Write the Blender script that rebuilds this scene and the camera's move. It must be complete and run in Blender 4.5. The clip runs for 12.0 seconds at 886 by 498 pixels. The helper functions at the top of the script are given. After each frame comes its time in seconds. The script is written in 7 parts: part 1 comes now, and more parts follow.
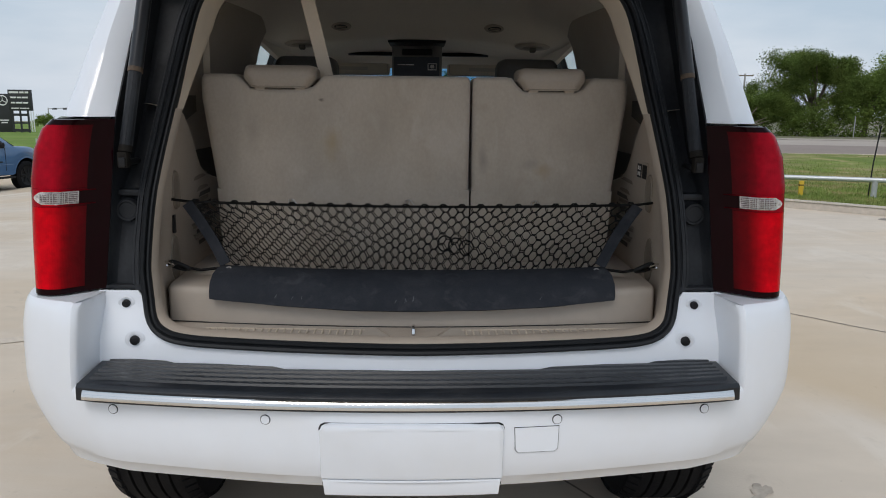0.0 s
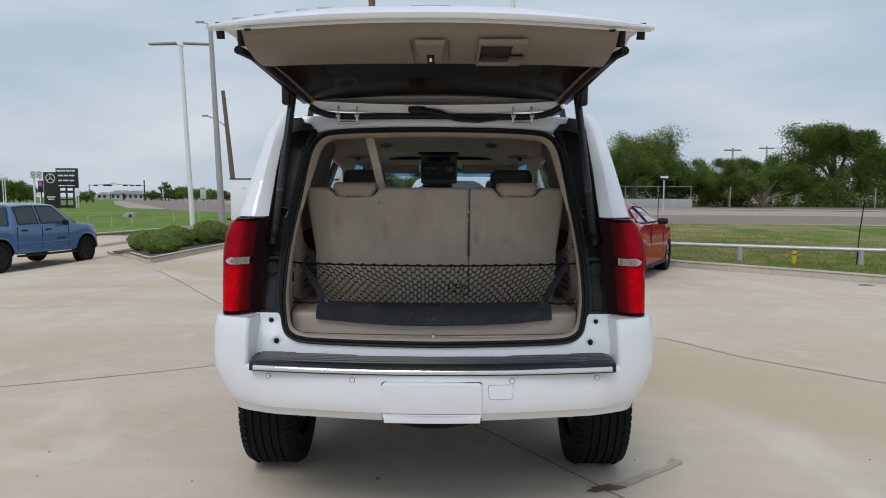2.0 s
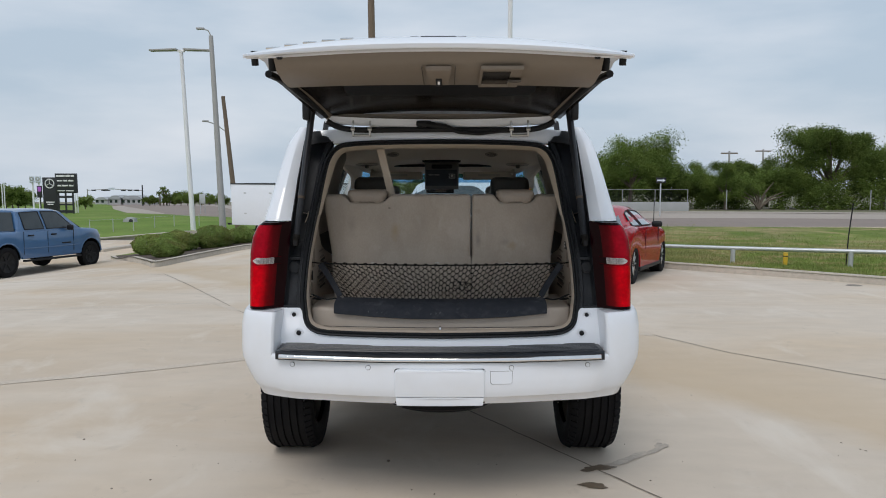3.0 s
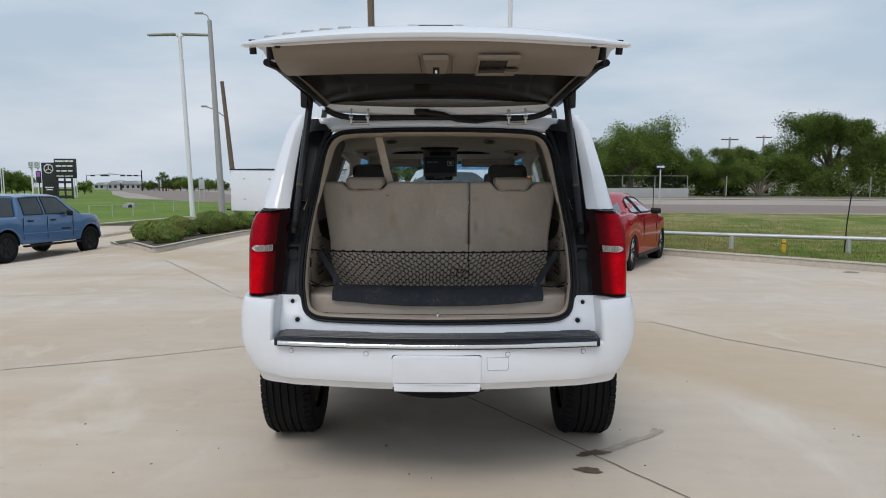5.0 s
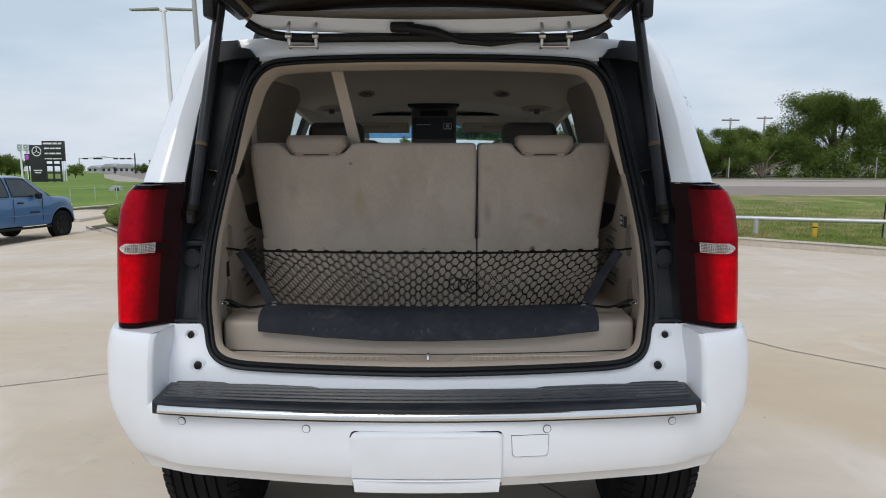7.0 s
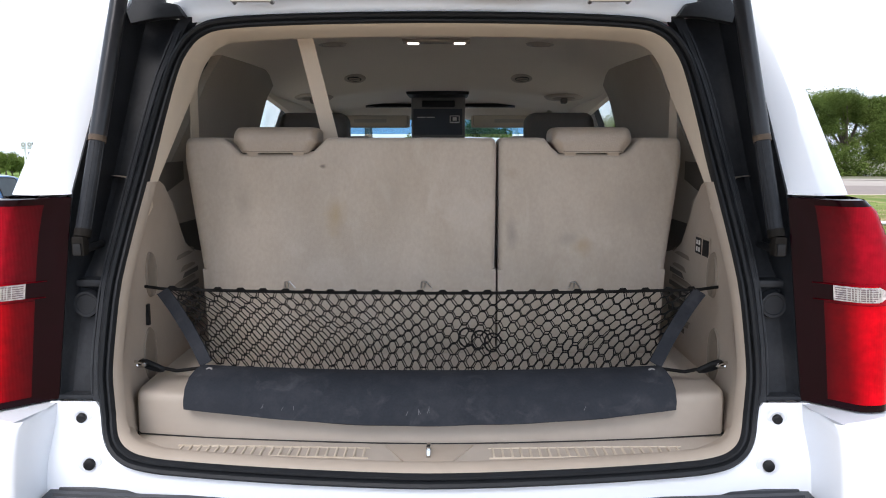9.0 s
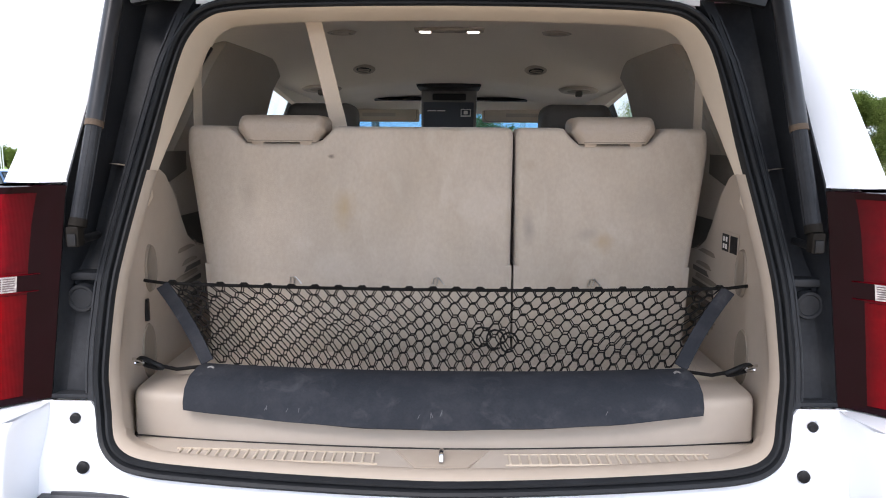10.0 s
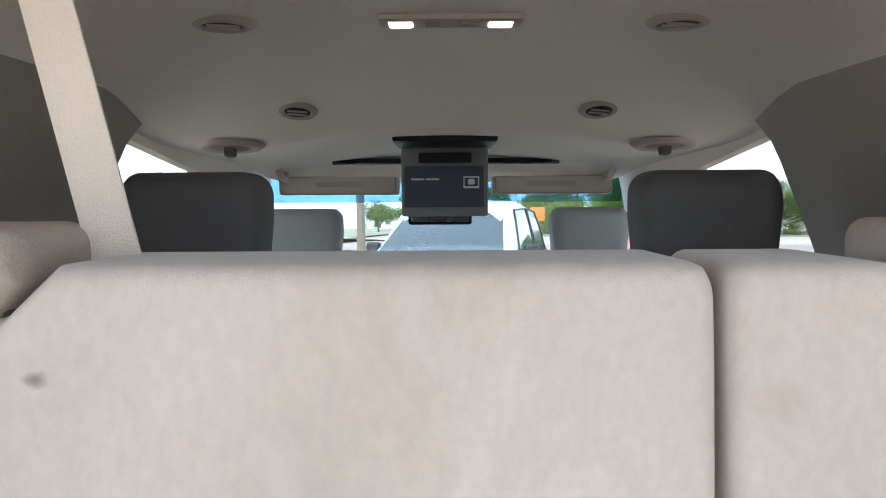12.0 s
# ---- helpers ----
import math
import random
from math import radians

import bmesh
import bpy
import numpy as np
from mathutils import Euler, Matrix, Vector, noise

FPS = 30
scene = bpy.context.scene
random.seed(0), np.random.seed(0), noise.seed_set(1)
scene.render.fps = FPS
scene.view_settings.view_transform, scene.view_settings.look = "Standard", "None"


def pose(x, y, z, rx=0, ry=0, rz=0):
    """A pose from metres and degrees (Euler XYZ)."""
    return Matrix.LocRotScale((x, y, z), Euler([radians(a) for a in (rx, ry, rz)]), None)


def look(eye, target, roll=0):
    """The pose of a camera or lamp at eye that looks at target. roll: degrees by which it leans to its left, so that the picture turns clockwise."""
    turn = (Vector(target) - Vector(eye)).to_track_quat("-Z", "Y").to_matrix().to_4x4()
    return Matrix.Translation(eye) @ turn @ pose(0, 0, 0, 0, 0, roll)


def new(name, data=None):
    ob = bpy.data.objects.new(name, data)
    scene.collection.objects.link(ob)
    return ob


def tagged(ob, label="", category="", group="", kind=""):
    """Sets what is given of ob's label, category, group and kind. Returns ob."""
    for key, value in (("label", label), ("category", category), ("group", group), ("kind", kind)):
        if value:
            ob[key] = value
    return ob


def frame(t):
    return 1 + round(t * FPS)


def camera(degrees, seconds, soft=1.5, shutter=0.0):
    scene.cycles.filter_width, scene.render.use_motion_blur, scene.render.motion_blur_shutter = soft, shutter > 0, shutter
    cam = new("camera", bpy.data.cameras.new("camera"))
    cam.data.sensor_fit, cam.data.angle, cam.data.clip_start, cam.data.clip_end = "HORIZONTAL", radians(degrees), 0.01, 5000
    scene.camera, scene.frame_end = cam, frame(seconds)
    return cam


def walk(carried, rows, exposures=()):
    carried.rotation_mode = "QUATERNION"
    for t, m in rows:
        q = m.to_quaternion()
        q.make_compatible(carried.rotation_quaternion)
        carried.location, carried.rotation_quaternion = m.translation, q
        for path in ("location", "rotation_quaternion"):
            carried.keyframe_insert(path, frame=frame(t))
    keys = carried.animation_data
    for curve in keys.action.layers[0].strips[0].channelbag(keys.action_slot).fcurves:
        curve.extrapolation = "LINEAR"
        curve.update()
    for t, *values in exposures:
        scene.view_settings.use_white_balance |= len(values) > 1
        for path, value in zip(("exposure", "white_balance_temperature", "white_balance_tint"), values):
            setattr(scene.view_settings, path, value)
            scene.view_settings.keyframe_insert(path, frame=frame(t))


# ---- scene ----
# The car stands at x = 0 with its tail towards the camera; y runs forwards along it and z is up from the concrete.
cam = camera(62.1, 12.0, 1.0)
PATH = [
    (0, (0.016, -1.72, 1.454), (0.078, 0.237, 1.05), 0.7),
    (0.5, (0.02, -2.098, 1.482), (0.038, -0.129, 1.129), 0.7),
    (1, (0.034, -2.467, 1.527), (0.027, -0.489, 1.23), 0.6),
    (1.5, (0.011, -2.812, 1.561), (-0.003, -0.827, 1.314), 0.4),
    (2, (0.064, -3.126, 1.601), (0.05, -1.137, 1.389), 0.2),
    (2.5, (0.025, -3.351, 1.611), (0.015, -1.361, 1.412), 0.1),
    (3, (0.03, -3.479, 1.624), (0.021, -1.489, 1.422), -0.0),
    (5, (0.041, -3.506, 1.635), (0.033, -1.52, 1.395), 0.1),
    (5.5, (0.053, -3.383, 1.603), (0.046, -1.4, 1.349), 0.1),
    (6, (0.026, -2.964, 1.572), (0.025, -0.983, 1.301), 0.1),
    (6.5, (0.048, -2.518, 1.546), (0.051, -0.539, 1.262), 0.1),
    (7, (0.043, -2.091, 1.515), (0.045, -0.112, 1.229), 0.0),
    (7.5, (0.053, -1.766, 1.502), (0.05, 0.215, 1.225), -0.0),
    (7.7, (0.059, -1.658, 1.51), (0.053, 0.323, 1.233), -0.0),
    (9.3, (0.036, -1.366, 1.504), (0.021, 0.613, 1.211), -0.0),
    (9.5, (0.039, -1.362, 1.501), (0.018, 0.617, 1.208), 0.1),
    (10, (0.019, -1.29, 1.485), (-0.008, 0.688, 1.19), 0.4),
    (10.5, (0.032, -0.999, 1.466), (0.005, 0.981, 1.181), 0.9),
    (11, (0.024, -0.584, 1.469), (-0.003, 1.398, 1.204), 1.1),
    (11.5, (-0.017, -0.215, 1.511), (-0.005, 1.775, 1.307), 0.6),
    (12, (-0.017, 0.043, 1.556), (-0.013, 2.038, 1.424), -0.3),
]
EXPOSURES = [  # seconds, stops, kelvin, tint
    (0.0, 0.1, 6450, 12),
    (1.0, 0.1, 6450, 12),
    (2.0, 0.0, 6450, 12),
    (2.5, -0.02, 6450, 12),
    (3.0, 0.06, 6450, 12),
    (5.0, 0.06, 6450, 12),
    (6.5, 0.16, 6450, 12),
    (7.0, 0.22, 6450, 12),
    (7.7, 0.52, 6450, 12),
    (9.3, 1.34, 6400, 17),
    (10.0, 1.64, 6480, 18),
    (10.5, 2.25, 6720, 17),
    (11.0, 2.46, 6450, 14),
    (11.5, 2.25, 6350, 15),
    (12.0, 2.30, 5980, 13),
]
walk(cam, [(t, look(eye, target, roll)) for t, eye, target, roll in PATH], EXPOSURES)

# ---- sky and sun: a bright overcast afternoon ----
SUN_HEIGHT, SUN_SIDE = 54, 200
sky_world = bpy.data.worlds.new("overcast_sky")
scene.world = sky_world
sky_world.use_nodes = True
wn, wl = sky_world.node_tree.nodes, sky_world.node_tree.links
wn.clear()
w_out, w_bg = wn.new("ShaderNodeOutputWorld"), wn.new("ShaderNodeBackground")
w_sky = wn.new("ShaderNodeTexSky")
w_sky.sky_type, w_sky.sun_disc = "NISHITA", False
w_sky.sun_elevation, w_sky.sun_rotation = radians(SUN_HEIGHT), radians(SUN_SIDE)
w_sky.air_density, w_sky.dust_density, w_sky.ozone_density = 1.0, 4.0, 1.0
w_dim = wn.new("ShaderNodeVectorMath")
w_dim.operation = "SCALE"
w_dim.inputs["Scale"].default_value = 0.09
w_co, w_map, w_noise, w_ramp = (wn.new("ShaderNodeTexCoord"), wn.new("ShaderNodeMapping"), wn.new("ShaderNodeTexNoise"),
                                wn.new("ShaderNodeValToRGB"))
w_map.inputs["Scale"].default_value = (1.6, 1.6, 6.0)
w_noise.inputs["Scale"].default_value, w_noise.inputs["Detail"].default_value = 1.6, 6
w_noise.inputs["Roughness"].default_value = 0.5
w_ramp.color_ramp.elements[0].position, w_ramp.color_ramp.elements[0].color = 0.40, (0.50, 0.61, 0.71, 1)
w_ramp.color_ramp.elements[1].position, w_ramp.color_ramp.elements[1].color = 0.74, (0.775, 0.83, 0.885, 1)
w_mix = wn.new("ShaderNodeMix")
w_mix.data_type = "RGBA"
w_mix.inputs["Factor"].default_value = 0.86
wl.new(w_co.outputs["Generated"], w_map.inputs["Vector"])
wl.new(w_map.outputs["Vector"], w_noise.inputs["Vector"])
wl.new(w_noise.outputs["Fac"], w_ramp.inputs["Fac"])
wl.new(w_sky.outputs["Color"], w_dim.inputs[0])
wl.new(w_dim.outputs["Vector"], w_mix.inputs["A"])
wl.new(w_ramp.outputs["Color"], w_mix.inputs["B"])
wl.new(w_mix.outputs["Result"], w_bg.inputs["Color"])
w_bg.inputs["Strength"].default_value = 0.98
wl.new(w_bg.outputs["Background"], w_out.inputs["Surface"])
sun = new("sun", bpy.data.lights.new("sun", "SUN"))
sun.data.energy, sun.data.angle, sun.data.color = 1.08, radians(25), (1.0, 0.96, 0.9)
sun_way = Vector((math.sin(radians(SUN_SIDE)) * math.cos(radians(SUN_HEIGHT)), math.cos(radians(SUN_SIDE)) * math.cos(radians(SUN_HEIGHT)),
                  math.sin(radians(SUN_HEIGHT))))
sun.matrix_world = look(sun_way * 40, (0, 0, 0))


# ---- materials ----
def mat(name, color, rough=0.6, metal=0.0, spread=0.12, scale=6.0, fine=60.0, bump=0.0, bump_scale=None, coat=0.0, tint=None,
        tint_amount=0.0, tint_scale=1.5, stretch=(1, 1, 1), sheen=0.0, spec=0.5, per_object=0.0):
    """A surface with variation at two scales, a slight stain colour and fine relief."""
    m = bpy.data.materials.new(name)
    m.use_nodes = True
    n, l = m.node_tree.nodes, m.node_tree.links
    b = n["Principled BSDF"]
    co, mp = n.new("ShaderNodeTexCoord"), n.new("ShaderNodeMapping")
    mp.inputs["Scale"].default_value = stretch
    l.new(co.outputs["Object"], mp.inputs["Vector"])
    big, small = n.new("ShaderNodeTexNoise"), n.new("ShaderNodeTexNoise")
    big.inputs["Scale"].default_value, big.inputs["Detail"].default_value = scale, 5
    small.inputs["Scale"].default_value, small.inputs["Detail"].default_value = fine, 3
    for t in (big, small):
        l.new(mp.outputs["Vector"], t.inputs["Vector"])
    add = n.new("ShaderNodeMath")
    add.operation = "ADD"
    l.new(big.outputs["Fac"], add.inputs[0])
    l.new(small.outputs["Fac"], add.inputs[1])
    rng = n.new("ShaderNodeMapRange")
    rng.inputs["From Min"].default_value, rng.inputs["From Max"].default_value = 0.65, 1.35
    rng.inputs["To Min"].default_value, rng.inputs["To Max"].default_value = 1 - spread, 1 + spread
    l.new(add.outputs["Value"], rng.inputs["Value"])
    value = rng.outputs["Result"]
    if per_object:
        info, r2, mul = n.new("ShaderNodeObjectInfo"), n.new("ShaderNodeMapRange"), n.new("ShaderNodeMath")
        r2.inputs["To Min"].default_value, r2.inputs["To Max"].default_value = 1 - per_object, 1 + per_object
        l.new(info.outputs["Random"], r2.inputs["Value"])
        mul.operation = "MULTIPLY"
        l.new(value, mul.inputs[0])
        l.new(r2.outputs["Result"], mul.inputs[1])
        value = mul.outputs["Value"]
    base = n.new("ShaderNodeMix")
    base.data_type = "RGBA"
    base.inputs["A"].default_value = (*color, 1)
    base.inputs["B"].default_value = (*(tint or color), 1)
    if tint:
        spot, ramp = n.new("ShaderNodeTexNoise"), n.new("ShaderNodeMapRange")
        spot.inputs["Scale"].default_value, spot.inputs["Detail"].default_value = tint_scale, 6
        l.new(mp.outputs["Vector"], spot.inputs["Vector"])
        ramp.inputs["From Min"].default_value, ramp.inputs["From Max"].default_value = 0.45, 0.72
        ramp.inputs["To Max"].default_value = tint_amount
        l.new(spot.outputs["Fac"], ramp.inputs["Value"])
        l.new(ramp.outputs["Result"], base.inputs["Factor"])
    else:
        base.inputs["Factor"].default_value = 0.0
    sc = n.new("ShaderNodeVectorMath")
    sc.operation = "SCALE"
    l.new(base.outputs["Result"], sc.inputs[0])
    l.new(value, sc.inputs["Scale"])
    l.new(sc.outputs["Vector"], b.inputs["Base Color"])
    b.inputs["Roughness"].default_value, b.inputs["Metallic"].default_value = rough, metal
    b.inputs["Coat Weight"].default_value, b.inputs["Sheen Weight"].default_value = coat, sheen
    b.inputs["Coat Roughness"].default_value = 0.06
    b.inputs["Specular IOR Level"].default_value = spec
    if bump:
        bn, tex = n.new("ShaderNodeBump"), n.new("ShaderNodeTexNoise")
        tex.inputs["Scale"].default_value, tex.inputs["Detail"].default_value = bump_scale or fine, 4
        l.new(mp.outputs["Vector"], tex.inputs["Vector"])
        l.new(tex.outputs["Fac"], bn.inputs["Height"])
        bn.inputs["Strength"].default_value, bn.inputs["Distance"].default_value = bump, 0.01
        l.new(bn.outputs["Normal"], b.inputs["Normal"])
    return m


def glass(name, tint, gloss=0.35, rough=0.0):
    """A thin tinted pane: clear through, with a mirror-like skin that follows the angle."""
    m = bpy.data.materials.new(name)
    m.use_nodes = True
    n, l = m.node_tree.nodes, m.node_tree.links
    n.clear()
    out, mix, clear, shine, fr, sharp, dim = (n.new("ShaderNodeOutputMaterial"), n.new("ShaderNodeMixShader"), n.new("ShaderNodeBsdfTransparent"),
                                              n.new("ShaderNodeBsdfGlossy"), n.new("ShaderNodeLayerWeight"), n.new("ShaderNodeMath"), n.new("ShaderNodeMapRange"))
    clear.inputs["Color"].default_value = (*tint, 1)
    shine.inputs["Roughness"].default_value = rough
    fr.inputs["Blend"].default_value = 0.5
    sharp.operation = "POWER"
    sharp.inputs[1].default_value = 4.0
    dim.inputs["To Min"].default_value, dim.inputs["To Max"].default_value = 0.04, gloss
    l.new(fr.outputs["Facing"], sharp.inputs[0])
    l.new(sharp.outputs["Value"], dim.inputs["Value"])
    l.new(dim.outputs["Result"], mix.inputs["Fac"])
    l.new(clear.outputs["BSDF"], mix.inputs[1])
    l.new(shine.outputs["BSDF"], mix.inputs[2])
    l.new(mix.outputs["Shader"], out.inputs["Surface"])
    return m


def lamp_mat(name, color, strength):
    m = bpy.data.materials.new(name)
    m.use_nodes = True
    b = m.node_tree.nodes["Principled BSDF"]
    b.inputs["Base Color"].default_value = (0.9, 0.9, 0.88, 1)
    b.inputs["Emission Color"].default_value, b.inputs["Emission Strength"].default_value = (*color, 1), strength
    return m


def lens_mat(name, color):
    """Red lamp plastic, smoked towards its inner edge and rim, the bright middle of its reflector put into the colour,
    with a fine moulded grid.
    """
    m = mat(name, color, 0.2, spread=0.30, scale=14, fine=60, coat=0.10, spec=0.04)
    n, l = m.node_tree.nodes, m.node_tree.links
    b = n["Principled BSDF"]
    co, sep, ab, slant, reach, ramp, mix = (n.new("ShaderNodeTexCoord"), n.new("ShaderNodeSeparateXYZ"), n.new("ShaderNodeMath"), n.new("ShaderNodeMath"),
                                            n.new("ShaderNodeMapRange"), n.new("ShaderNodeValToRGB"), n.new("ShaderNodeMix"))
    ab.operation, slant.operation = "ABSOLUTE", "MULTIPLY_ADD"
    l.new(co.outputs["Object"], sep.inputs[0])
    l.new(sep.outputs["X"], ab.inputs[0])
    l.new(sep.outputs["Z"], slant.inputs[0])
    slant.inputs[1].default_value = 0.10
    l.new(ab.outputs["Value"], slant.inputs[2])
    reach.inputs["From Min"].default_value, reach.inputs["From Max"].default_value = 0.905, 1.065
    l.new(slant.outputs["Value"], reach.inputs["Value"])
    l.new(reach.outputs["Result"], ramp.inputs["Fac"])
    # Ramp by position: dark edges and the reflector's bright column, painted in.
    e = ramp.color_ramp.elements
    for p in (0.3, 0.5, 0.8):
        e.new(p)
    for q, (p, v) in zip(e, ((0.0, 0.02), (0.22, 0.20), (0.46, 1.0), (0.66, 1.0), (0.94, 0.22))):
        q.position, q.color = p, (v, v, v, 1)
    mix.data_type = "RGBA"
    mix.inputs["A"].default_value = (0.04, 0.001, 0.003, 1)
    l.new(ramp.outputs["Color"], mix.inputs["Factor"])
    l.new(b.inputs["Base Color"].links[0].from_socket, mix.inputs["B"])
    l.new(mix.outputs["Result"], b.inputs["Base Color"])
    wave, bump = n.new("ShaderNodeTexWave"), n.new("ShaderNodeBump")
    wave.bands_direction = "X"
    wave.inputs["Scale"].default_value, wave.inputs["Distortion"].default_value = 60, 0.5
    l.new(co.outputs["Object"], wave.inputs["Vector"])
    l.new(wave.outputs["Fac"], bump.inputs["Height"])
    bump.inputs["Strength"].default_value, bump.inputs["Distance"].default_value = 0.10, 0.002
    l.new(bump.outputs["Normal"], b.inputs["Normal"])
    return m


WHITE = mat("white_paint", (0.785, 0.82, 0.875), 0.32, spread=0.015, scale=2, fine=9, coat=0.7, bump=0.02, bump_scale=300)
WHITE_LOW = mat("white_paint_road_dust", (0.785, 0.82, 0.875), 0.36, spread=0.02, scale=2, fine=9, coat=0.6, tint=(0.68, 0.67, 0.65),
                tint_amount=0.2, tint_scale=5)
BLACKP = mat("black_plastic", (0.012, 0.0125, 0.014), 0.5, spec=0.25, spread=0.25, scale=8, fine=120, bump=0.12, bump_scale=500)
GREYP = mat("dusty_grey_plastic", (0.017, 0.019, 0.023), 0.5, spec=0.22, spread=0.25, scale=9, fine=90, bump=0.1, bump_scale=420, tint=(0.050, 0.053, 0.058),
            tint_amount=0.45, tint_scale=7)
STEP = mat("ribbed_step_plastic", (0.011, 0.014, 0.019), 0.36, spec=0.42, spread=0.25, scale=9, fine=70, bump=0.06, bump_scale=300, tint=(0.03, 0.031, 0.033),
           tint_amount=0.35, tint_scale=9)
RUBBER = mat("seal_rubber", (0.013, 0.0145, 0.017), 0.55, spec=0.25, spread=0.2, fine=90, bump=0.05, bump_scale=200)
TYRE = mat("tyre_rubber", (0.009, 0.009, 0.0105), 0.75, spec=0.14, spread=0.3, scale=7, fine=80, bump=0.2, bump_scale=160, tint=(0.022, 0.021, 0.019),
           tint_amount=0.35, tint_scale=4)
CHROME = mat("chrome", (0.74, 0.74, 0.74), 0.12, 1.0, spread=0.03, fine=20)
STEEL = mat("bright_steel", (0.6, 0.6, 0.6), 0.3, 1.0, spread=0.08, fine=40)
BEIGE = mat("beige_trim_plastic", (0.41, 0.345, 0.283), 0.55, spread=0.035, scale=4, fine=40, bump=0.1, bump_scale=700, tint=(0.30, 0.247, 0.195),
            tint_amount=0.35, tint_scale=3)
FLOORPLASTIC = mat("pale_cargo_floor_plastic", (0.43, 0.375, 0.32), 0.5, spread=0.04, scale=4, fine=40, bump=0.1, bump_scale=700, tint=(0.37, 0.32, 0.265),
                   tint_amount=0.3, tint_scale=5)
BEIGE_LIGHT = mat("pale_beige_trim", (0.56, 0.48, 0.385), 0.55, spread=0.03, scale=4, fine=40, bump=0.08, bump_scale=700)
TAUPE = mat("taupe_woven_trim", (0.33, 0.29, 0.25), 0.85, spread=0.08, scale=5, fine=200, bump=0.15, bump_scale=900)
DARKTRIM = mat("dark_taupe_trim", (0.10, 0.088, 0.076), 0.8, spread=0.1, scale=5, fine=160, bump=0.1, bump_scale=600)
HEADLINER = mat("headliner_cloth", (0.78, 0.69, 0.60), 0.9, spread=0.05, scale=2.5, fine=180, bump=0.1, bump_scale=900)
CARPET = mat("seatback_carpet", (0.425, 0.368, 0.309), 0.95, spread=0.075, scale=7, fine=130, bump=0.2, bump_scale=650, tint=(0.315, 0.255, 0.19),
             tint_amount=0.4, tint_scale=6, stretch=(1, 1, 0.7), sheen=0.2)
FLOORCARPET = mat("cargo_floor_carpet", (0.46, 0.39, 0.32), 0.95, spread=0.08, scale=8, fine=180, bump=0.4, bump_scale=420, sheen=0.2)
LEATHER = mat("beige_leather", (0.34, 0.285, 0.235), 0.45, spread=0.06, scale=6, fine=120, bump=0.18, bump_scale=260)
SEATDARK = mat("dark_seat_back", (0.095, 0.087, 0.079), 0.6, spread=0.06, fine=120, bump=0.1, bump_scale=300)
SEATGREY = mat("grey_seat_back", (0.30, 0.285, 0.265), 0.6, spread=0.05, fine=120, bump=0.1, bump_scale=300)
WEBBING = mat("belt_webbing", (0.55, 0.47, 0.38), 0.8, spread=0.07, scale=5, fine=400, bump=0.3, bump_scale=700)
CORD = mat("black_net_cord", (0.011, 0.0105, 0.0105), 0.8, spec=0.12, spread=0.25, fine=300)
NETCLOTH = mat("dark_net_fabric", (0.026, 0.029, 0.036), 0.85, spec=0.15, spread=0.12, scale=7, fine=200, bump=0.25, bump_scale=60, tint=(0.09, 0.09, 0.1),
               tint_amount=0.2, tint_scale=16)
SCUFF = mat("pale_scuff", (0.11, 0.11, 0.12), 0.9, spread=0.2, fine=300)
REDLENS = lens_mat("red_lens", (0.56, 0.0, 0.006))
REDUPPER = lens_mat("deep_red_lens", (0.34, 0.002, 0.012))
DARKLENS = mat("smoked_red_lens", (0.009, 0.0004, 0.002), 0.05, spread=0.15, scale=9, fine=30, coat=0.10, spec=0.05)
STRUT = mat("glossy_black_strut", (0.016, 0.017, 0.020), 0.28, spread=0.2, scale=9, fine=90, spec=0.45)
DIRTYP = mat("dusty_brown_plastic", (0.014, 0.0125, 0.011), 0.7, spread=0.3, scale=20, fine=120, spec=0.08)
CLEARLENS = mat("clear_lens", (0.58, 0.54, 0.53), 0.15, spread=0.5, scale=90, fine=160, coat=1.0, bump=0.5, bump_scale=120)
SMOKE = mat("smoky_lens_trim", (0.16, 0.12, 0.12), 0.3, spread=0.1)
MIRRORGLASS = mat("mirror_silver", (0.75, 0.76, 0.77), 0.03, 1.0, spread=0.02)
SCREEN = mat("dark_screen", (0.045, 0.052, 0.068), 0.5, spread=0.06, fine=30)
SCREENGREY = mat("grey_screen_housing", (0.19, 0.18, 0.172), 0.5, spread=0.05, fine=90)
LABELWHITE = mat("label_print", (0.75, 0.74, 0.72), 0.6, spread=0.03)
PRIVACY = glass("dark_privacy_glass", (0.45, 0.52, 0.52))
TINTED = glass("privacy_glass", (0.84, 0.87, 0.86))
CLEAR = glass("clear_side_glass", (0.90, 0.93, 0.92))
WINDSHIELD = glass("windshield_glass", (0.86, 0.92, 0.93))
# Darker beige; on the pocket and cup discs it puts recess shade into colour.
DARKBEIGE = mat("dark_beige_trim", (0.22, 0.182, 0.146), 0.6, spread=0.04, scale=5, fine=60, bump=0.08, bump_scale=600)
# The beige trim darkened: the underside's shade is put into its colour.
GATETRIM_SHADED = mat("shaded_gate_trim_plastic", (0.215, 0.180, 0.145), 0.5, spread=0.04, scale=4, fine=40, bump=0.1, bump_scale=700)
RUST = mat("rusty_steel", (0.09, 0.062, 0.042), 0.8, spread=0.3, scale=30, fine=200)
SHADEBAND = glass("blue_shade_band", (0.44, 0.63, 0.78))
GATEGLASS = mat("gate_glass_inner_side", (0.014, 0.011, 0.009), 0.22, spread=0.15, scale=3, fine=30, spec=0.25)
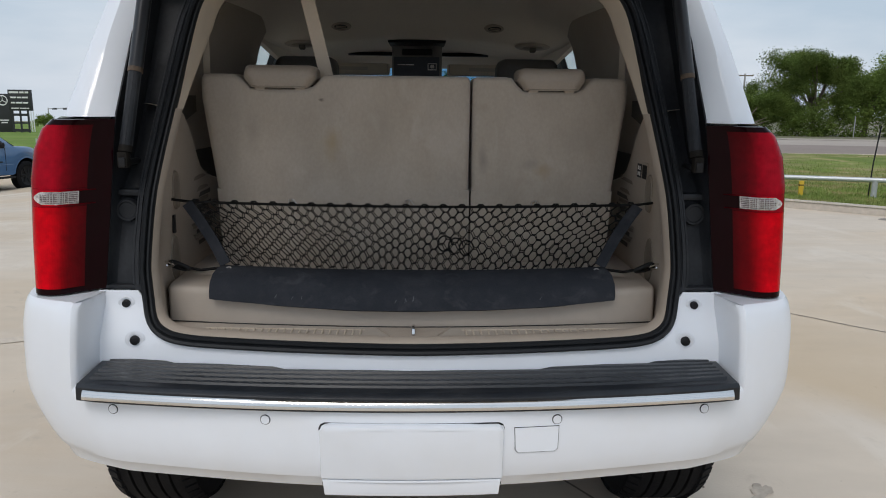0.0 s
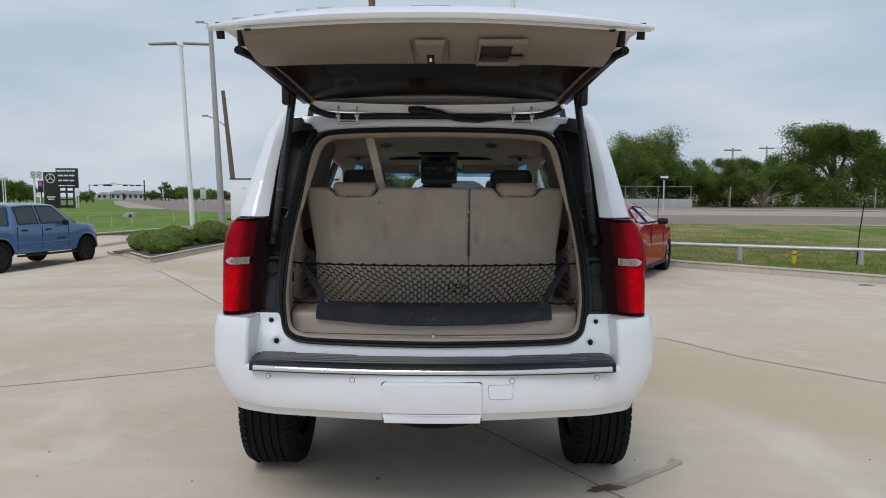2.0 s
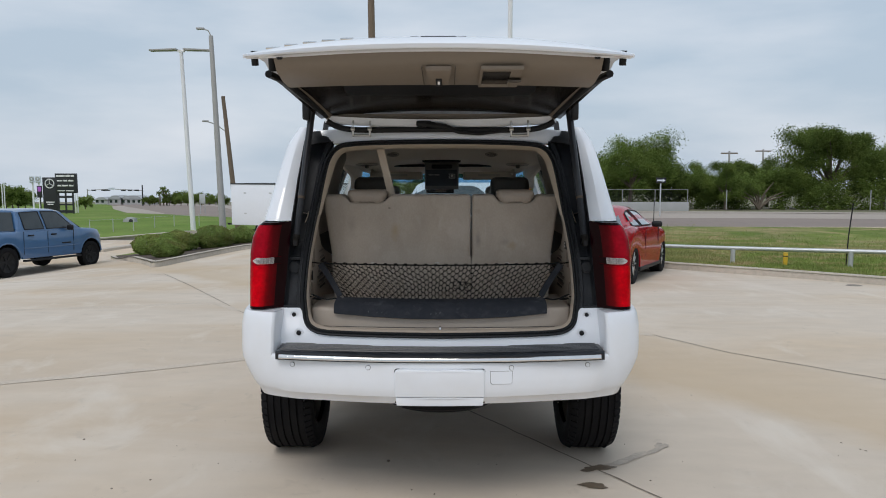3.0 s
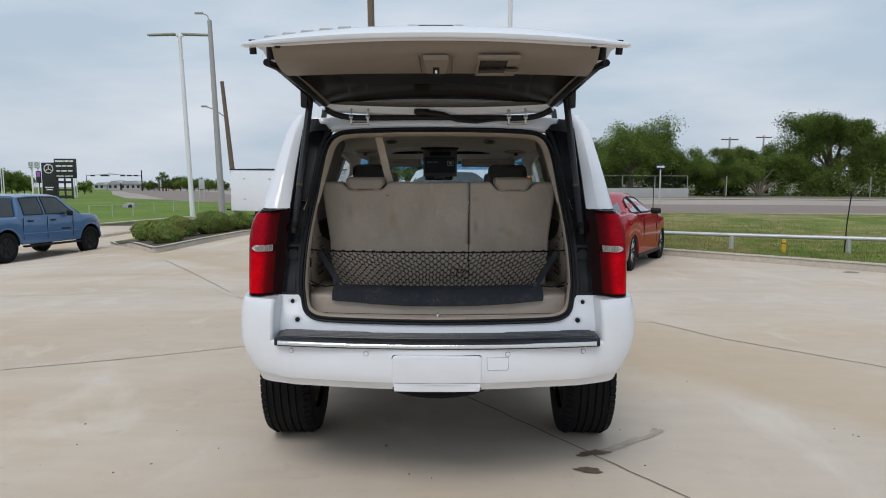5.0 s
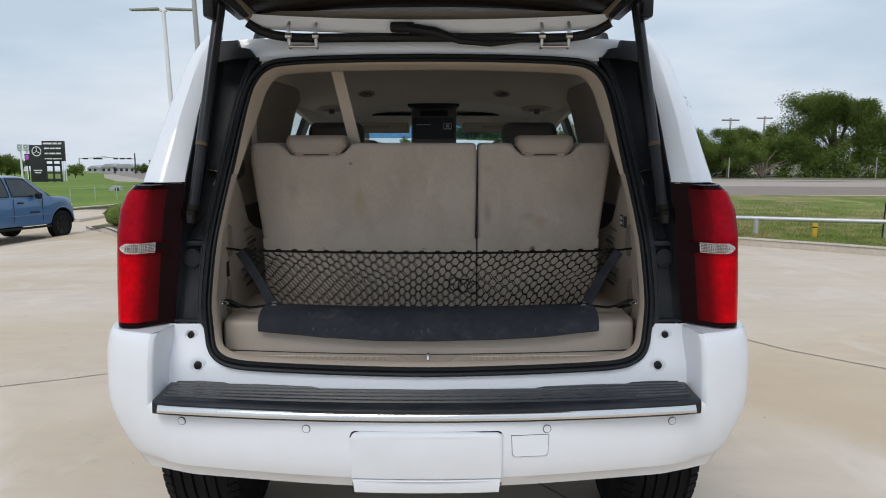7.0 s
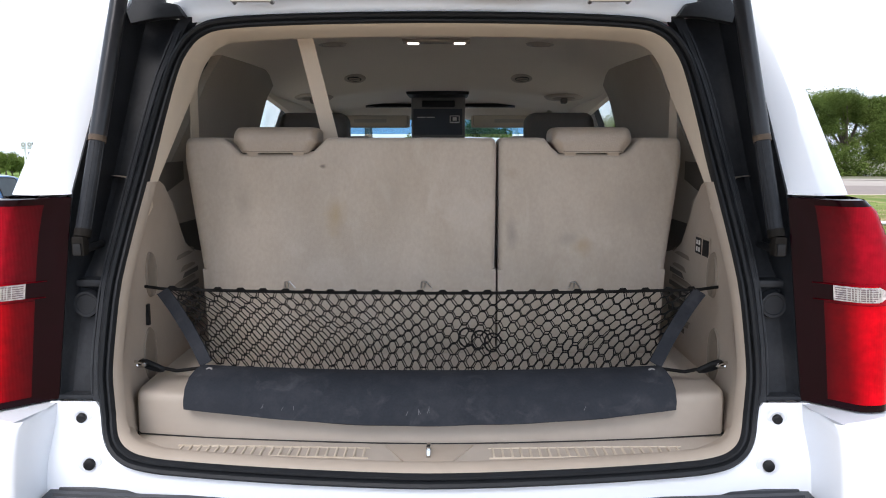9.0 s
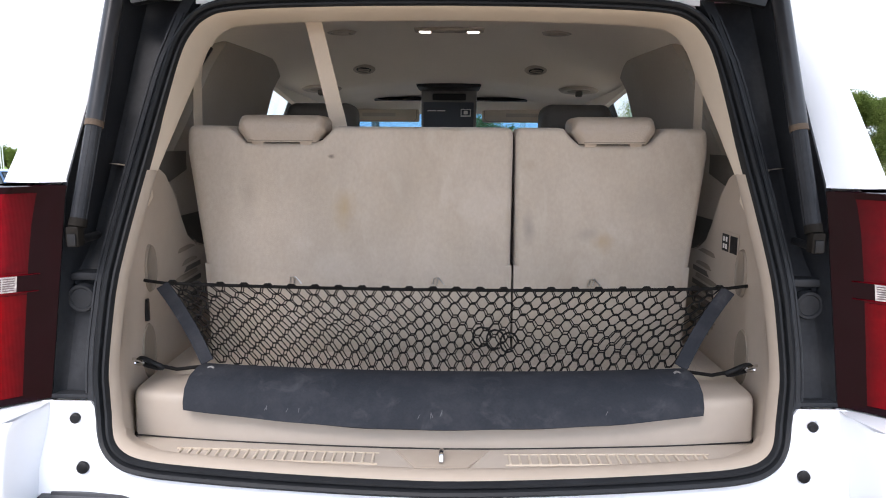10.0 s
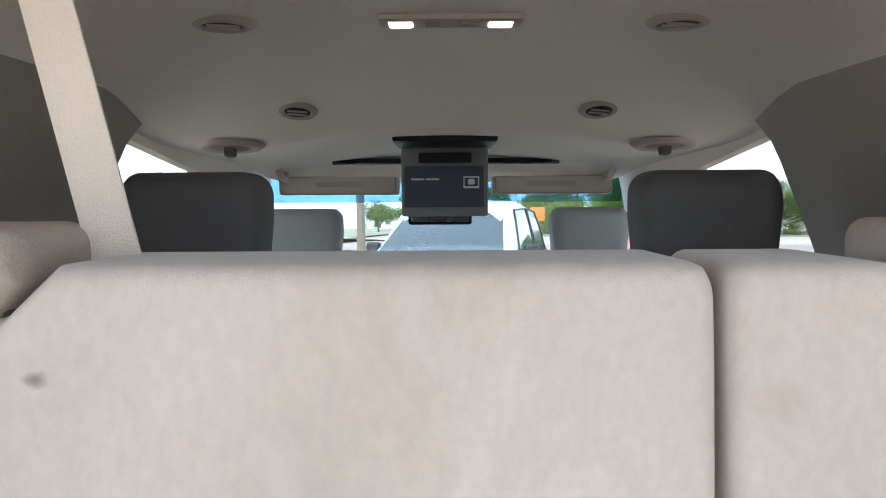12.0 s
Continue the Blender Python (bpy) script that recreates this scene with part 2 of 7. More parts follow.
CARGLASS = mat("dark_car_glass", (0.025, 0.035, 0.04), 0.06, spread=0.1, scale=1.5, fine=5, coat=1.0)
LIGHTCARGLASS = mat("sky_filled_car_glass", (0.03, 0.04, 0.045), 0.06, spread=0.2, scale=1.5, fine=5, coat=0.45, spec=0.3)
DOME = lamp_mat("lit_dome_lens", (1.0, 0.95, 0.86), 1.3)

CONCRETE = mat("lot_concrete", (0.590, 0.512, 0.425), 0.85, spread=0.075, scale=0.35, fine=3.5, bump=0.1, bump_scale=90, tint=(0.56, 0.415, 0.26),
               tint_amount=0.8, tint_scale=0.2, stretch=(0.75, 1.6, 1), spec=0.25)
def weather(m, color, scale, lo, hi, amount, stretch):
    """Adds a further layer of worn patches to a surface."""
    n, l = m.node_tree.nodes, m.node_tree.links
    b = n["Principled BSDF"]
    old = b.inputs["Base Color"].links[0].from_socket
    co, mp, tex, rng, mix = (n.new("ShaderNodeTexCoord"), n.new("ShaderNodeMapping"), n.new("ShaderNodeTexNoise"), n.new("ShaderNodeMapRange"), n.new("ShaderNodeMix"))
    mp.inputs["Scale"].default_value, mp.inputs["Rotation"].default_value = stretch, (0, 0, 0.95)
    tex.inputs["Scale"].default_value, tex.inputs["Detail"].default_value, tex.inputs["Roughness"].default_value = scale, 7, 0.6
    tex.inputs["Distortion"].default_value = 0.6
    rng.inputs["From Min"].default_value, rng.inputs["From Max"].default_value, rng.inputs["To Max"].default_value = lo, hi, amount
    mix.data_type = "RGBA"
    mix.inputs["B"].default_value = (*color, 1)
    l.new(co.outputs["Object"], mp.inputs["Vector"])
    l.new(mp.outputs["Vector"], tex.inputs["Vector"])
    l.new(tex.outputs["Fac"], rng.inputs["Value"])
    l.new(rng.outputs["Result"], mix.inputs["Factor"])
    l.new(old, mix.inputs["A"])
    l.new(mix.outputs["Result"], b.inputs["Base Color"])


weather(CONCRETE, (0.66, 0.59, 0.51), 0.5, 0.50, 0.64, 0.75, (1.0, 0.28, 1))
weather(CONCRETE, (0.50, 0.385, 0.265), 0.42, 0.50, 0.68, 0.55, (0.35, 1.3, 1))
weather(CONCRETE, (0.40, 0.345, 0.285), 5.0, 0.62, 0.75, 0.45, (1, 1, 1))
weather(CONCRETE, (0.70, 0.645, 0.57), 1.6, 0.56, 0.70, 0.5, (1, 0.5, 1))
weather(CONCRETE, (0.44, 0.385, 0.325), 1.1, 0.60, 0.74, 0.35, (0.6, 1.2, 1))
weather(CONCRETE, (0.36, 0.31, 0.255), 26.0, 0.66, 0.74, 0.5, (1, 1, 1))
def swath(m, color, start, across, width, amount):
    """A broad stained lane on the ground, with uneven soft edges."""
    n, l = m.node_tree.nodes, m.node_tree.links
    b = n["Principled BSDF"]
    old = b.inputs["Base Color"].links[0].from_socket
    co, off, dot, tex, add, ramp, mix = (n.new("ShaderNodeTexCoord"), n.new("ShaderNodeVectorMath"), n.new("ShaderNodeVectorMath"), n.new("ShaderNodeTexNoise"), n.new("ShaderNodeMath"),
                                         n.new("ShaderNodeValToRGB"), n.new("ShaderNodeMix"))
    off.operation, dot.operation = "SUBTRACT", "DOT_PRODUCT"
    off.inputs[1].default_value = (*start, 0)
    dot.inputs[1].default_value = (across[0] / width, across[1] / width, 0)
    tex.inputs["Scale"].default_value, tex.inputs["Detail"].default_value = 0.8, 6
    add.operation = "MULTIPLY_ADD"
    add.inputs[1].default_value = 0.5
    l.new(co.outputs["Object"], off.inputs[0])
    l.new(off.outputs["Vector"], dot.inputs[0])
    l.new(co.outputs["Object"], tex.inputs["Vector"])
    l.new(tex.outputs["Fac"], add.inputs[0])
    l.new(dot.outputs["Value"], add.inputs[2])
    e = ramp.color_ramp.elements
    e.new(0.5)
    e.new(0.6)
    for q, (p, v) in zip(e, ((0.16, 0.0), (0.30, 0.55), (0.85, 1.0), (1.0, 0.0))):
        q.position, q.color = p, (v * amount, v * amount, v * amount, 1)
    half_in = n.new("ShaderNodeMath")
    half_in.operation = "MULTIPLY"
    half_in.inputs[1].default_value = 0.8
    l.new(add.outputs["Value"], half_in.inputs[0])
    l.new(half_in.outputs["Value"], ramp.inputs["Fac"])
    mix.data_type = "RGBA"
    mix.inputs["B"].default_value = (*color, 1)
    l.new(ramp.outputs["Color"], mix.inputs["Factor"])
    l.new(old, mix.inputs["A"])
    l.new(mix.outputs["Result"], b.inputs["Base Color"])


swath(CONCRETE, (0.52, 0.405, 0.275), (2.02, 4.07), (-0.784, -0.621), 1.62, 0.7)
weather(CARPET, (0.31, 0.25, 0.19), 4.0, 0.53, 0.72, 0.45, (1, 1, 0.55))
weather(CARPET, (0.50, 0.45, 0.40), 7.0, 0.52, 0.66, 0.5, (1, 1, 0.6))
weather(NETCLOTH, (0.10, 0.10, 0.11), 14.0, 0.58, 0.72, 0.35, (1, 1, 1))


def spot(m, x, z, size, color, amount):
    """One soft stain of its own shape on an upright cloth face."""
    n, l = m.node_tree.nodes, m.node_tree.links
    b = n["Principled BSDF"]
    co, off, squash, size_n, tex, add, rng, mix = (n.new("ShaderNodeTexCoord"), n.new("ShaderNodeVectorMath"), n.new("ShaderNodeVectorMath"), n.new("ShaderNodeVectorMath"), n.new("ShaderNodeTexNoise"), n.new("ShaderNodeMath"),
                                                   n.new("ShaderNodeMapRange"), n.new("ShaderNodeMix"))
    off.operation, squash.operation, size_n.operation = "SUBTRACT", "MULTIPLY", "LENGTH"
    off.inputs[1].default_value = (x, 0, z)
    squash.inputs[1].default_value = (1 / size[0], 0, 1 / size[1])
    tex.inputs["Scale"].default_value, tex.inputs["Detail"].default_value = 1.1 / max(size), 5
    add.operation = "MULTIPLY_ADD"
    add.inputs[1].default_value = 1.3
    rng.inputs["From Min"].default_value, rng.inputs["From Max"].default_value = 1.75, 0.75
    rng.inputs["To Min"].default_value, rng.inputs["To Max"].default_value = 0, amount
    l.new(co.outputs["Object"], off.inputs[0])
    l.new(off.outputs["Vector"], squash.inputs[0])
    l.new(squash.outputs["Vector"], size_n.inputs[0])
    l.new(co.outputs["Object"], tex.inputs["Vector"])
    l.new(tex.outputs["Fac"], add.inputs[0])
    l.new(size_n.outputs["Value"], add.inputs[2])
    l.new(add.outputs["Value"], rng.inputs["Value"])
    mix.data_type = "RGBA"
    mix.inputs["B"].default_value = (*color, 1)
    l.new(rng.outputs["Result"], mix.inputs["Factor"])
    l.new(b.inputs["Base Color"].links[0].from_socket, mix.inputs["A"])
    l.new(mix.outputs["Result"], b.inputs["Base Color"])


for sx, sz, sw, col, am in ((-0.279, 1.442, (0.010, 0.006), (0.12, 0.10, 0.085), 0.8), (-0.246, 1.320, (0.030, 0.060), (0.36, 0.27, 0.15), 0.7), (-0.480, 1.350, (0.028, 0.070), (0.28, 0.245, 0.20), 0.55),
                            (0.203, 1.275, (0.018, 0.045), (0.22, 0.20, 0.18), 0.6), (0.380, 1.240, (0.030, 0.030), (0.36, 0.27, 0.16), 0.6), (0.345, 1.258, (0.035, 0.018), (0.29, 0.26, 0.22), 0.5), (0.205, 1.424, (0.022, 0.015), (0.33, 0.27, 0.20), 0.5),
                            (-0.10, 1.36, (0.05, 0.09), (0.33, 0.285, 0.235), 0.4), (0.50, 1.34, (0.06, 0.05), (0.32, 0.28, 0.24), 0.4)):
    spot(CARPET, sx, sz, sw, col, am)
KERB = mat("kerb_concrete", (0.52, 0.465, 0.395), 0.9, spread=0.15, scale=0.9, fine=14, bump=0.3, bump_scale=60, tint=(0.34, 0.30, 0.25), tint_amount=0.5,
           tint_scale=0.8)
OLDJOINT = mat("filled_joint", (0.555, 0.480, 0.398), 0.9, spec=0.25, spread=0.12, scale=3, fine=30)
SEAMMAT = mat("joint_filler", (0.22, 0.185, 0.15), 0.9, spread=0.35, scale=3, fine=30)
STAIN = mat("damp_oil_stain", (0.155, 0.118, 0.082), 0.45, spread=0.25, scale=8, fine=40)
DAMP = mat("damp_trail", (0.415, 0.355, 0.290), 0.6, spread=0.25, scale=8, fine=40)
SIGNGREY = mat("pale_sign_face", (0.62, 0.68, 0.75), 0.6, spread=0.04)
ASPHALT = mat("worn_asphalt", (0.245, 0.198, 0.172), 0.9, spread=0.12, scale=0.08, fine=2.0, bump=0.1, bump_scale=30)
ROADCONC = mat("pale_road_concrete", (0.38, 0.33, 0.285), 0.9, spread=0.1, scale=0.1, fine=2.0)
GRASS = mat("mown_grass", (0.15, 0.20, 0.045), 0.95, spread=0.35, scale=0.7, fine=14, bump=0.8, bump_scale=20, tint=(0.34, 0.27, 0.15),
            tint_amount=0.95, tint_scale=0.30, spec=0.1)
BLADE = mat("grass_blade", (0.20, 0.26, 0.07), 0.8, spread=0.35, scale=0.8, fine=9, tint=(0.38, 0.31, 0.17), tint_amount=0.95, tint_scale=0.30, spec=0.15)
weather(GRASS, (0.37, 0.29, 0.16), 0.9, 0.50, 0.62, 0.8, (1, 1, 1))
weather(BLADE, (0.40, 0.31, 0.17), 0.9, 0.50, 0.62, 0.8, (1, 1, 1))
weather(GRASS, (0.10, 0.15, 0.035), 0.35, 0.52, 0.66, 0.7, (1, 0.5, 1))
weather(BLADE, (0.13, 0.19, 0.045), 0.35, 0.52, 0.66, 0.7, (1, 0.5, 1))
LAWN = mat("watered_lawn", (0.135, 0.215, 0.042), 0.95, spread=0.3, scale=0.25, fine=6, bump=0.6, bump_scale=14, tint=(0.24, 0.26, 0.09),
           tint_amount=0.65, tint_scale=0.12, spec=0.1)
DIRT = mat("far_ground", (0.20, 0.185, 0.12), 0.95, spread=0.25, scale=0.03, fine=0.4, tint=(0.10, 0.13, 0.05), tint_amount=0.8, tint_scale=0.02)
LEAF = mat("tree_leaf", (0.150, 0.212, 0.055), 0.7, spread=0.30, scale=0.30, fine=1.2, tint=(0.23, 0.29, 0.075), tint_amount=0.8, tint_scale=0.5,
           spec=0.06, per_object=0.25)
LEAFDARK = mat("shrub_leaf", (0.24, 0.33, 0.085), 0.55, spread=0.4, scale=2.0, fine=20, tint=(0.26, 0.19, 0.07), tint_amount=0.6, tint_scale=2.5,
               spec=0.25, per_object=0.2)


def leafy(m, share):
    """Lets part of the light through the leaves."""
    n, l = m.node_tree.nodes, m.node_tree.links
    b, out = n["Principled BSDF"], n["Material Output"]
    thin, mix = n.new("ShaderNodeBsdfTranslucent"), n.new("ShaderNodeMixShader")
    l.new(b.inputs["Base Color"].links[0].from_socket, thin.inputs["Color"])
    mix.inputs["Fac"].default_value = share
    l.new(b.outputs["BSDF"], mix.inputs[1])
    l.new(thin.outputs["BSDF"], mix.inputs[2])
    l.new(mix.outputs["Shader"], out.inputs["Surface"])


leafy(LEAF, 0.5)
leafy(LEAFDARK, 0.35)
BARK = mat("bark", (0.16, 0.13, 0.10), 0.95, spread=0.3, scale=3, fine=30, bump=0.5, bump_scale=20)
WOODPOLE = mat("weathered_pole_wood", (0.17, 0.13, 0.095), 0.9, spread=0.2, scale=2, fine=20, stretch=(4, 4, 0.3))
GALV = mat("galvanised_steel", (0.55, 0.57, 0.58), 0.45, 0.5, spread=0.1, scale=3, fine=30)
GREYPOLE = mat("grey_pole_paint", (0.36, 0.36, 0.35), 0.6, spread=0.1, scale=1, fine=10)
WHITEPOLE = mat("white_pole_paint", (0.78, 0.79, 0.80), 0.5, spread=0.04, scale=1, fine=10)
YELLOW = mat("yellow_marker", (0.62, 0.40, 0.03), 0.6, spread=0.1, fine=20)
BLUE = mat("blue_car_paint", (0.055, 0.140, 0.29), 0.3, spread=0.04, fine=9, coat=0.8)
RED = mat("red_car_paint", (0.36, 0.003, 0.014), 0.16, spread=0.05, fine=9, coat=0.15, spec=0.22)
SILVER = mat("silver_car_paint", (0.66, 0.71, 0.76), 0.3, 0.2, spread=0.04, fine=9, coat=0.8)
BLACKSIGN = mat("black_sign_face", (0.02, 0.021, 0.024), 0.5, spread=0.1, fine=8)
SIGNWHITE = mat("white_sign_print", (0.75, 0.75, 0.75), 0.6, spread=0.03)
PURPLE = mat("violet_sign_print", (0.45, 0.12, 0.55), 0.6, spread=0.03)
ORANGE = mat("orange_sign", (0.80, 0.16, 0.02), 0.6, spread=0.03)
# Greys shifted towards distance haze for the far buildings' walls and roofs.
PALEWALL = mat("pale_far_wall", (0.40, 0.405, 0.41), 0.9, spread=0.12, scale=0.2, fine=1.0)
HAZYROOF = mat("hazy_far_roof", (0.37, 0.385, 0.40), 0.9, spread=0.1, scale=0.2, fine=1.0)
MULCH = mat("bark_mulch", (0.075, 0.055, 0.04), 0.95, spread=0.4, scale=3, fine=40, bump=0.8, bump_scale=40)


# ---- building helpers ----
PLACE = {}


def thing(name, at, label, category, group="", kind=""):
    """A thing of several parts: an Empty at its base."""
    ob = new(name)
    ob.empty_display_size = 0.1
    ob.location = at
    PLACE[ob.name] = Matrix.Translation(at)
    return tagged(ob, label, category, group, kind)


def smooth(ob, degrees=40):
    for p in ob.data.polygons:
        p.use_smooth = True
    ob.data.set_sharp_from_angle(angle=radians(degrees))


def mesh_of(bm, name, material, flat=False):
    bmesh.ops.recalc_face_normals(bm, faces=bm.faces)
    me = bpy.data.meshes.new(name)
    bm.to_mesh(me)
    bm.free()
    me.materials.append(material)
    return me


def part(name, bm, material, parent=None, label="", sharp=40, flat=False):
    """Links a bmesh as one mesh object, built in place, under a thing or a part."""
    ob = new(name, mesh_of(bm, name, material))
    if not flat:
        smooth(ob, sharp)
    if parent:
        if parent.parent and parent.parent.parent:
            parent = parent.parent
        ob.parent = parent
        ob.matrix_parent_inverse = PLACE.get(parent.name, Matrix()).inverted()
    if label:
        ob["label"] = label
    return ob


def curve(points, steps=8, closed=False):
    """A smooth line through the points."""
    pts = [Vector(p) for p in points]
    n, out = len(pts), []
    for i in range(n if closed else n - 1):
        a, b, c, d = (pts[(i - 1) % n] if closed or i else pts[0], pts[i], pts[(i + 1) % n],
                      pts[(i + 2) % n] if closed or i + 2 < n else pts[-1])
        for k in range(steps):
            t = k / steps
            out.append(0.5 * (2 * b + (c - a) * t + (2 * a - 5 * b + 4 * c - d) * t * t + (3 * b - a - 3 * c + d) * t ** 3))
    if not closed:
        out.append(pts[-1])
    return out


def line_at(pairs, v):
    """A value read from (place, value) pairs, straight between them."""
    return float(np.interp(v, [p[0] for p in pairs], [p[1] for p in pairs]))


def loft(rings, closed=False, cap=False, bm=None):
    bm = bm or bmesh.new()
    rows = [[bm.verts.new(p) for p in ring] for ring in rings]
    for a, b in zip(rows, rows[1:]):
        n = len(a)
        for i in range(n if closed else n - 1):
            j = (i + 1) % n
            bm.faces.new((a[i], a[j], b[j], b[i]))
    if cap:
        bm.faces.new(rows[0])
        bm.faces.new(rows[-1])
    return bm


def tube(points, r, n=8, bm=None, cap=True, radii=None):
    bm = bm or bmesh.new()
    pts, rings, up = [Vector(p) for p in points], [], None
    for i, p in enumerate(pts):
        d = (pts[min(i + 1, len(pts) - 1)] - pts[max(i - 1, 0)]).normalized()
        if up is None:
            up = Vector((0, 0, 1)) if abs(d.z) < 0.9 else Vector((0, 1, 0))
        s = d.cross(up).normalized()
        up = s.cross(d).normalized()
        rr = radii[i] if radii else r
        rings.append([p + (s * math.cos(k * math.tau / n) + up * math.sin(k * math.tau / n)) * rr for k in range(n)])
    return loft(rings, True, cap, bm)


def box(x0, x1, y0, y1, z0, z1, bevel=0.0, seg=2, bm=None, m=None):
    b = bmesh.new()
    bmesh.ops.create_cube(b, size=1, matrix=Matrix.Translation(((x0 + x1) / 2, (y0 + y1) / 2, (z0 + z1) / 2)) @ Matrix.Diagonal(
        (abs(x1 - x0), abs(y1 - y0), abs(z1 - z0), 1)))
    if bevel:
        bmesh.ops.bevel(b, geom=b.edges[:], offset=bevel, segments=seg, affect="EDGES", profile=0.6)
    if m:
        bmesh.ops.transform(b, matrix=m, verts=b.verts)
    return merge(bm, b)


def merge(bm, b):
    if bm is None:
        return b
    me = bpy.data.meshes.new("part")
    b.to_mesh(me)
    b.free()
    bm.from_mesh(me)
    bpy.data.meshes.remove(me)
    return bm


def lathe(profile, n=32, m=None, bm=None, cap=False):
    """Turned round z from (radius, height) pairs."""
    b = loft([[(r * math.cos(k * math.tau / n), r * math.sin(k * math.tau / n), h) for k in range(n)] for r, h in profile], True, cap)
    if m:
        bmesh.ops.transform(b, matrix=m, verts=b.verts)
    return merge(bm, b)


def prism(outline, place, depth, bevel=0.0, seg=2, bm=None):
    """An outline of (u, v) given depth: place(u, v, d) sets each corner, d running from 0 to depth."""
    b = bmesh.new()
    lo, hi = [b.verts.new(place(u, v, 0)) for u, v in outline], [b.verts.new(place(u, v, depth)) for u, v in outline]
    b.faces.new(lo)
    b.faces.new(hi)
    n = len(outline)
    for i in range(n):
        b.faces.new((lo[i], lo[(i + 1) % n], hi[(i + 1) % n], hi[i]))
    if bevel:
        bmesh.ops.recalc_face_normals(b, faces=b.faces)
        rim = [e for e in b.edges if not (e.verts[0] in lo) ^ (e.verts[1] in lo)]
        bmesh.ops.bevel(b, geom=rim, offset=bevel, segments=seg, affect="EDGES", profile=0.6)
    return merge(bm, b)


def thicken(bm, t):
    """Gives an open sheet a thickness t."""
    bmesh.ops.recalc_face_normals(bm, faces=bm.faces)
    bmesh.ops.solidify(bm, geom=bm.faces[:], thickness=t)
    return bm


def mirror(bm):
    """The same shape on the other side of the car."""
    b = bm.copy()
    bmesh.ops.scale(b, vec=(-1, 1, 1), verts=b.verts)
    bmesh.ops.reverse_faces(b, faces=b.faces)
    return b


def both(name, make, material, parent, label=""):
    """A part on either side of the car."""
    return [part(name, mirror(make()) if s < 0 else make(), material, parent, label) for s in (-1, 1)]


# ---- the white sport utility vehicle ----
suv = thing("sport_utility_vehicle", (0, 2.4, 0), "white full-size sport utility vehicle with its liftgate raised", "car")


def y_open(z):
    """How far forward the tail lies at height z."""
    return float(np.interp(z, (0.78, 0.86, 0.94, 1.2), (0.030, 0.042, 0.082, 0.136))) if z < 1.2 else 0.136 + 0.47 * (z - 1.2)


def bow(x, z):
    """How far the middle of the tail stands out behind its corners, low down."""
    return 0.080 * max(0.0, 1 - (abs(x) / 0.68) ** 1.5) * float(np.interp(z, (0.87, 0.97), (1, 0)))


HALF_OPENING = [(0, 0.848), (0.30, 0.848), (0.48, 0.849), (0.56, 0.852), (0.61, 0.862), (0.648, 0.884), (0.669, 0.920), (0.680, 0.982), (0.684, 1.06), (0.668, 1.26), (0.640, 1.46),
                (0.612, 1.64), (0.590, 1.72), (0.548, 1.772), (0.47, 1.794), (0.25, 1.804), (0, 1.807)]
half = [(p.x, p.y) for p in curve([(x, z, 0) for x, z in HALF_OPENING], 5)]
OUTLINE = half + [(-x, z) for x, z in reversed(half[1:-1])]


def ring(inset, deep, lift=0.0):
    """The tail opening's outline, drawn in by inset and set deeper into the car."""
    out, n = [], len(OUTLINE)
    for i, (x, z) in enumerate(OUTLINE):
        (xa, za), (xb, zb) = OUTLINE[i - 1], OUTLINE[(i + 1) % n]
        t = Vector((xb - xa, zb - za)).normalized()
        nx, nz = -t.y, t.x
        out.append((x + nx * inset, y_open(z) + deep - bow(x, z), z + nz * inset + lift))
    return out


# body panels round the opening
low = [(x, z) for x, z in half if z < 0.972]
rows = []
for x in list(np.linspace(-0.785, -0.69, 5)) + list(np.linspace(-0.676, 0.676, 69)) + list(np.linspace(0.69, 0.785, 5)):
    top = line_at(low, abs(x)) + 0.002 if abs(x) < 0.677 else 0.972
    rows.append([(x, y_open(z) - 0.004 - bow(x, z), z) for z in np.linspace(0.783, top, 12)])
body = part("rear_body_panel", thicken(loft(rows), 0.006), WHITE, suv)


def pillar_y(z):
    """The rear face of the pillars and the inner edge of the lamps."""
    return line_at([(0.96, 0.092), (1.395, 0.120), (1.60, 0.235), (1.87, 0.425)], z)


def channel():
    rows = []
    for z in np.linspace(0.968, 1.80, 22):
        xi = next((a + (b - a) * (z - za) / (zb - za) for (a, za), (b, zb) in zip(half, half[1:]) if za <= z <= zb and za > 0.9), 0.6)
        if z > 1.70:
            xi = line_at([(1.70, 0.603), (1.80, 0.56)], z)
        xo = line_at([(0.96, 0.775), (1.395, 0.732), (1.85, 0.705)], z)
        y = y_open(z)
        w = xo - xi
        deep = line_at([(0.97, 0.0), (1.20, 0.0), (1.27, 0.040), (1.80, 0.035)], z)
        rows.append([(xi - 0.006, y + 0.03, z), (xi + 0.002, y + 0.004, z), (xi + 0.20 * w, y + 0.002, z), (xi + 0.26 * w, y + 0.010 + deep, z), (xi + 0.34 * w, y + 0.028 + deep, z), (xi + 0.80 * w, y + 0.030 + deep, z), (xi + 0.90 * w, y + 0.022 + deep, z),
                     (xo - 0.004, pillar_y(z) + 0.004, z), (xo + 0.012, pillar_y(z) + 0.012, z)])
    return loft(rows)


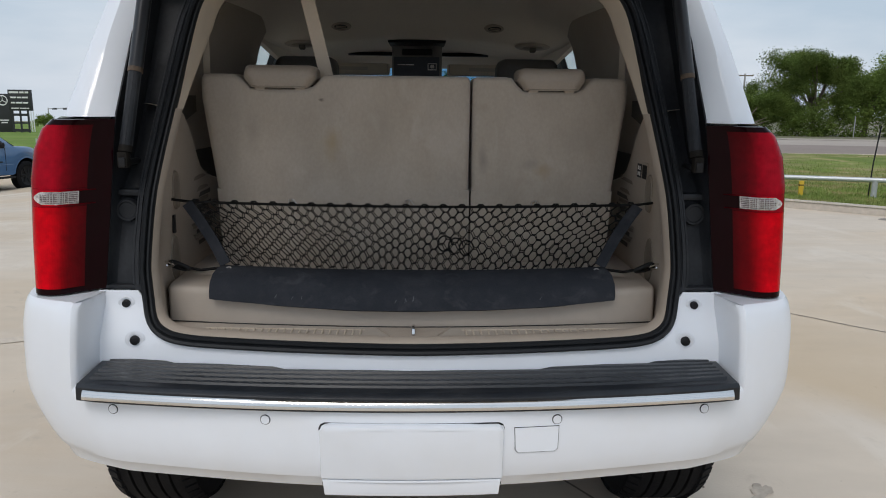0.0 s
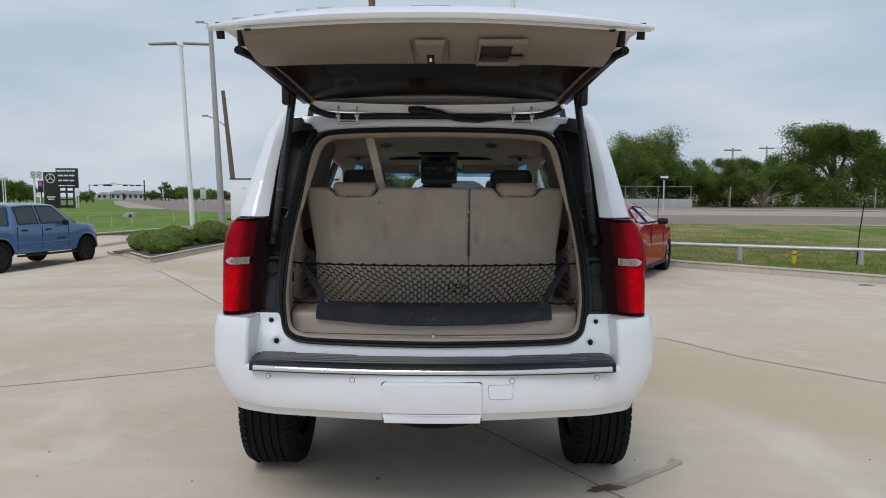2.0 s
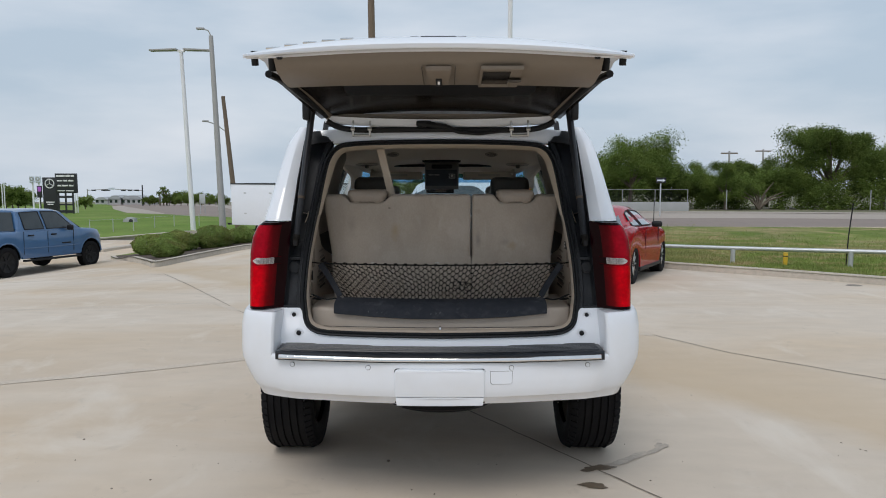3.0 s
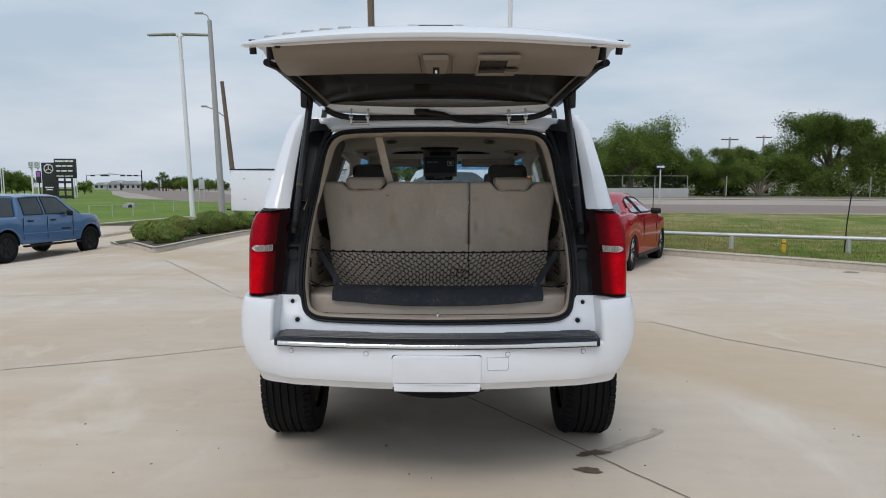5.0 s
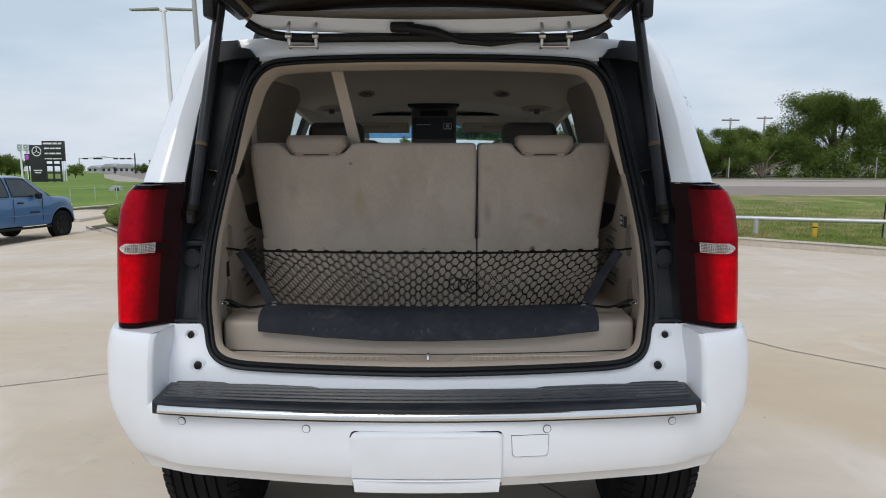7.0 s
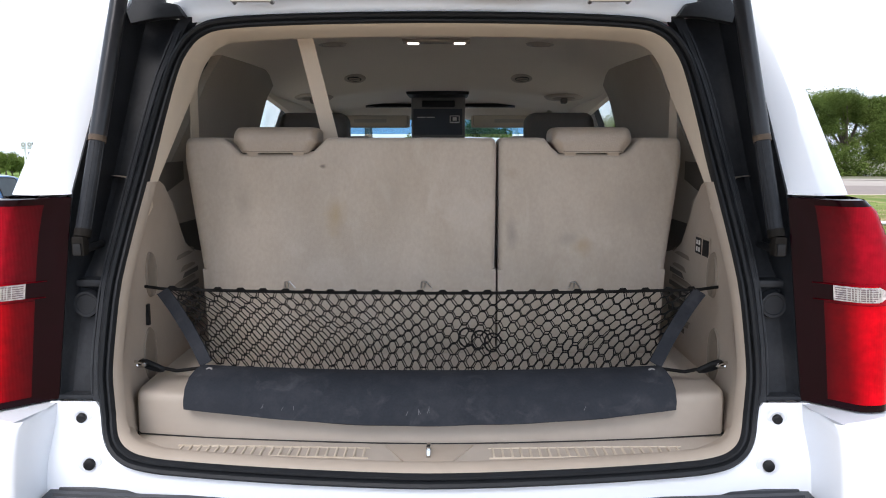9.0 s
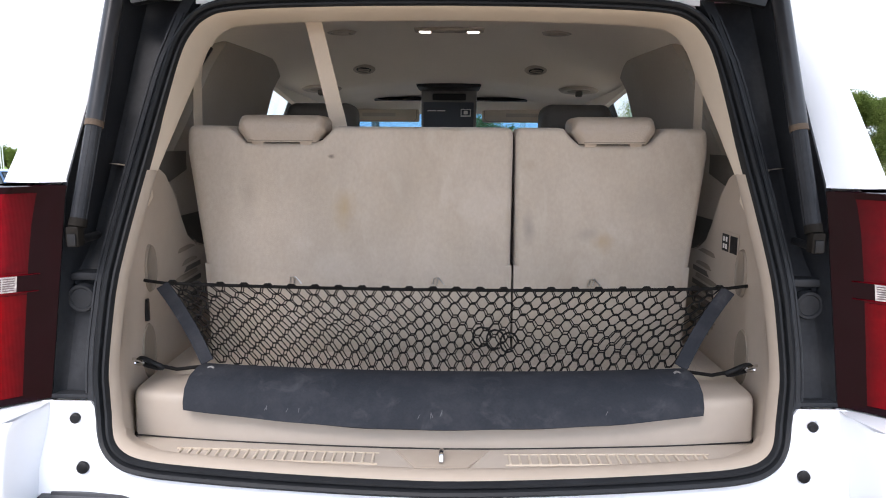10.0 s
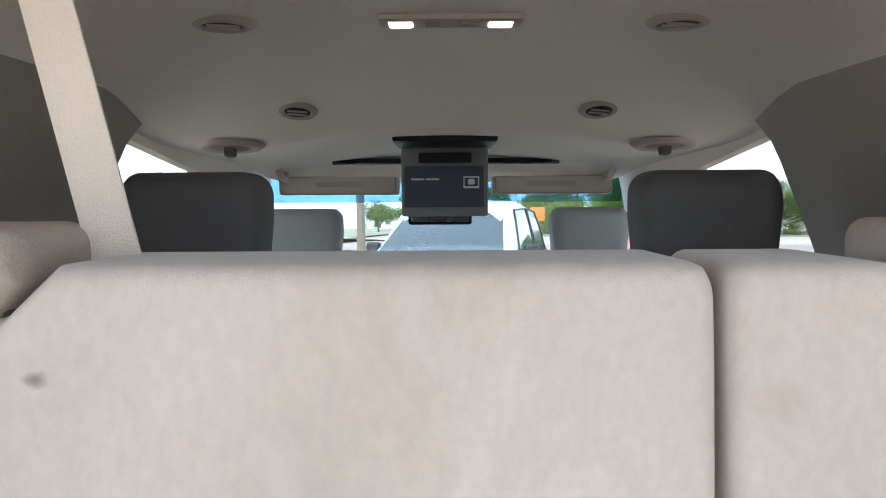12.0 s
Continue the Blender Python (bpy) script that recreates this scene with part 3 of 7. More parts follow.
def channel_rib(u, out):
    def make():
        pts = []
        for z in np.linspace(0.985, 1.76, 16):
            xi = line_at([(0.968, 0.678), (1.06, 0.684), (1.26, 0.668), (1.46, 0.640), (1.64, 0.612), (1.80, 0.56)], z)
            xo = line_at([(0.96, 0.785), (1.395, 0.742), (1.85, 0.705)], z)
            pts.append((xi + u * (xo - xi), y_open(z) + out, z))
        return tube(pts, 0.0032, 6)
    return make


def channel_ledge():
    z = 1.205
    return box(0.690, 0.752, y_open(z) + 0.008, y_open(z) + 0.05, z - 0.004, z + 0.012, 0.005)


channels = both("rain_channel", channel, GREYP, suv, "dusty dark grey plastic pillar channel")
for s, ch in zip((-1, 1), channels):
    for u, out in ((0.10, 0.003), (0.21, 0.003)):
        rib_bm = channel_rib(u, out)()
        part("channel_rib", mirror(rib_bm) if s < 0 else rib_bm, GREYP, ch)
    led = channel_ledge()
    part("channel_ledge", mirror(led) if s < 0 else led, GREYP, ch)
    low_bm = box(0.690, 0.776, y_open(0.98) + 0.004, y_open(0.98) + 0.04, 0.972, 0.982, 0.003)
    part("channel_foot", mirror(low_bm) if s < 0 else low_bm, GREYP, ch)


def plug():
    at = pose(0.724, y_open(1.165) + 0.020, 1.165, 90)
    return lathe([(0.0, 0.006), (0.020, 0.006), (0.022, 0.009), (0.027, 0.009), (0.029, 0.0), (0.029, -0.01)], 24, at)


both("round_plug", plug, GREYP, suv)


def stop_rim(x, z, r):
    return lambda: lathe([(r * 0.55, -0.004), (r * 0.62, 0.001), (r * 0.95, 0.003), (r * 1.25, 0.001)], 24, pose(x, y_open(z) - 0.004, z, 90))


def stop_core(x, z, r):
    return lambda: lathe([(0.0, 0.0085), (r * 0.42, 0.009), (r * 0.56, 0.007), (r * 0.6, -0.004)], 20, pose(x, y_open(z) - 0.004, z, 90))


for hx, hz, hr in ((0.717, 0.940, 0.017), (0.687, 0.857, 0.020)):
    both("stop_cup", stop_rim(hx, hz, hr), WHITE, body)
    both("stop_bumper", stop_core(hx, hz, hr), BLACKP, body, "black rubber stop")


def d_pillar():
    rows = []
    for z in np.linspace(1.398, 1.87, 14):
        xi, xo = line_at([(1.395, 0.728), (1.85, 0.700)], z), line_at([(1.397, 0.853), (1.79, 0.778), (1.87, 0.735)], z)
        y = pillar_y(z)
        fade = line_at([(1.398, 1.0), (1.75, 0.8), (1.87, 0.1)], z)
        rows.append([(xi, y + 0.06, z), (xi + 0.003, y + 0.008, z), (xi + 0.008, y + 0.002, z), (xi + 0.44 * (xo - xi), y - 0.022 * fade, z), (xi + 0.49 * (xo - xi), y - 0.025 * fade, z), (xo - 0.016, y - 0.012 * fade, z), (xo, y + 0.006, z),
                     (xo + 0.020, y + 0.05, z), (xo + 0.034 * fade + 0.004, y + 0.12, z), (xo + 0.042 * fade + 0.004, y + 0.28, z)])
    return loft(rows)


both("rear_pillar", d_pillar, WHITE, suv)

# header over the opening and the roof
bm = loft([[(x * k, y, z - 0.02 * (x / 0.66) ** 2) for x in np.linspace(-0.66, 0.66, 17)] for k, y, z in
           ((0.86, 0.425, 1.803), (0.90, 0.418, 1.818), (1.0, 0.422, 1.838), (1.05, 0.44, 1.872))])
part("roof_header", bm, WHITE, suv)
ROOFLINE = [(0.44, 1.880), (0.8, 1.902), (1.4, 1.915), (2.2, 1.905), (2.8, 1.865), (3.0, 1.84)]


def roof_z(x, y):
    return line_at(ROOFLINE, y) - 0.055 * (abs(x) / 0.74) ** 3


bm = loft([[(x, y, roof_z(x, y)) for x in np.linspace(-0.74, 0.74, 21)] for y in np.linspace(0.44, 3.0, 20)])
roof = part("roof", thicken(bm, 0.02), WHITE, suv)


def rail():
    return tube([(0.66, 0.75, 1.86), (0.66, 0.80, 1.915), (0.66, 1.4, 1.935), (0.66, 2.2, 1.925), (0.66, 2.6, 1.9), (0.66, 2.66, 1.85)], 0.016, 8)


both("roof_rail", rail, BLACKP, roof)

# body sides with wheel arches
AXLES = (0.87, 3.81)


def side_bottom(y):
    z = 0.66 if y < 0.62 else 0.40
    for a in AXLES:
        if abs(y - a) < 0.47:
            z = max(z, 0.40 + math.sqrt(0.47 ** 2 - (y - a) ** 2) * 0.98)
    return z


def side_x(z, y):
    x = line_at([(0.38, 0.945), (0.6, 0.995), (0.95, 1.012), (1.18, 0.985), (1.30, 0.955)], z)
    return x * line_at([(0.28, 0.965), (0.9, 1.0), (4.3, 1.0), (4.8, 0.95), (5.05, 0.86)], y)


def side():
    rows = []
    for y in np.arange(0.28, 5.051, 0.045):
        lo, hi = side_bottom(y), line_at([(0.28, 1.385), (0.5, 1.31), (3.6, 1.27), (3.75, 1.20), (4.8, 1.10), (5.05, 0.95)], y)
        zs = [lo + (hi - lo) * k / 9 for k in range(10)]
        rows.append([(side_x(zs[0], y) - 0.05, y, zs[0] + 0.005)] + [(side_x(z, y), y, z) for z in zs])
    return loft(rows)


both("body_side", side, WHITE, suv)


def arch():
    pts = [(0.90, AXLES[0] + 0.47 * math.cos(a), 0.40 + 0.46 * math.sin(a)) for a in np.linspace(0.45, math.pi - 0.45, 20)]
    return loft([[(0.55, y, z) for _, y, z in pts], pts])


both("wheel_house", arch, BLACKP, suv)

# front, closed off plainly
bm = loft([[(x * line_at([(3.7, 0.95), (4.8, 0.88), (5.06, 0.78)], y), y, line_at([(3.7, 1.235), (4.8, 1.11), (5.06, 0.98)], y) - 0.05 * abs(x) ** 3)
            for x in np.linspace(-1, 1, 13)] for y in np.linspace(3.68, 5.06, 9)])
part("hood", thicken(bm, 0.02), WHITE, suv)
bm = loft([[(x * 0.86, 5.06 - 0.10 * x * x + (0.02 if z < 0.6 else 0), z) for x in np.linspace(-1, 1, 13)] for z in (0.36, 0.5, 0.7, 0.9, 0.99)])
part("front_panel", thicken(bm, 0.03), WHITE, suv)
part("floor_pan", box(-0.60, 0.60, 0.30, 4.9, 0.52, 0.58, 0.02), BLACKP, suv)
# Unseen floor added, and dashboard kept pale, to bounce light to the headliner.
part("dashboard", box(-0.72, 0.72, 3.25, 3.80, 0.75, 1.16, 0.05), TAUPE, suv)
part("bounce_floor", box(-0.74, 0.74, 1.06, 3.30, 0.585, 0.615, 0.01), FLOORCARPET, suv)

# pillars between the side windows, and the panes
WINDOWS = [("quarter_window", 0.42, 1.22, PRIVACY, "dark privacy glass"), ("rear_door_window", 1.36, 2.42, TINTED, "dark privacy glass"), ("front_door_window", 2.50, 3.20, CLEAR, "")]


def glass_x(z):
    return line_at([(1.28, 0.945), (1.845, 0.728)], z)


def pane(y0, y1, lean0, lean1):
    def make():
        return thicken(loft([[(glass_x(z) - 0.012, line_at([(1.29, y0), (1.80, y0 + lean0)], z), z), (glass_x(z) - 0.012, line_at([(1.29, y1), (1.80, y1 + lean1)], z), z)]
                             for z in np.linspace(1.285, 1.80, 5)]), 0.005)
    return make


for name, y0, y1, m, lab in WINDOWS:
    lean0, lean1 = (0.28, 0.05) if y0 < 1 else (0.05, 0.0) if y0 < 2 else (0.0, -0.22)
    for ob in both(name, pane(y0, y1, lean0, lean1), m, suv, lab):
        ob.visible_shadow = y0 < 2


def pillar(y0, y1, lean0, lean1):
    def make():
        return thicken(loft([[(glass_x(z), line_at([(1.28, y0), (1.845, y0 + lean0)], z), z), (glass_x(z), line_at([(1.28, y1), (1.845, y1 + lean1)], z), z)]
                             for z in np.linspace(1.27, 1.85, 6)]), 0.03)
    return make


for y0, y1, lean0, lean1, m in ((0.26, 0.44, 0.24, 0.26, WHITE), (1.19, 1.37, 0.06, 0.05, WHITE), (2.38, 2.54, 0, 0, BLACKP), (3.18, 3.62, -0.24, -0.62, WHITE)):
    both("window_pillar", pillar(y0, y1, lean0, lean1), m, suv)


def cant_rail():
    return tube([(0.732, 0.50, 1.835), (0.735, 1.0, 1.85), (0.735, 1.8, 1.862), (0.732, 2.6, 1.85), (0.73, 3.0, 1.82)], 0.035, 8)


both("roof_side_frame", cant_rail, WHITE, suv)
bm = thicken(loft([[(x * line_at([(2.98, 0.70), (3.74, 0.90)], y), y + 0.10 * (1 - x * x), z) for x in np.linspace(-1, 1, 11)] for y, z in
                   ((2.96, 1.815), (3.2, 1.63), (3.45, 1.43), (3.68, 1.23))]), 0.006)
ws = part("windshield", bm, WINDSHIELD, suv)
ws.visible_shadow = False
bm = thicken(loft([[(x * line_at([(2.98, 0.69), (3.74, 0.89)], y), y + 0.10 * (1 - x * x) - 0.014, z) for x in np.linspace(-1, 1, 11)] for y, z in ((2.97, 1.810), (3.2, 1.63), (3.262, 1.578), (3.298, 1.550))]), 0.003)
shade = part("shade_band", bm, SHADEBAND, ws, "blue tinted sun band")
shade.visible_shadow = False

# bumper
PLAN = [(-0.995, 0.34), (-0.990, 0.16), (-0.968, 0.055), (-0.915, -0.012), (-0.80, -0.074), (-0.69, -0.108), (-0.33, -0.166), (0, -0.186),
        (0.33, -0.166), (0.69, -0.108), (0.80, -0.074), (0.915, -0.012), (0.968, 0.055), (0.990, 0.16), (0.995, 0.34)]
plan = curve([(x, y, 0) for x, y in PLAN], 5)


def bumper_row(z, kx, dy, keep=lambda x: True):
    return [(p.x * kx, p.y + dy * (1 - min(1, abs(p.x) / 0.985) ** 6), z) for p in plan if keep(p.x)]


BUMPER = [(0.570, 0.88, 0.14), (0.557, 0.900, 0.052), (0.560, 0.905, 0.040), (0.596, 0.922, 0.020), (0.602, 0.930, 0.004), (0.620, 0.942, -0.002), (0.645, 0.957, -0.006), (0.69, 0.979, -0.006),
          (0.735, 0.996, 0.0), (0.765, 1.000, 0.002), (0.80, 1.000, 0.005), (0.86, 0.999, 0.012), (0.905, 0.996, 0.018), (0.925, 0.992, 0.024), (0.948, 0.987, 0.032), (0.962, 0.981, 0.042), (0.970, 0.974, 0.060)]
rows = [bumper_row(z, k, d, lambda x: abs(x) < 0.801) for z, k, d in BUMPER if z < 0.77] + [bumper_row(z, k, d, lambda x: abs(x) < 0.801) for z, k, d in ((0.774, 1.000, 0.006), (0.780, 1.000, 0.014), (0.781, 0.995, 0.06))]
bumper = part("rear_bumper", loft(rows), WHITE_LOW, suv, "white bumper with a light road film")


def tower():
    rows = [[(max(x, 0.796) if z > 0.77 else x, y, z) for x, y, z in bumper_row(z, k, d, lambda x: x > 0.797)] for z, k, d in BUMPER]
    b = loft(rows)
    wall = []
    for row in rows:
        x, y, z = row[0]
        if z > 0.755:
            wall.append([(x, y, z), (x - 0.010, y + 0.004, z), (x - 0.015, y + 0.012, z), (0.772, 0.05, z), (0.768, 0.11, z)])
    return loft(wall, bm=b)


both("bumper_corner", tower, WHITE_LOW, bumper)
def tower_top():
    z, k, d = BUMPER[-1]
    rim = [(max(x, 0.796), y) for x, y, _ in bumper_row(z, k, d, lambda x: x > 0.797)]
    return prism(rim + [(0.93, 0.34), (0.765, 0.34), (0.768, 0.11), (0.772, 0.05)], lambda u, v, q: (u, v, 0.9702 - q), 0.004)


both("lamp_ledge", tower_top, WHITE_LOW, bumper)
# black step pad with a chrome edge
ribs = []
for k in range(6):
    y0, y1 = -0.148 + k * 0.029, -0.148 + k * 0.029 + 0.020
    pts = []
    for x in np.linspace(-0.748, 0.748, 31):
        sweep = 0.060 * (abs(x) / 0.76) ** 2 * (1 - k / 9)
        z = 0.8045
        pts.append([(x, y0 + sweep, z), (x, y0 + 0.004 + sweep, z + 0.006), (x, y1 - 0.004 + sweep, z + 0.006), (x, y1 + sweep, z)])
    ribs.append(loft(pts))
rows = []
for x in np.linspace(-0.768, 0.768, 33):
    sweep = 0.066 * (abs(x) / 0.76) ** 2
    e = 0.004 if abs(x) > 0.766 else 0.0
    rows.append([(x, -0.150 + sweep, 0.764), (x, -0.189 + sweep + e, 0.765), (x, -0.1905 + sweep + e, 0.768), (x, -0.1880 + sweep + e, 0.796), (x, -0.180 + sweep + e, 0.8035), (x, -0.170 + sweep, 0.8055 - e), (x, 0.03, 0.806), (x, 0.07, 0.806)])
step = part("step_pad", loft(rows), STEP, bumper, "ribbed black plastic step pad")
for rib in ribs:
    part("step_rib", rib, STEP, bumper)
rows = []
for x in np.linspace(-0.750, 0.750, 41):
    sweep = 0.066 * (abs(x) / 0.76) ** 2
    rows.append([(x, -0.180 + sweep, 0.7705), (x, -0.1946 + sweep, 0.7708), (x, -0.1966 + sweep, 0.7722), (x, -0.1968 + sweep, 0.7765), (x, -0.1957 + sweep, 0.7815), (x, -0.1930 + sweep, 0.7865), (x, -0.1885 + sweep, 0.7910), (x, -0.180 + sweep, 0.7930)])
part("chrome_strip", thicken(loft(rows), 0.002), CHROME, step, "polished chrome edge strip")


def bumper_y(x):
    return line_at([(p.x, p.y) for p in plan], x)


for x in (-0.691, -0.330, 0.330, 0.691):
    turn = math.degrees(math.atan((bumper_y(x + 0.03) - bumper_y(x - 0.03)) / 0.06))
    m = pose(x, bumper_y(x) + 0.0005, 0.739, 90, 0, turn)
    s = part("parking_sensor", lathe([(0.0, 0.0025), (0.0100, 0.0025), (0.0104, -0.003)], 20, m), WHITE, bumper)
    part("sensor_gap", lathe([(0.0102, 0.0012), (0.0118, 0.0012), (0.0120, -0.003)], 20, m), GREYP, s)


def front(u, v, off):
    return (u, bumper_y(u) - off + line_at([(q[0], q[2]) for q in BUMPER[2:10]], v), v)


def cover(outline, off, name, m, lab="", bevel=0.004):
    return part(name, prism(outline, lambda u, v, d: front(u, v, d - 0.012), off + 0.012, bevel), m, bumper, lab)


hitch = [(-0.206, 0.606), (0.206, 0.606), (0.207, 0.72), (0.203, 0.730), (0.194, 0.735), (-0.194, 0.735), (-0.203, 0.730), (-0.207, 0.72)]


def finer(outline):
    out = []
    for (ua, va), (ub, vb) in zip(outline, outline[1:] + outline[:1]):
        n = max(1, int(abs(ub - ua) / 0.05))
        out += [(ua + (ub - ua) * k / n, va + (vb - va) * k / n) for k in range(n)]
    return out


cover([(u * 1.014, v + (0.003 if v > 0.7 else -0.042)) for u, v in finer(hitch)], 0.001, "cover_gap", BLACKP, bevel=0)
hc = cover(finer(hitch), 0.017, "hitch_cover", WHITE_LOW, "white hitch cover panel", 0.008)
part("cover_foot", prism(finer([(-0.198, 0.566), (0.198, 0.566), (0.203, 0.604), (-0.203, 0.604)]), lambda u, v, d: front(u, 0.62, d - 0.012)[:2] + (v,), 0.022, 0.004), WHITE_LOW, hc)
cover([(0.2315, 0.7245), (0.3355, 0.7245), (0.3335, 0.672), (0.3258, 0.6645), (0.2402, 0.6645), (0.2333, 0.672)], 0.0012, "socket_gap", GREYP, bevel=0)
cover([(0.2328, 0.7235), (0.3342, 0.7235), (0.3322, 0.673), (0.325, 0.6658), (0.241, 0.6658), (0.2348, 0.673)], 0.0024, "socket_cover", WHITE_LOW, "", 0)

# tail lamps
def lamp_row(z, x0, x1, bulge):
    """The lens's skin at one height, from x0 inboard round the corner."""
    xo = line_at([(0.97, 0.938), (1.1, 0.938), (1.25, 0.934), (1.32, 0.922), (1.37, 0.898), (1.396, 0.866)], z)
    xi = 0.772 - 0.043 * (z - 0.97) / 0.425
    w = xo - xi
    pts = [(xi, 0.112), (xi + 0.10 * w, 0.100), (xi + 0.24 * w, 0.082), (xi + 0.44 * w, 0.054), (xi + 0.51 * w, 0.046), (xi + 0.66 * w, 0.043), (xi + 0.82 * w, 0.050), (xi + 0.93 * w, 0.075),
           (xi + 0.99 * w, 0.12), (xo + 0.006, 0.18), (xo + 0.012, 0.30)]
    dy = pillar_y(z) - 0.110
    out = [(p.x, p.y + dy - bulge * math.sin(math.pi * min(1, max(0, (p.x - 0.76) / 0.18))), z) for p in curve([(x, y, 0) for x, y in pts], 5)]
    return [p for p in out if x0 <= p[0] <= x1]


def lamp_piece(z0, z1, a, b, bulge=0.0, n=7):
    def make():
        rows = []
        for z in np.linspace(z0, z1, n):
            full = lamp_row(z, 0, 2, bulge)
            k = len(full) - 1
            i0, i1 = round(a * k), round(b * k)
            rows.append(full[i0:i1 + 1])
        return loft(rows)
    return make


def lamp_back():
    rows = []
    for z in [0.972] + list(np.linspace(0.974, 1.391, 26)) + [1.393]:
        k = 0.02 if z in (0.972, 1.393) else 0.006
        rows.append([(x, y + k, z) for x, y, z in lamp_row(z, 0, 2, 0)])
    return loft(rows)


def clear_lens(a, b, half_h, bulge):
    """The reversing lamp between two places along the skin, pointed outboard."""
    def make():
        rows = []
        for v in np.linspace(-1, 1, 9):
            full = lamp_row(1.208 + half_h * v, 0, 2, bulge)
            k = len(full) - 1
            i0, i1 = a * k, (b - (0.075 * abs(v) ** 1.5 if b > 0.5 else 0)) * k
            row = []
            for t in np.linspace(i0, i1, 20):
                i = min(int(t), k - 1)
                row.append(tuple(Vector(full[i]).lerp(Vector(full[i + 1]), t - i)))
            rows.append(row)
        return loft(rows)
    return make


for s in (-1, 1):
    flip = mirror if s < 0 else (lambda q: q)
    lamp = part("tail_lamp", flip(lamp_back()), DARKLENS, suv, "red tail lamp with a smoked black inner band")
    part("smoked_band", flip(lamp_piece(0.975, 1.392, 0.0, 0.20, 0.003, 20)()), DARKLENS, lamp, "smoked nearly black lens band")
    part("top_band", flip(lamp_piece(1.380, 1.392, 0.20, 1.0, 0.003, 5)()), DARKLENS, lamp)
    part("bottom_band", flip(lamp_piece(0.975, 0.988, 0.20, 1.0, 0.003, 4)()), DARKLENS, lamp)
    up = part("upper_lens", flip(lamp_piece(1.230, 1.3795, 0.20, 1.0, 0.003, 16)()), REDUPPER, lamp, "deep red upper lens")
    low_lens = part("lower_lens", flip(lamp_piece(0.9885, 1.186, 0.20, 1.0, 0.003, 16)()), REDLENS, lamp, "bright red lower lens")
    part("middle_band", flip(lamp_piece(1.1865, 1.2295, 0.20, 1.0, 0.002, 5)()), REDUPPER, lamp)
    strip_ob = part("clear_strip", flip(clear_lens(0.235, 0.61, 0.0150, 0.006)()), CLEARLENS, lamp, "clear pointed reversing lamp lens")
    part("strip_end", flip(clear_lens(0.14, 0.235, 0.0150, 0.006)()), DARKLENS, strip_ob, "dark end of the reversing lamp")
    for v in (-0.0165, 0.0165):
        part("strip_edge", flip(tube([p for p in lamp_row(1.208 + v, 0, 2, 0.008)[7:27]], 0.0012, 5)), REDLENS, strip_ob)
    for j in range(6):
        full = lamp_row(1.1970 + 0.0044 * j, 0, 2, 0.0085)
        part("strip_rib", flip(tube(full[12:(26, 27, 28, 28, 27, 26)[j]], 0.0009, 4)), SMOKE, strip_ob)

    for t in np.linspace(0.27, 0.54, 11):
        ends = []
        for v in (-0.0115, 0.0115):
            full = lamp_row(1.208 + v, 0, 2, 0.0085)
            ends.append(full[round(t * (len(full) - 1))])
        part("strip_facet", flip(tube(ends, 0.0013, 4)), STEEL, strip_ob)

# weather seal and opening trim
rings = [ring(0.0, -0.004), ring(0.001, -0.014), ring(0.007, -0.019), ring(0.012, -0.015), ring(0.0135, -0.004), ring(0.016, -0.002), ring(0.018, -0.010), ring(0.022, -0.010), ring(0.025, -0.003), ring(0.026, 0.02)]
part("weather_seal", loft([list(r) + [r[0]] for r in rings]), RUBBER, suv, "black rubber weather seal")


def trim_ring(sel, rows, name, m, lab=""):
    idx = [i for i, (x, z) in enumerate(OUTLINE) if sel(x, z)]
    runs, cur = [], [idx[0]]
    for a, b in zip(idx, idx[1:]):
        if b == a + 1:
            cur.append(b)
        else:
            runs.append(cur)
            cur = [b]
    runs.append(cur)
    if len(runs) > 1 and runs[0][0] == 0 and runs[-1][-1] == len(OUTLINE) - 1:
        runs[0] = runs.pop() + runs[0]
    for run in runs:
        part(name, loft([[r[i] for i in run] for r in rows]), m, suv, lab)


inner = [ring(0.0245, 0.002), ring(0.0265, 0.006), ring(0.030, 0.014), ring(0.035, 0.040), ring(0.041, 0.075), ring(0.044, 0.094), ring(0.0425, 0.104), ring(0.034, 0.112), ring(0.014, 0.116)]


def narrowed(points):
    """The upper trim thins out where it comes down to the side panels."""
    out = []
    for x, y, z in points:
        f = float(np.interp(z, (1.41, 1.64), (0.40, 1.0)))
        out.append((x + math.copysign(0.016 * (1 - f), x), y_open(z) + (y - y_open(z)) * f, z))
    return out


inner = [narrowed(r) for r in inner]
trim_ring(lambda x, z: z > 1.415, inner, "upper_opening_trim", BEIGE_LIGHT, "pale beige pillar and header trim")
trim_ring(lambda x, z: z <= 1.435, [ring(0.0245, 0.002), ring(0.0265, 0.006), ring(0.031, 0.014), ring(0.033, 0.030), ring(0.033, 0.040), ring(0.029, 0.046), ring(0.016, 0.056), ring(0.006, 0.10)], "side_opening_trim", BEIGE)

# sill plate with its ribs and the striker
def sill_front(x):
    return 0.050 - 0.055 * max(0.0, 1 - (abs(x) / 0.64) ** 1.5)


bm = loft([[(x * k, sill_front(x) * (1 - q) + 0.178 * q, z) for x in np.linspace(-0.64, 0.64, 33)] for k, q, z in ((0.97, 0.0, 0.846), (0.975, 0.05, 0.8545), (0.985, 0.2, 0.8595), (1.0, 0.6, 0.862), (1.02, 0.9, 0.862), (1.02, 1.0, 0.860))])
sill = part("sill_plate", bm, FLOORPLASTIC, suv, "beige plastic sill plate with raised ribs")
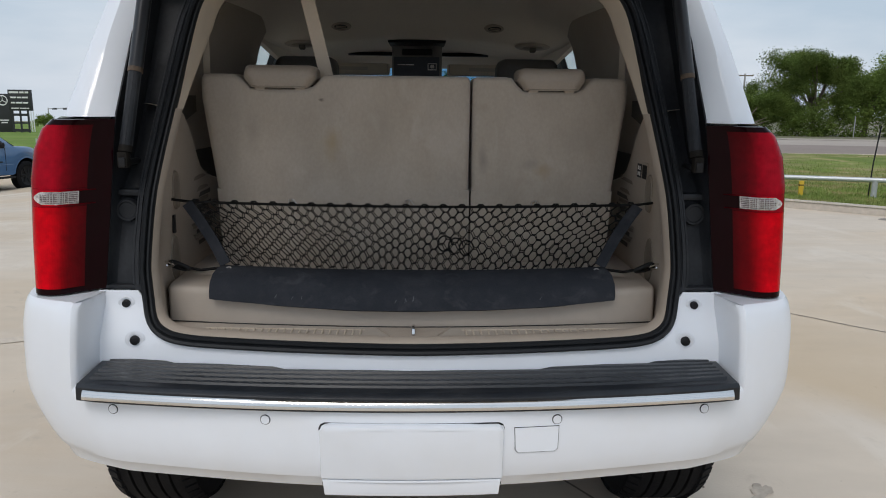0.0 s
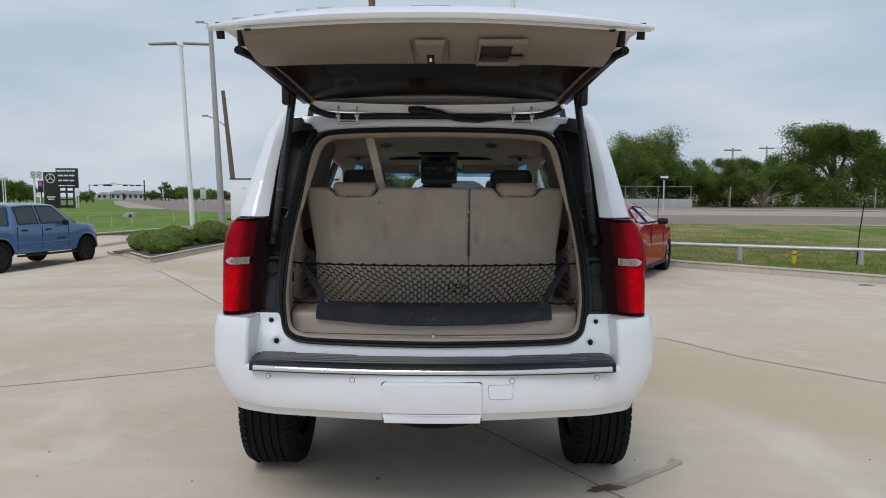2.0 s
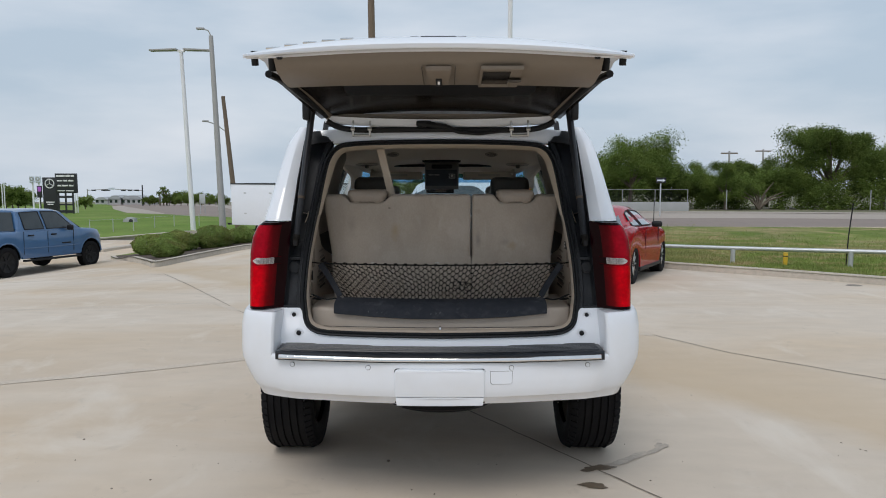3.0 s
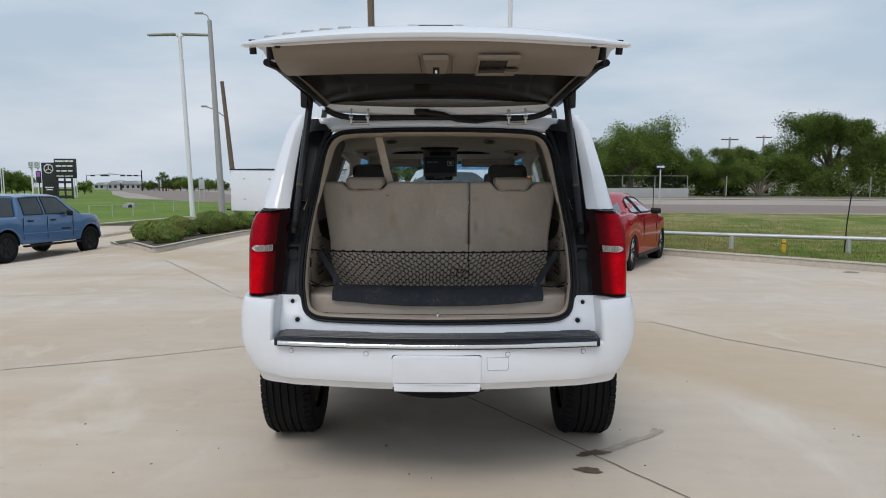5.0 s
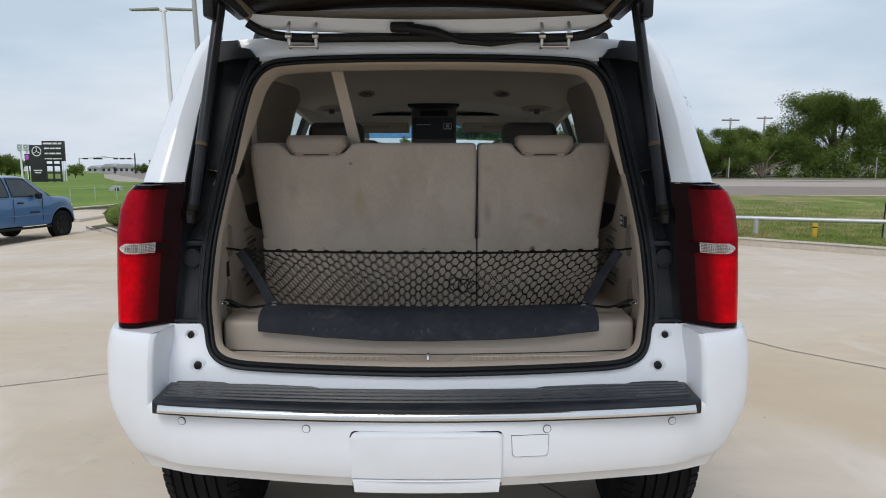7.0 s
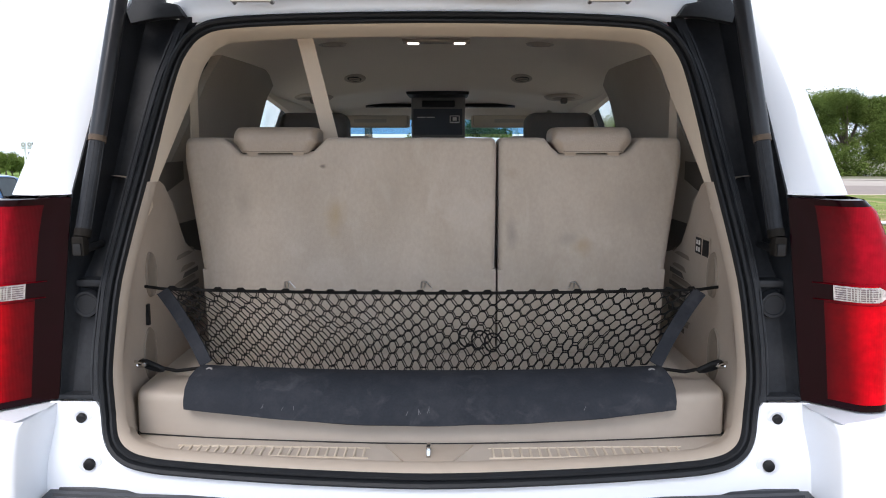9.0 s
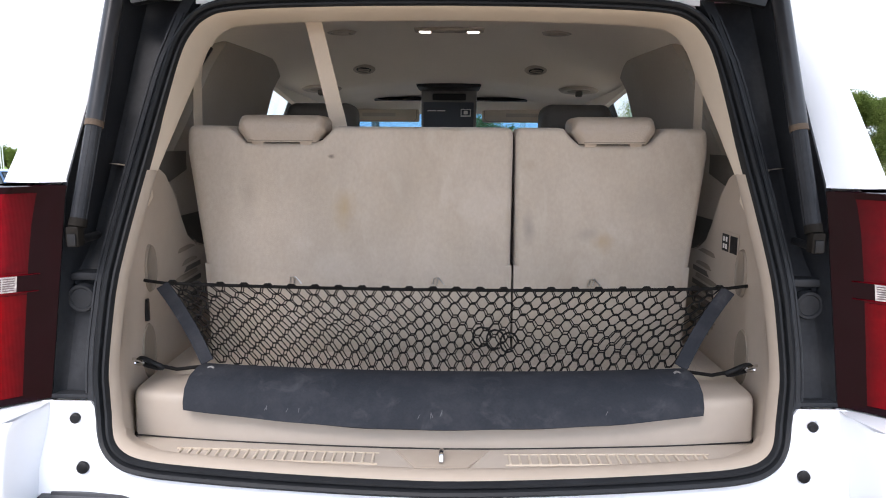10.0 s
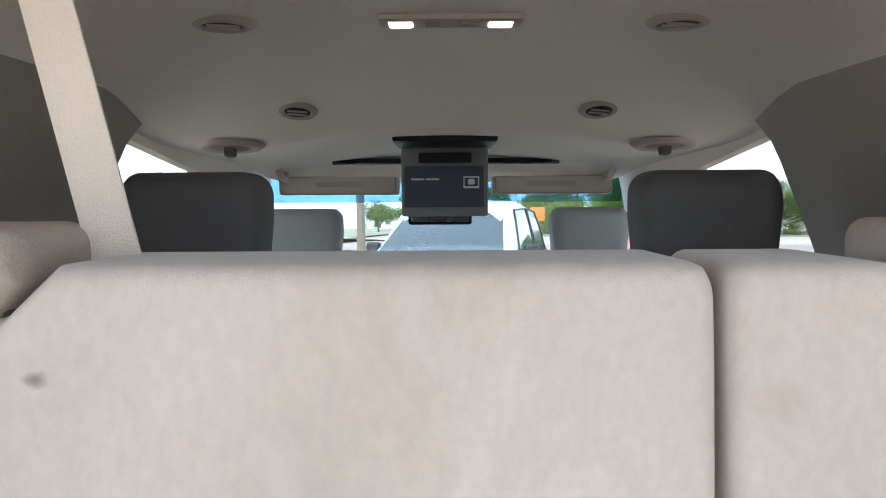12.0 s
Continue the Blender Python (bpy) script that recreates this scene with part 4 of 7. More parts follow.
for s in (-1, 1):
    for k in range(21):
        x = s * (0.135 + k * 0.0195)
        y = 0.010 * (k / 20)
        part("sill_rib", box(x - 0.0022, x + 0.0022, 0.060 + y, 0.104 + y, 0.858, 0.8655, 0.0010, 1), BEIGE_LIGHT, sill, flat=True)
    for y in (0.058, 0.106):
        part("rib_border", tube([(s * 0.125, y, 0.8615), (s * 0.33, y + 0.005, 0.863), (s * 0.535, y + 0.010, 0.863)], 0.0022, 5), BEIGE_LIGHT, sill)
part("striker", tube(curve([(0, 0.058, 0.845), (0, 0.056, 0.866), (0, 0.066, 0.878), (0, 0.088, 0.878), (0, 0.098, 0.855)], 5), 0.005, 8), CHROME, sill, "bright steel striker loop")
part("striker_base", prism([(-0.050, 0.040), (0.050, 0.040), (0.095, 0.120), (-0.095, 0.120)], lambda u, v, d: (u, v, 0.8585 + d), 0.006, 0.002), BEIGE, sill)

# raised cargo floor
front_edge = [(-0.660, 0.34), (-0.6595, 0.24), (-0.656, 0.206), (-0.645, 0.190), (-0.62, 0.182), (-0.40, 0.154), (0, 0.132), (0.40, 0.154), (0.62, 0.182), (0.645, 0.190), (0.656, 0.206), (0.6595, 0.24), (0.660, 0.34)]
edge = curve([(x, y, 0) for x, y in front_edge], 4)
rows = [[(p.x * k, p.y + d, z) for p in edge] for k, d, z in ((1.0, -0.002, 0.856), (1.0, 0.0, 0.90), (1.0, 0.002, 0.936), (0.999, 0.004, 0.946), (0.996, 0.009, 0.953), (0.991, 0.018, 0.956), (0.985, 0.028, 0.957))]
rows += [[(p.x * 0.985, 0.46, 0.957) for p in edge], [(p.x * 0.985, 0.60, 0.957) for p in edge]]
part("cargo_floor", loft(rows), FLOORPLASTIC, suv, "raised beige cargo floor with a rounded front edge")
part("floor_gap", tube([(p.x, p.y - 0.004, 0.863) for p in edge], 0.0016, 6), BLACKP, suv)
part("cargo_mat", loft([[(x, y, 0.9605) for x in np.linspace(-0.60, 0.60, 9)] for y in (0.29, 0.40, 0.5, 0.58)]), FLOORCARPET, suv)
part("passenger_floor", box(-0.85, 0.85, 0.60, 3.6, 0.60, 0.64), DARKTRIM, suv)


# cargo side panels
def panel_top(y):
    return line_at([(0.16, 1.425), (0.32, 1.424), (0.38, 1.405), (0.44, 1.360), (0.49, 1.300), (0.53, 1.250), (0.60, 1.215), (0.75, 1.18), (0.95, 1.12)], y)


def panel_x(y, z):
    return line_at([(0.15, 0.640), (0.22, 0.660), (0.34, 0.668), (0.5, 0.668), (0.62, 0.655), (0.8, 0.64)], y) + 0.012 * math.exp(-((z - 1.0) / 0.12) ** 2) + line_at([(1.25, 0), (1.42, 0.006)], z)


def side_panel():
    rows = []
    for y in np.linspace(0.120, 0.95, 27):
        t = panel_top(y)
        zs = list(np.linspace(0.86, t - 0.03, 12)) + [t - 0.01, t]
        pts = []
        for z in zs:
            yy = y + max(0.0, y_open(z) + 0.034 - 0.120) * (0.95 - y) / 0.83
            pts.append((panel_x(yy, z) + (0.015 if z == t else 0), yy, z))
        rows.append(pts + [(pts[-1][0] + 0.03, pts[-1][1], t + 0.004)])
    return loft(rows)


panels = both("cargo_side_panel", side_panel, BEIGE, suv, "beige moulded cargo side panel")
for s, pnl in zip((-1, 1), panels):
    for py, pz, pr in ((0.345, 1.192, 0.038), (0.338, 1.0, 0.046)):
        m = Matrix.Translation((s * (panel_x(py, pz) - 0.002), py, pz)) @ pose(0, 0, 0, 0, s * 90, 0) @ Matrix.Diagonal((1.35, 0.75, 1, 1))
        # Dark disc on the uncut panel, coloured for the shade inside the pocket.
        part("pocket_shade_disc", lathe([(pr * 1.08, 0.002), (pr * 1.0, -0.005), (pr * 0.93, -0.0035), (pr * 0.5, -0.0028), (0.0, -0.0025)], 24, m), DARKBEIGE, pnl)
    for k in range(6):
        z = 1.205 - k * 0.036
        y0 = 0.528 + 0.016 * (k % 2)
        part("vent_slat", loft([[(s * x, y, z + 0.010 + h), (s * (x - 0.006), y, z + 0.006 + h), (s * (x - 0.007), y, z - 0.004 + h), (s * x, y, z - 0.008 + h)] for x, y, h in ((0.678, y0 - 0.03, -0.004), (0.671, y0, -0.002), (0.667, 0.56, 0.001), (0.663, 0.62, 0.006))]), DARKBEIGE, pnl)
        part("vent_slot", loft([[(s * (x - 0.002), y, z - 0.011 + h), (s * (x - 0.002), y, z - 0.024 + h)] for x, y, h in ((0.670, y0 - 0.01, -0.003), (0.664, 0.57, 0.001), (0.657, 0.64, 0.006))]), DARKTRIM, pnl, flat=True)
    part("coat_hook", tube([(s * 0.672, 0.335, 1.385), (s * 0.655, 0.33, 1.385), (s * 0.652, 0.33, 1.355), (s * 0.662, 0.33, 1.338)], 0.006, 8), BEIGE_LIGHT, pnl)
    part("hook_slot", box(s * 0.664, s * 0.672, 0.31, 0.355, 1.392, 1.402), DARKTRIM, pnl, flat=True)
    if s < 0:
        part("panel_slot", box(-0.6655, -0.6725, 0.315, 0.327, 1.075, 1.125), BLACKP, pnl, flat=True)
    else:
        lab = part("printed_label", box(0.6650, 0.6665, 0.370, 0.472, 1.221, 1.275), BEIGE, suv, "small label with two dark pictogram squares", flat=True)
        part("dark_square", box(0.6640, 0.6652, 0.375, 0.416, 1.228, 1.268), BLACKP, lab, flat=True)
        part("dark_square", box(0.6640, 0.6652, 0.426, 0.467, 1.228, 1.268), BLACKP, lab, flat=True)
        for k in range(4):
            y, z = 0.434 + 0.016 * (k % 2), 1.234 + 0.017 * (k // 2)
            part("pale_square", box(0.6632, 0.6642, y, y + 0.009, z, z + 0.011), LABELWHITE, lab, flat=True)


# inner trim of the quarters
def lower_quarter():
    rows = [[(0.73 - 0.03 * (z > 1.3), y, z) for y in np.linspace(0.34, 1.52, 12)] for z in (1.10, 1.28, 1.40, line_at([(0, 1.45), (1, 1.45)], 0))]
    return loft(rows)


both("lower_quarter_trim", lower_quarter, DARKTRIM, suv)


def wall_x(z):
    return line_at([(1.30, 0.715), (1.46, 0.705), (1.70, 0.672), (1.76, 0.65)], z)


def quarter_panel():
    rows = []
    for z in np.linspace(1.28, 1.765, 12):
        a = line_at([(1.28, 0.43), (1.435, 0.60), (1.525, 0.70), (1.72, 0.887), (1.765, 0.93)], z)
        b = line_at([(1.28, 1.44), (1.46, 1.465), (1.58, 1.535), (1.66, 1.58), (1.70, 1.62), (1.765, 1.70)], z)
        rows.append([(wall_x(z) + 0.03, a - 0.012, z)] + [(wall_x(z) - 0.02 * math.sin(math.pi * k / 8), a + (b - a) * k / 8, z) for k in range(9)] + [(wall_x(z) + 0.04, b + 0.015, z)])
    return loft(rows)


both("quarter_pillar_trim", quarter_panel, TAUPE, suv, "grey-brown woven quarter pillar trim")


def quarter_seal():
    pts = []
    for z in np.linspace(1.30, 1.74, 10):
        y = line_at([(1.28, 0.43), (1.435, 0.60), (1.525, 0.70), (1.72, 0.887), (1.765, 0.93)], z)
        pts.append((wall_x(z) + 0.028, y - 0.018, z))
    return tube(pts, 0.007, 6)


both("window_seal", quarter_seal, BLACKP, suv)


def d_trim():
    rows = []
    for z in np.linspace(1.38, 1.74, 8):
        x = line_at([(1.38, 0.697), (1.43, 0.684), (1.56, 0.643), (1.69, 0.600), (1.74, 0.575)], z)
        y = y_open(z) + 0.100 * float(np.interp(z, (1.41, 1.64), (0.40, 1.0)))
        rows.append([(x - 0.012, y, z), (x, y + 0.03, z), (x + 0.045, y + 0.05, z), (x + 0.10, y + 0.06, z)])
    return loft(rows)


def front_upper_trim():
    rows = []
    for y in np.linspace(1.60, 3.06, 24):
        low = line_at([(1.60, 1.695), (2.20, 1.628), (2.42, 1.600), (2.54, 1.505), (3.06, 1.50)], y)
        rows.append([(line_at([(1.50, 0.735), (1.60, 0.720), (1.72, 0.690)], z) - 0.008 * math.sin(math.pi * (y - 1.6) / 1.46) + (0.02 if z == low else 0), y, z) for z in [low, low + 0.004] + list(np.linspace(low + 0.02, 1.765, 5))])
    return loft(rows)


both("front_upper_trim", front_upper_trim, HEADLINER, suv)
both("rear_pillar_trim", d_trim, BEIGE_LIGHT, suv)


def shoulder_belt():
    pts = [(0.635, 0.66, 1.745), (0.648, 0.648, 1.64), (0.648, 0.642, 1.50), (0.622, 0.636, 1.40)]
    return thicken(loft([[(x + 0.004, y - 0.019, z), (x - 0.004, y + 0.019, z)] for x, y, z in pts]), 0.0025)


both("window_seat_belt", shoulder_belt, WEBBING, suv, "beige seat belt webbing hanging beside the window")

# headliner
CEIL = [(0.46, 1.764), (0.54, 1.772), (0.62, 1.796), (0.80, 1.828), (1.05, 1.846), (1.26, 1.851), (1.50, 1.838), (1.68, 1.808), (1.80, 1.772), (1.86, 1.748), (1.92, 1.730), (2.0, 1.728), (2.4, 1.733), (2.72, 1.712), (2.80, 1.672), (2.92, 1.636), (3.02, 1.630)]


def ceil_z(x, y):
    c = line_at(CEIL, y)
    edge = line_at([(0.46, 1.735), (0.8, 1.752), (1.3, 1.742), (1.8, 1.695), (2.4, 1.68), (2.75, 1.668), (2.92, 1.650), (3.02, 1.648)], y)
    a = abs(x)
    bow = line_at([(0.46, 0.2), (0.7, 0.35), (1.15, 0.9), (1.5, 1.0)], y)
    c += 0.003 * bow
    if a < 0.50:
        return c - 0.020 * bow * (a / 0.36) ** 2
    k = min(1, (a - 0.50) / 0.20)
    drop = 0.0386 * bow
    return c - drop - (c - drop - edge) * k ** 1.3


bm = loft([[(x, y, ceil_z(x, y)) for x in np.linspace(-0.70, 0.70, 41)] for y in np.concatenate([np.linspace(0.50, 1.6, 24), np.linspace(1.62, 3.02, 30)])])
part("headliner", bm, HEADLINER, suv, "beige cloth headliner with a raised middle")


def on_ceiling(x, y):
    return Matrix.Translation((x, y, ceil_z(x, y))) @ pose(0, 0, 0, math.degrees(math.atan((ceil_z(x, y + 0.05) - ceil_z(x, y - 0.05)) / 0.1)))


for x, y, k in ((-0.357, 1.217, 1.0), (0.357, 1.217, 1.0), (-0.350, 1.770, 0.92), (0.350, 1.770, 0.92)):
    m = on_ceiling(x, y) @ Matrix.Scale(k, 4)
    v = part("air_vent", lathe([(0.032, -0.003), (0.035, -0.007), (0.041, -0.0075), (0.047, -0.005), (0.052, 0.001)], 28, m), BEIGE, suv, "round beige ceiling air vent")
    part("vent_core", lathe([(0.0, -0.0045), (0.030, -0.0045), (0.034, -0.003)], 24, m), BLACKP, v)
    for j in (-0.012, 0.006):
        part("vent_blade", box(-0.025, 0.025, j, j + 0.006, -0.008, -0.004, 0.001, 1, m=m @ pose(0, 0, 0, 0, 0, 12)), BEIGE, v)
m = on_ceiling(0, 1.262)
dome = part("dome_lamp", box(-0.118, 0.118, -0.030, 0.030, -0.012, 0.004, 0.008, m=m), BEIGE, suv, "long ceiling reading lamp with two lit lenses")
for x in (-0.081, 0.081):
    part("lit_lens", box(x - 0.020, x + 0.020, -0.016, 0.016, -0.015, -0.008, 0.004, m=m), DOME, dome, "glowing white lens")
for x in (-0.030, 0.030):
    part("lamp_button", box(x - 0.012, x + 0.012, -0.012, 0.012, -0.014, -0.010, 0.002, m=m), TAUPE, dome)
for s in (-1, 1):
    lean_x, lean_y = (ceil_z(0.58, 1.92) - ceil_z(0.52, 1.92)) / 0.06, (ceil_z(0.55, 1.95) - ceil_z(0.55, 1.89)) / 0.06
    m = Matrix.Translation((s * 0.55, 1.92, ceil_z(0.55, 1.92))) @ pose(0, 0, 0, math.degrees(math.atan(lean_y)), -s * math.degrees(math.atan(lean_x)), 0)
    cup = part("belt_cup", lathe([(0.088, 0.004), (0.078, -0.005), (0.064, -0.0065), (0.052, -0.003), (0.0, -0.0025)], 28, m @ Matrix.Diagonal((1, 0.8, 1, 1))), BEIGE, suv, "moulded belt guide cup in the headliner")
    # Darker disc paints the bowl's inner shade; the headliner stays uncut.
    part("cup_shade_disc", lathe([(0.050, -0.0045), (0.030, -0.006), (0.0, -0.006)], 24, m @ Matrix.Diagonal((1, 0.8, 1, 1))), DARKBEIGE, cup)
    part("belt_guide", box(-0.014, 0.014, -0.016, 0.016, -0.026, 0.0, 0.007, m=m), DARKTRIM, cup)
    part("grab_handle", tube([(s * 0.585, 2.62, 1.665), (s * 0.575, 2.625, 1.64), (s * 0.578, 2.72, 1.632), (s * 0.59, 2.76, 1.655)], 0.012, 8), BEIGE_LIGHT, suv)
    vz = part("sun_visor", box(s * 0.17, s * 0.62, 2.776, 2.806, 1.577, 1.646, 0.014), BEIGE_LIGHT, suv, "beige folded sun visor")
    part("visor_edge", tube([(s * 0.185, 2.775, 1.640), (s * 0.185, 2.775, 1.595), (s * 0.20, 2.775, 1.581), (s * 0.60, 2.775, 1.581), (s * 0.612, 2.775, 1.60)], 0.0026, 5), TAUPE, vz)
    part("visor_label", box(s * 0.30, s * 0.48, 2.772, 2.777, 1.606, 1.626, 0.001), FLOORPLASTIC, vz)
    slot = [[(s * x, y, ceil_z(0.20, 2.66) - 0.006 - d) for y, d in ((2.70, 0.000), (2.655, 0.002), (2.648, 0.020 - 0.012 * max(0, x - 0.36) / 0.045), (2.70, 0.022))] for x in np.linspace(0.13, 0.405, 10)]
    part("sunroof_slot", loft(slot, True, True), BLACKP, suv, "dark sunroof opening")
# inside mirror on its stalk
mir = part("inside_mirror", box(-0.140, 0.096, 2.765, 2.785, 1.466, 1.526, 0.012, 3), BLACKP, suv, "black-framed inside mirror")
part("mirror_glass", box(-0.129, 0.085, 2.761, 2.7655, 1.475, 1.519, 0.002, 2), MIRRORGLASS, mir)
part("mirror_stalk", tube([(-0.022, 2.785, 1.50), (-0.022, 2.86, 1.56), (-0.022, 3.01, 1.70)], 0.012, 8), BLACKP, mir)
# folding ceiling screen
part("screen_base", box(-0.150, 0.138, 2.05, 2.36, 1.715, 1.738, 0.008), BLACKP, suv)
scr = part("ceiling_screen", box(-0.138, 0.126, 2.285, 2.315, 1.507, 1.716, 0.008), SCREENGREY, suv, "grey fold-down screen hanging from the headliner")
part("screen_face", box(-0.128, 0.112, 2.276, 2.287, 1.535, 1.660, 0.002), SCREEN, scr)
part("screen_hinge", box(-0.085, 0.075, 2.26, 2.30, 1.668, 1.70, 0.006), BLACKP, scr)
for k in range(2):
    part("screen_caption_bar", box(-0.108 + 0.045 * k, -0.068 + 0.045 * k, 2.2735, 2.2765, 1.617, 1.622), LABELWHITE, scr, flat=True)
icon = part("screen_icon", box(0.050, 0.098, 2.2735, 2.2765, 1.592, 1.628, 0.001, 1), LABELWHITE, scr, flat=True)
part("icon_field", box(0.054, 0.094, 2.2715, 2.2745, 1.598, 1.624), SCREEN, icon, flat=True)
part("icon_dots", box(0.064, 0.084, 2.270, 2.2725, 1.603, 1.620, 0.004), LABELWHITE, icon)
# belt that comes down from the ceiling in front of the third row
belt = thicken(loft([[(-0.345 + 0.078 * k - 0.021, 0.628, 1.805 - 0.33 * k), (-0.345 + 0.078 * k + 0.021, 0.628, 1.805 - 0.33 * k)] for k in np.linspace(0, 1, 8)]), 0.0025)
part("ceiling_seat_belt", belt, WEBBING, suv, "beige seat belt running down from the ceiling")


# third-row seats
def over(d, r):
    """How far a rounded edge of radius r has fallen away at distance d from it."""
    k = min(1.0, max(0.0, 1 - d / r))
    return r * (1 - math.sqrt(max(0.0, 1 - k * k)))


def cushion(left, right, foot, top, front, depth, r, corner):
    """An upright padded block: its face rounds over at the sides and the top, its outline at the corners."""
    us = sorted({0.5 - 0.5 * math.cos(math.pi * k / 36) for k in range(37)})
    ws = [1 - (1 - k / 26) ** 1.8 for k in range(27)]
    rows = []
    for w in ws:
        row = []
        for u in us:
            z0 = foot + w * (top(left(1.4) + u * (right(1.4) - left(1.4))) - foot)
            xl, xr = left(z0), right(z0)
            x = xl + u * (xr - xl)
            edge = min(x - xl, xr - x)
            z = foot + w * (top(x) - over(edge, corner) - foot)
            y = front(z) + over(edge, r) + over(top(x) - over(edge, corner) - z, r)
            row.append((x, y, z))
        rows.append(row)
    b = loft(rows)
    rim = [e for e in b.edges if e.is_boundary]
    made = bmesh.ops.extrude_edge_only(b, edges=rim)["geom"]
    for v in made:
        if isinstance(v, bmesh.types.BMVert):
            v.co.y += max(0.01, front(v.co.z) + depth - v.co.y)
    return b


def seat_back(x0, x1, n0, n1, narrow0, narrow1):
    def top(x):
        return 1.5145 - 0.0405 * min(1.0, max(0.0, (x - n0 + 0.022) / 0.034)) * min(1.0, max(0.0, (n1 + 0.022 - x) / 0.034))
    return cushion(lambda z: x0 + narrow0 * max(0, 1.46 - z) / 0.30, lambda z: x1 - narrow1 * max(0, 1.46 - z) / 0.30, 1.12, top, lambda z: 0.484 + 0.10 * (z - 1.18), 0.135, 0.015, 0.016)


def headrest(x0, x1, z0, z1, y, r=0.035):
    return cushion(lambda z: x0 + 0.012 * max(0, (z1 - 0.05 - z) / 0.15), lambda z: x1 - 0.012 * max(0, (z1 - 0.05 - z) / 0.15), z0, lambda x: z1, lambda z: y, 0.10, r, 0.04)


for x0, x1, n0, n1, c0, c1, seams in ((-0.632, 0.1630, -0.505, -0.297, 0.046, 0.004, (-0.364, -0.015)), (0.1700, 0.634, 0.306, 0.505, 0.0, 0.042, (0.364,))):
    seat = part("third_row_seat", seat_back(x0, x1, n0, n1, c0, c1), CARPET, suv, "beige carpet-backed third-row seat back with stains")
    w0, w1 = x0 + c0 - (0.004 if c0 > 0.01 else 0.0022), x1 - c1 + 0.004
    part("lower_flap", prism([(w0 + (0.012 if c0 > 0.01 else 0), 0.945), (w1 - (0.012 if c1 > 0.01 else 0), 0.945), (w1, 1.180), (w0, 1.180)], lambda u, v, d: (u, 0.4785 + 0.02 * (v - 0.95) + d, v), 0.09, 0.004, 2), CARPET, seat, "carpeted lower seat flap")
    part("seat_cushion", box(x0 + 0.05, x1 - 0.03, 0.60, 1.05, 0.90, 1.05, 0.05, 3), LEATHER, seat)
    hr = part("headrest", cushion(lambda z: n0 - 0.002 + 0.5 * max(0, 1.515 - z), lambda z: n1 + 0.002 - 0.5 * max(0, 1.515 - z), 1.476, lambda x: 1.541, lambda z: 0.500 + 0.15 * abs(z - 1.505), 0.125, 0.024, 0.020), LEATHER, seat, "folded beige leather headrest")
    part("headrest_seam", tube([(n0 + 0.026, 0.5042, 1.4800), ((n0 + n1) / 2, 0.5042, 1.4790), (n1 - 0.026, 0.5042, 1.4800)], 0.0012, 5), DARKBEIGE, hr)
    # Dark strip added to fill the gap below the headrest.
    part("headrest_gap_strip", box(n0 + 0.012, n1 - 0.012, 0.53, 0.60, 1.455, 1.490, 0.004), DARKTRIM, hr)
    for x in (n0 + 0.045, n1 - 0.045):
        part("headrest_post", box(x - 0.015, x + 0.015, 0.517, 0.55, 1.462, 1.482, 0.004), BEIGE, hr)
    for x in seams:
        clip = part("tether_clip", tube([(x - 0.014, 0.476, 1.134), (x - 0.012, 0.469, 1.150), (x, 0.467, 1.152), (x + 0.014, 0.470, 1.134)], 0.0017, 6), STEEL, seat, "small steel tether anchor")
        part("tether_wire", tube([(x - 0.004, 0.474, 1.134), (x - 0.002, 0.466, 1.150)], 0.0015, 6), STEEL, clip)

# second-row and front seats
for s in (-1, 1):
    a, b = (0.318, 0.566)
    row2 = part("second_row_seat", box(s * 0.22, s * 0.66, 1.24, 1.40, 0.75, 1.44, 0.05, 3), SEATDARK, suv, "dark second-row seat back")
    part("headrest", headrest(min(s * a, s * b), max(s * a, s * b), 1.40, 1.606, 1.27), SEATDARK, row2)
    front_seat = part("front_seat", box(s * 0.24, s * 0.68, 2.40, 2.56, 0.70, 1.36, 0.05, 3), SEATGREY, suv, "grey front seat back")
    part("headrest", headrest(min(s * 0.348, s * 0.604), max(s * 0.348, s * 0.604), 1.33, 1.530, 2.44), SEATGREY, front_seat)

# liftgate, built shut and swung up about its hinges
HINGE_Y, HINGE_Z = 0.43, 1.882
SWING = Matrix.Translation((0, HINGE_Y, HINGE_Z)) @ Matrix.Rotation(radians(-77.4), 4, "X") @ Matrix.Translation((0, -HINGE_Y, -HINGE_Z))


def swung(bm):
    bmesh.ops.transform(bm, matrix=SWING, verts=bm.verts)
    return bm


def gate_hw(z):
    return line_at([(0.80, 0.745), (0.95, 0.765), (1.25, 0.735), (1.40, 0.705), (1.80, 0.635), (1.90, 0.615)], z)


def gate_y(z, x):
    return line_at([(0.80, -0.036), (0.84, -0.055), (1.0, -0.052), (1.2, 0.0), (1.30, 0.075), (1.85, 0.345), (1.90, 0.36)], z) + 0.075 * (abs(x) / 0.8) ** 2.4 - line_at([(0.80, 0.018), (0.84, 0.0)], z) * (abs(x) / 0.76) ** 3


zs = [0.800, 0.806, 0.84, 0.9, 1.0, 1.1, 1.2, 1.26, 1.30]
rows = [[(k * gate_hw(z), gate_y(z, k * gate_hw(z)), z + 0.095 * abs(k) ** 2.6 * (1.3 - z) / 0.5) for k in np.linspace(-1, 1, 25)] for z in zs]
rows = [[(x, y + 0.014, z + 0.003) for x, y, z in rows[0]]] + rows
gate = part("liftgate", swung(loft(rows)), WHITE, suv, "raised white liftgate with beige inner trim")
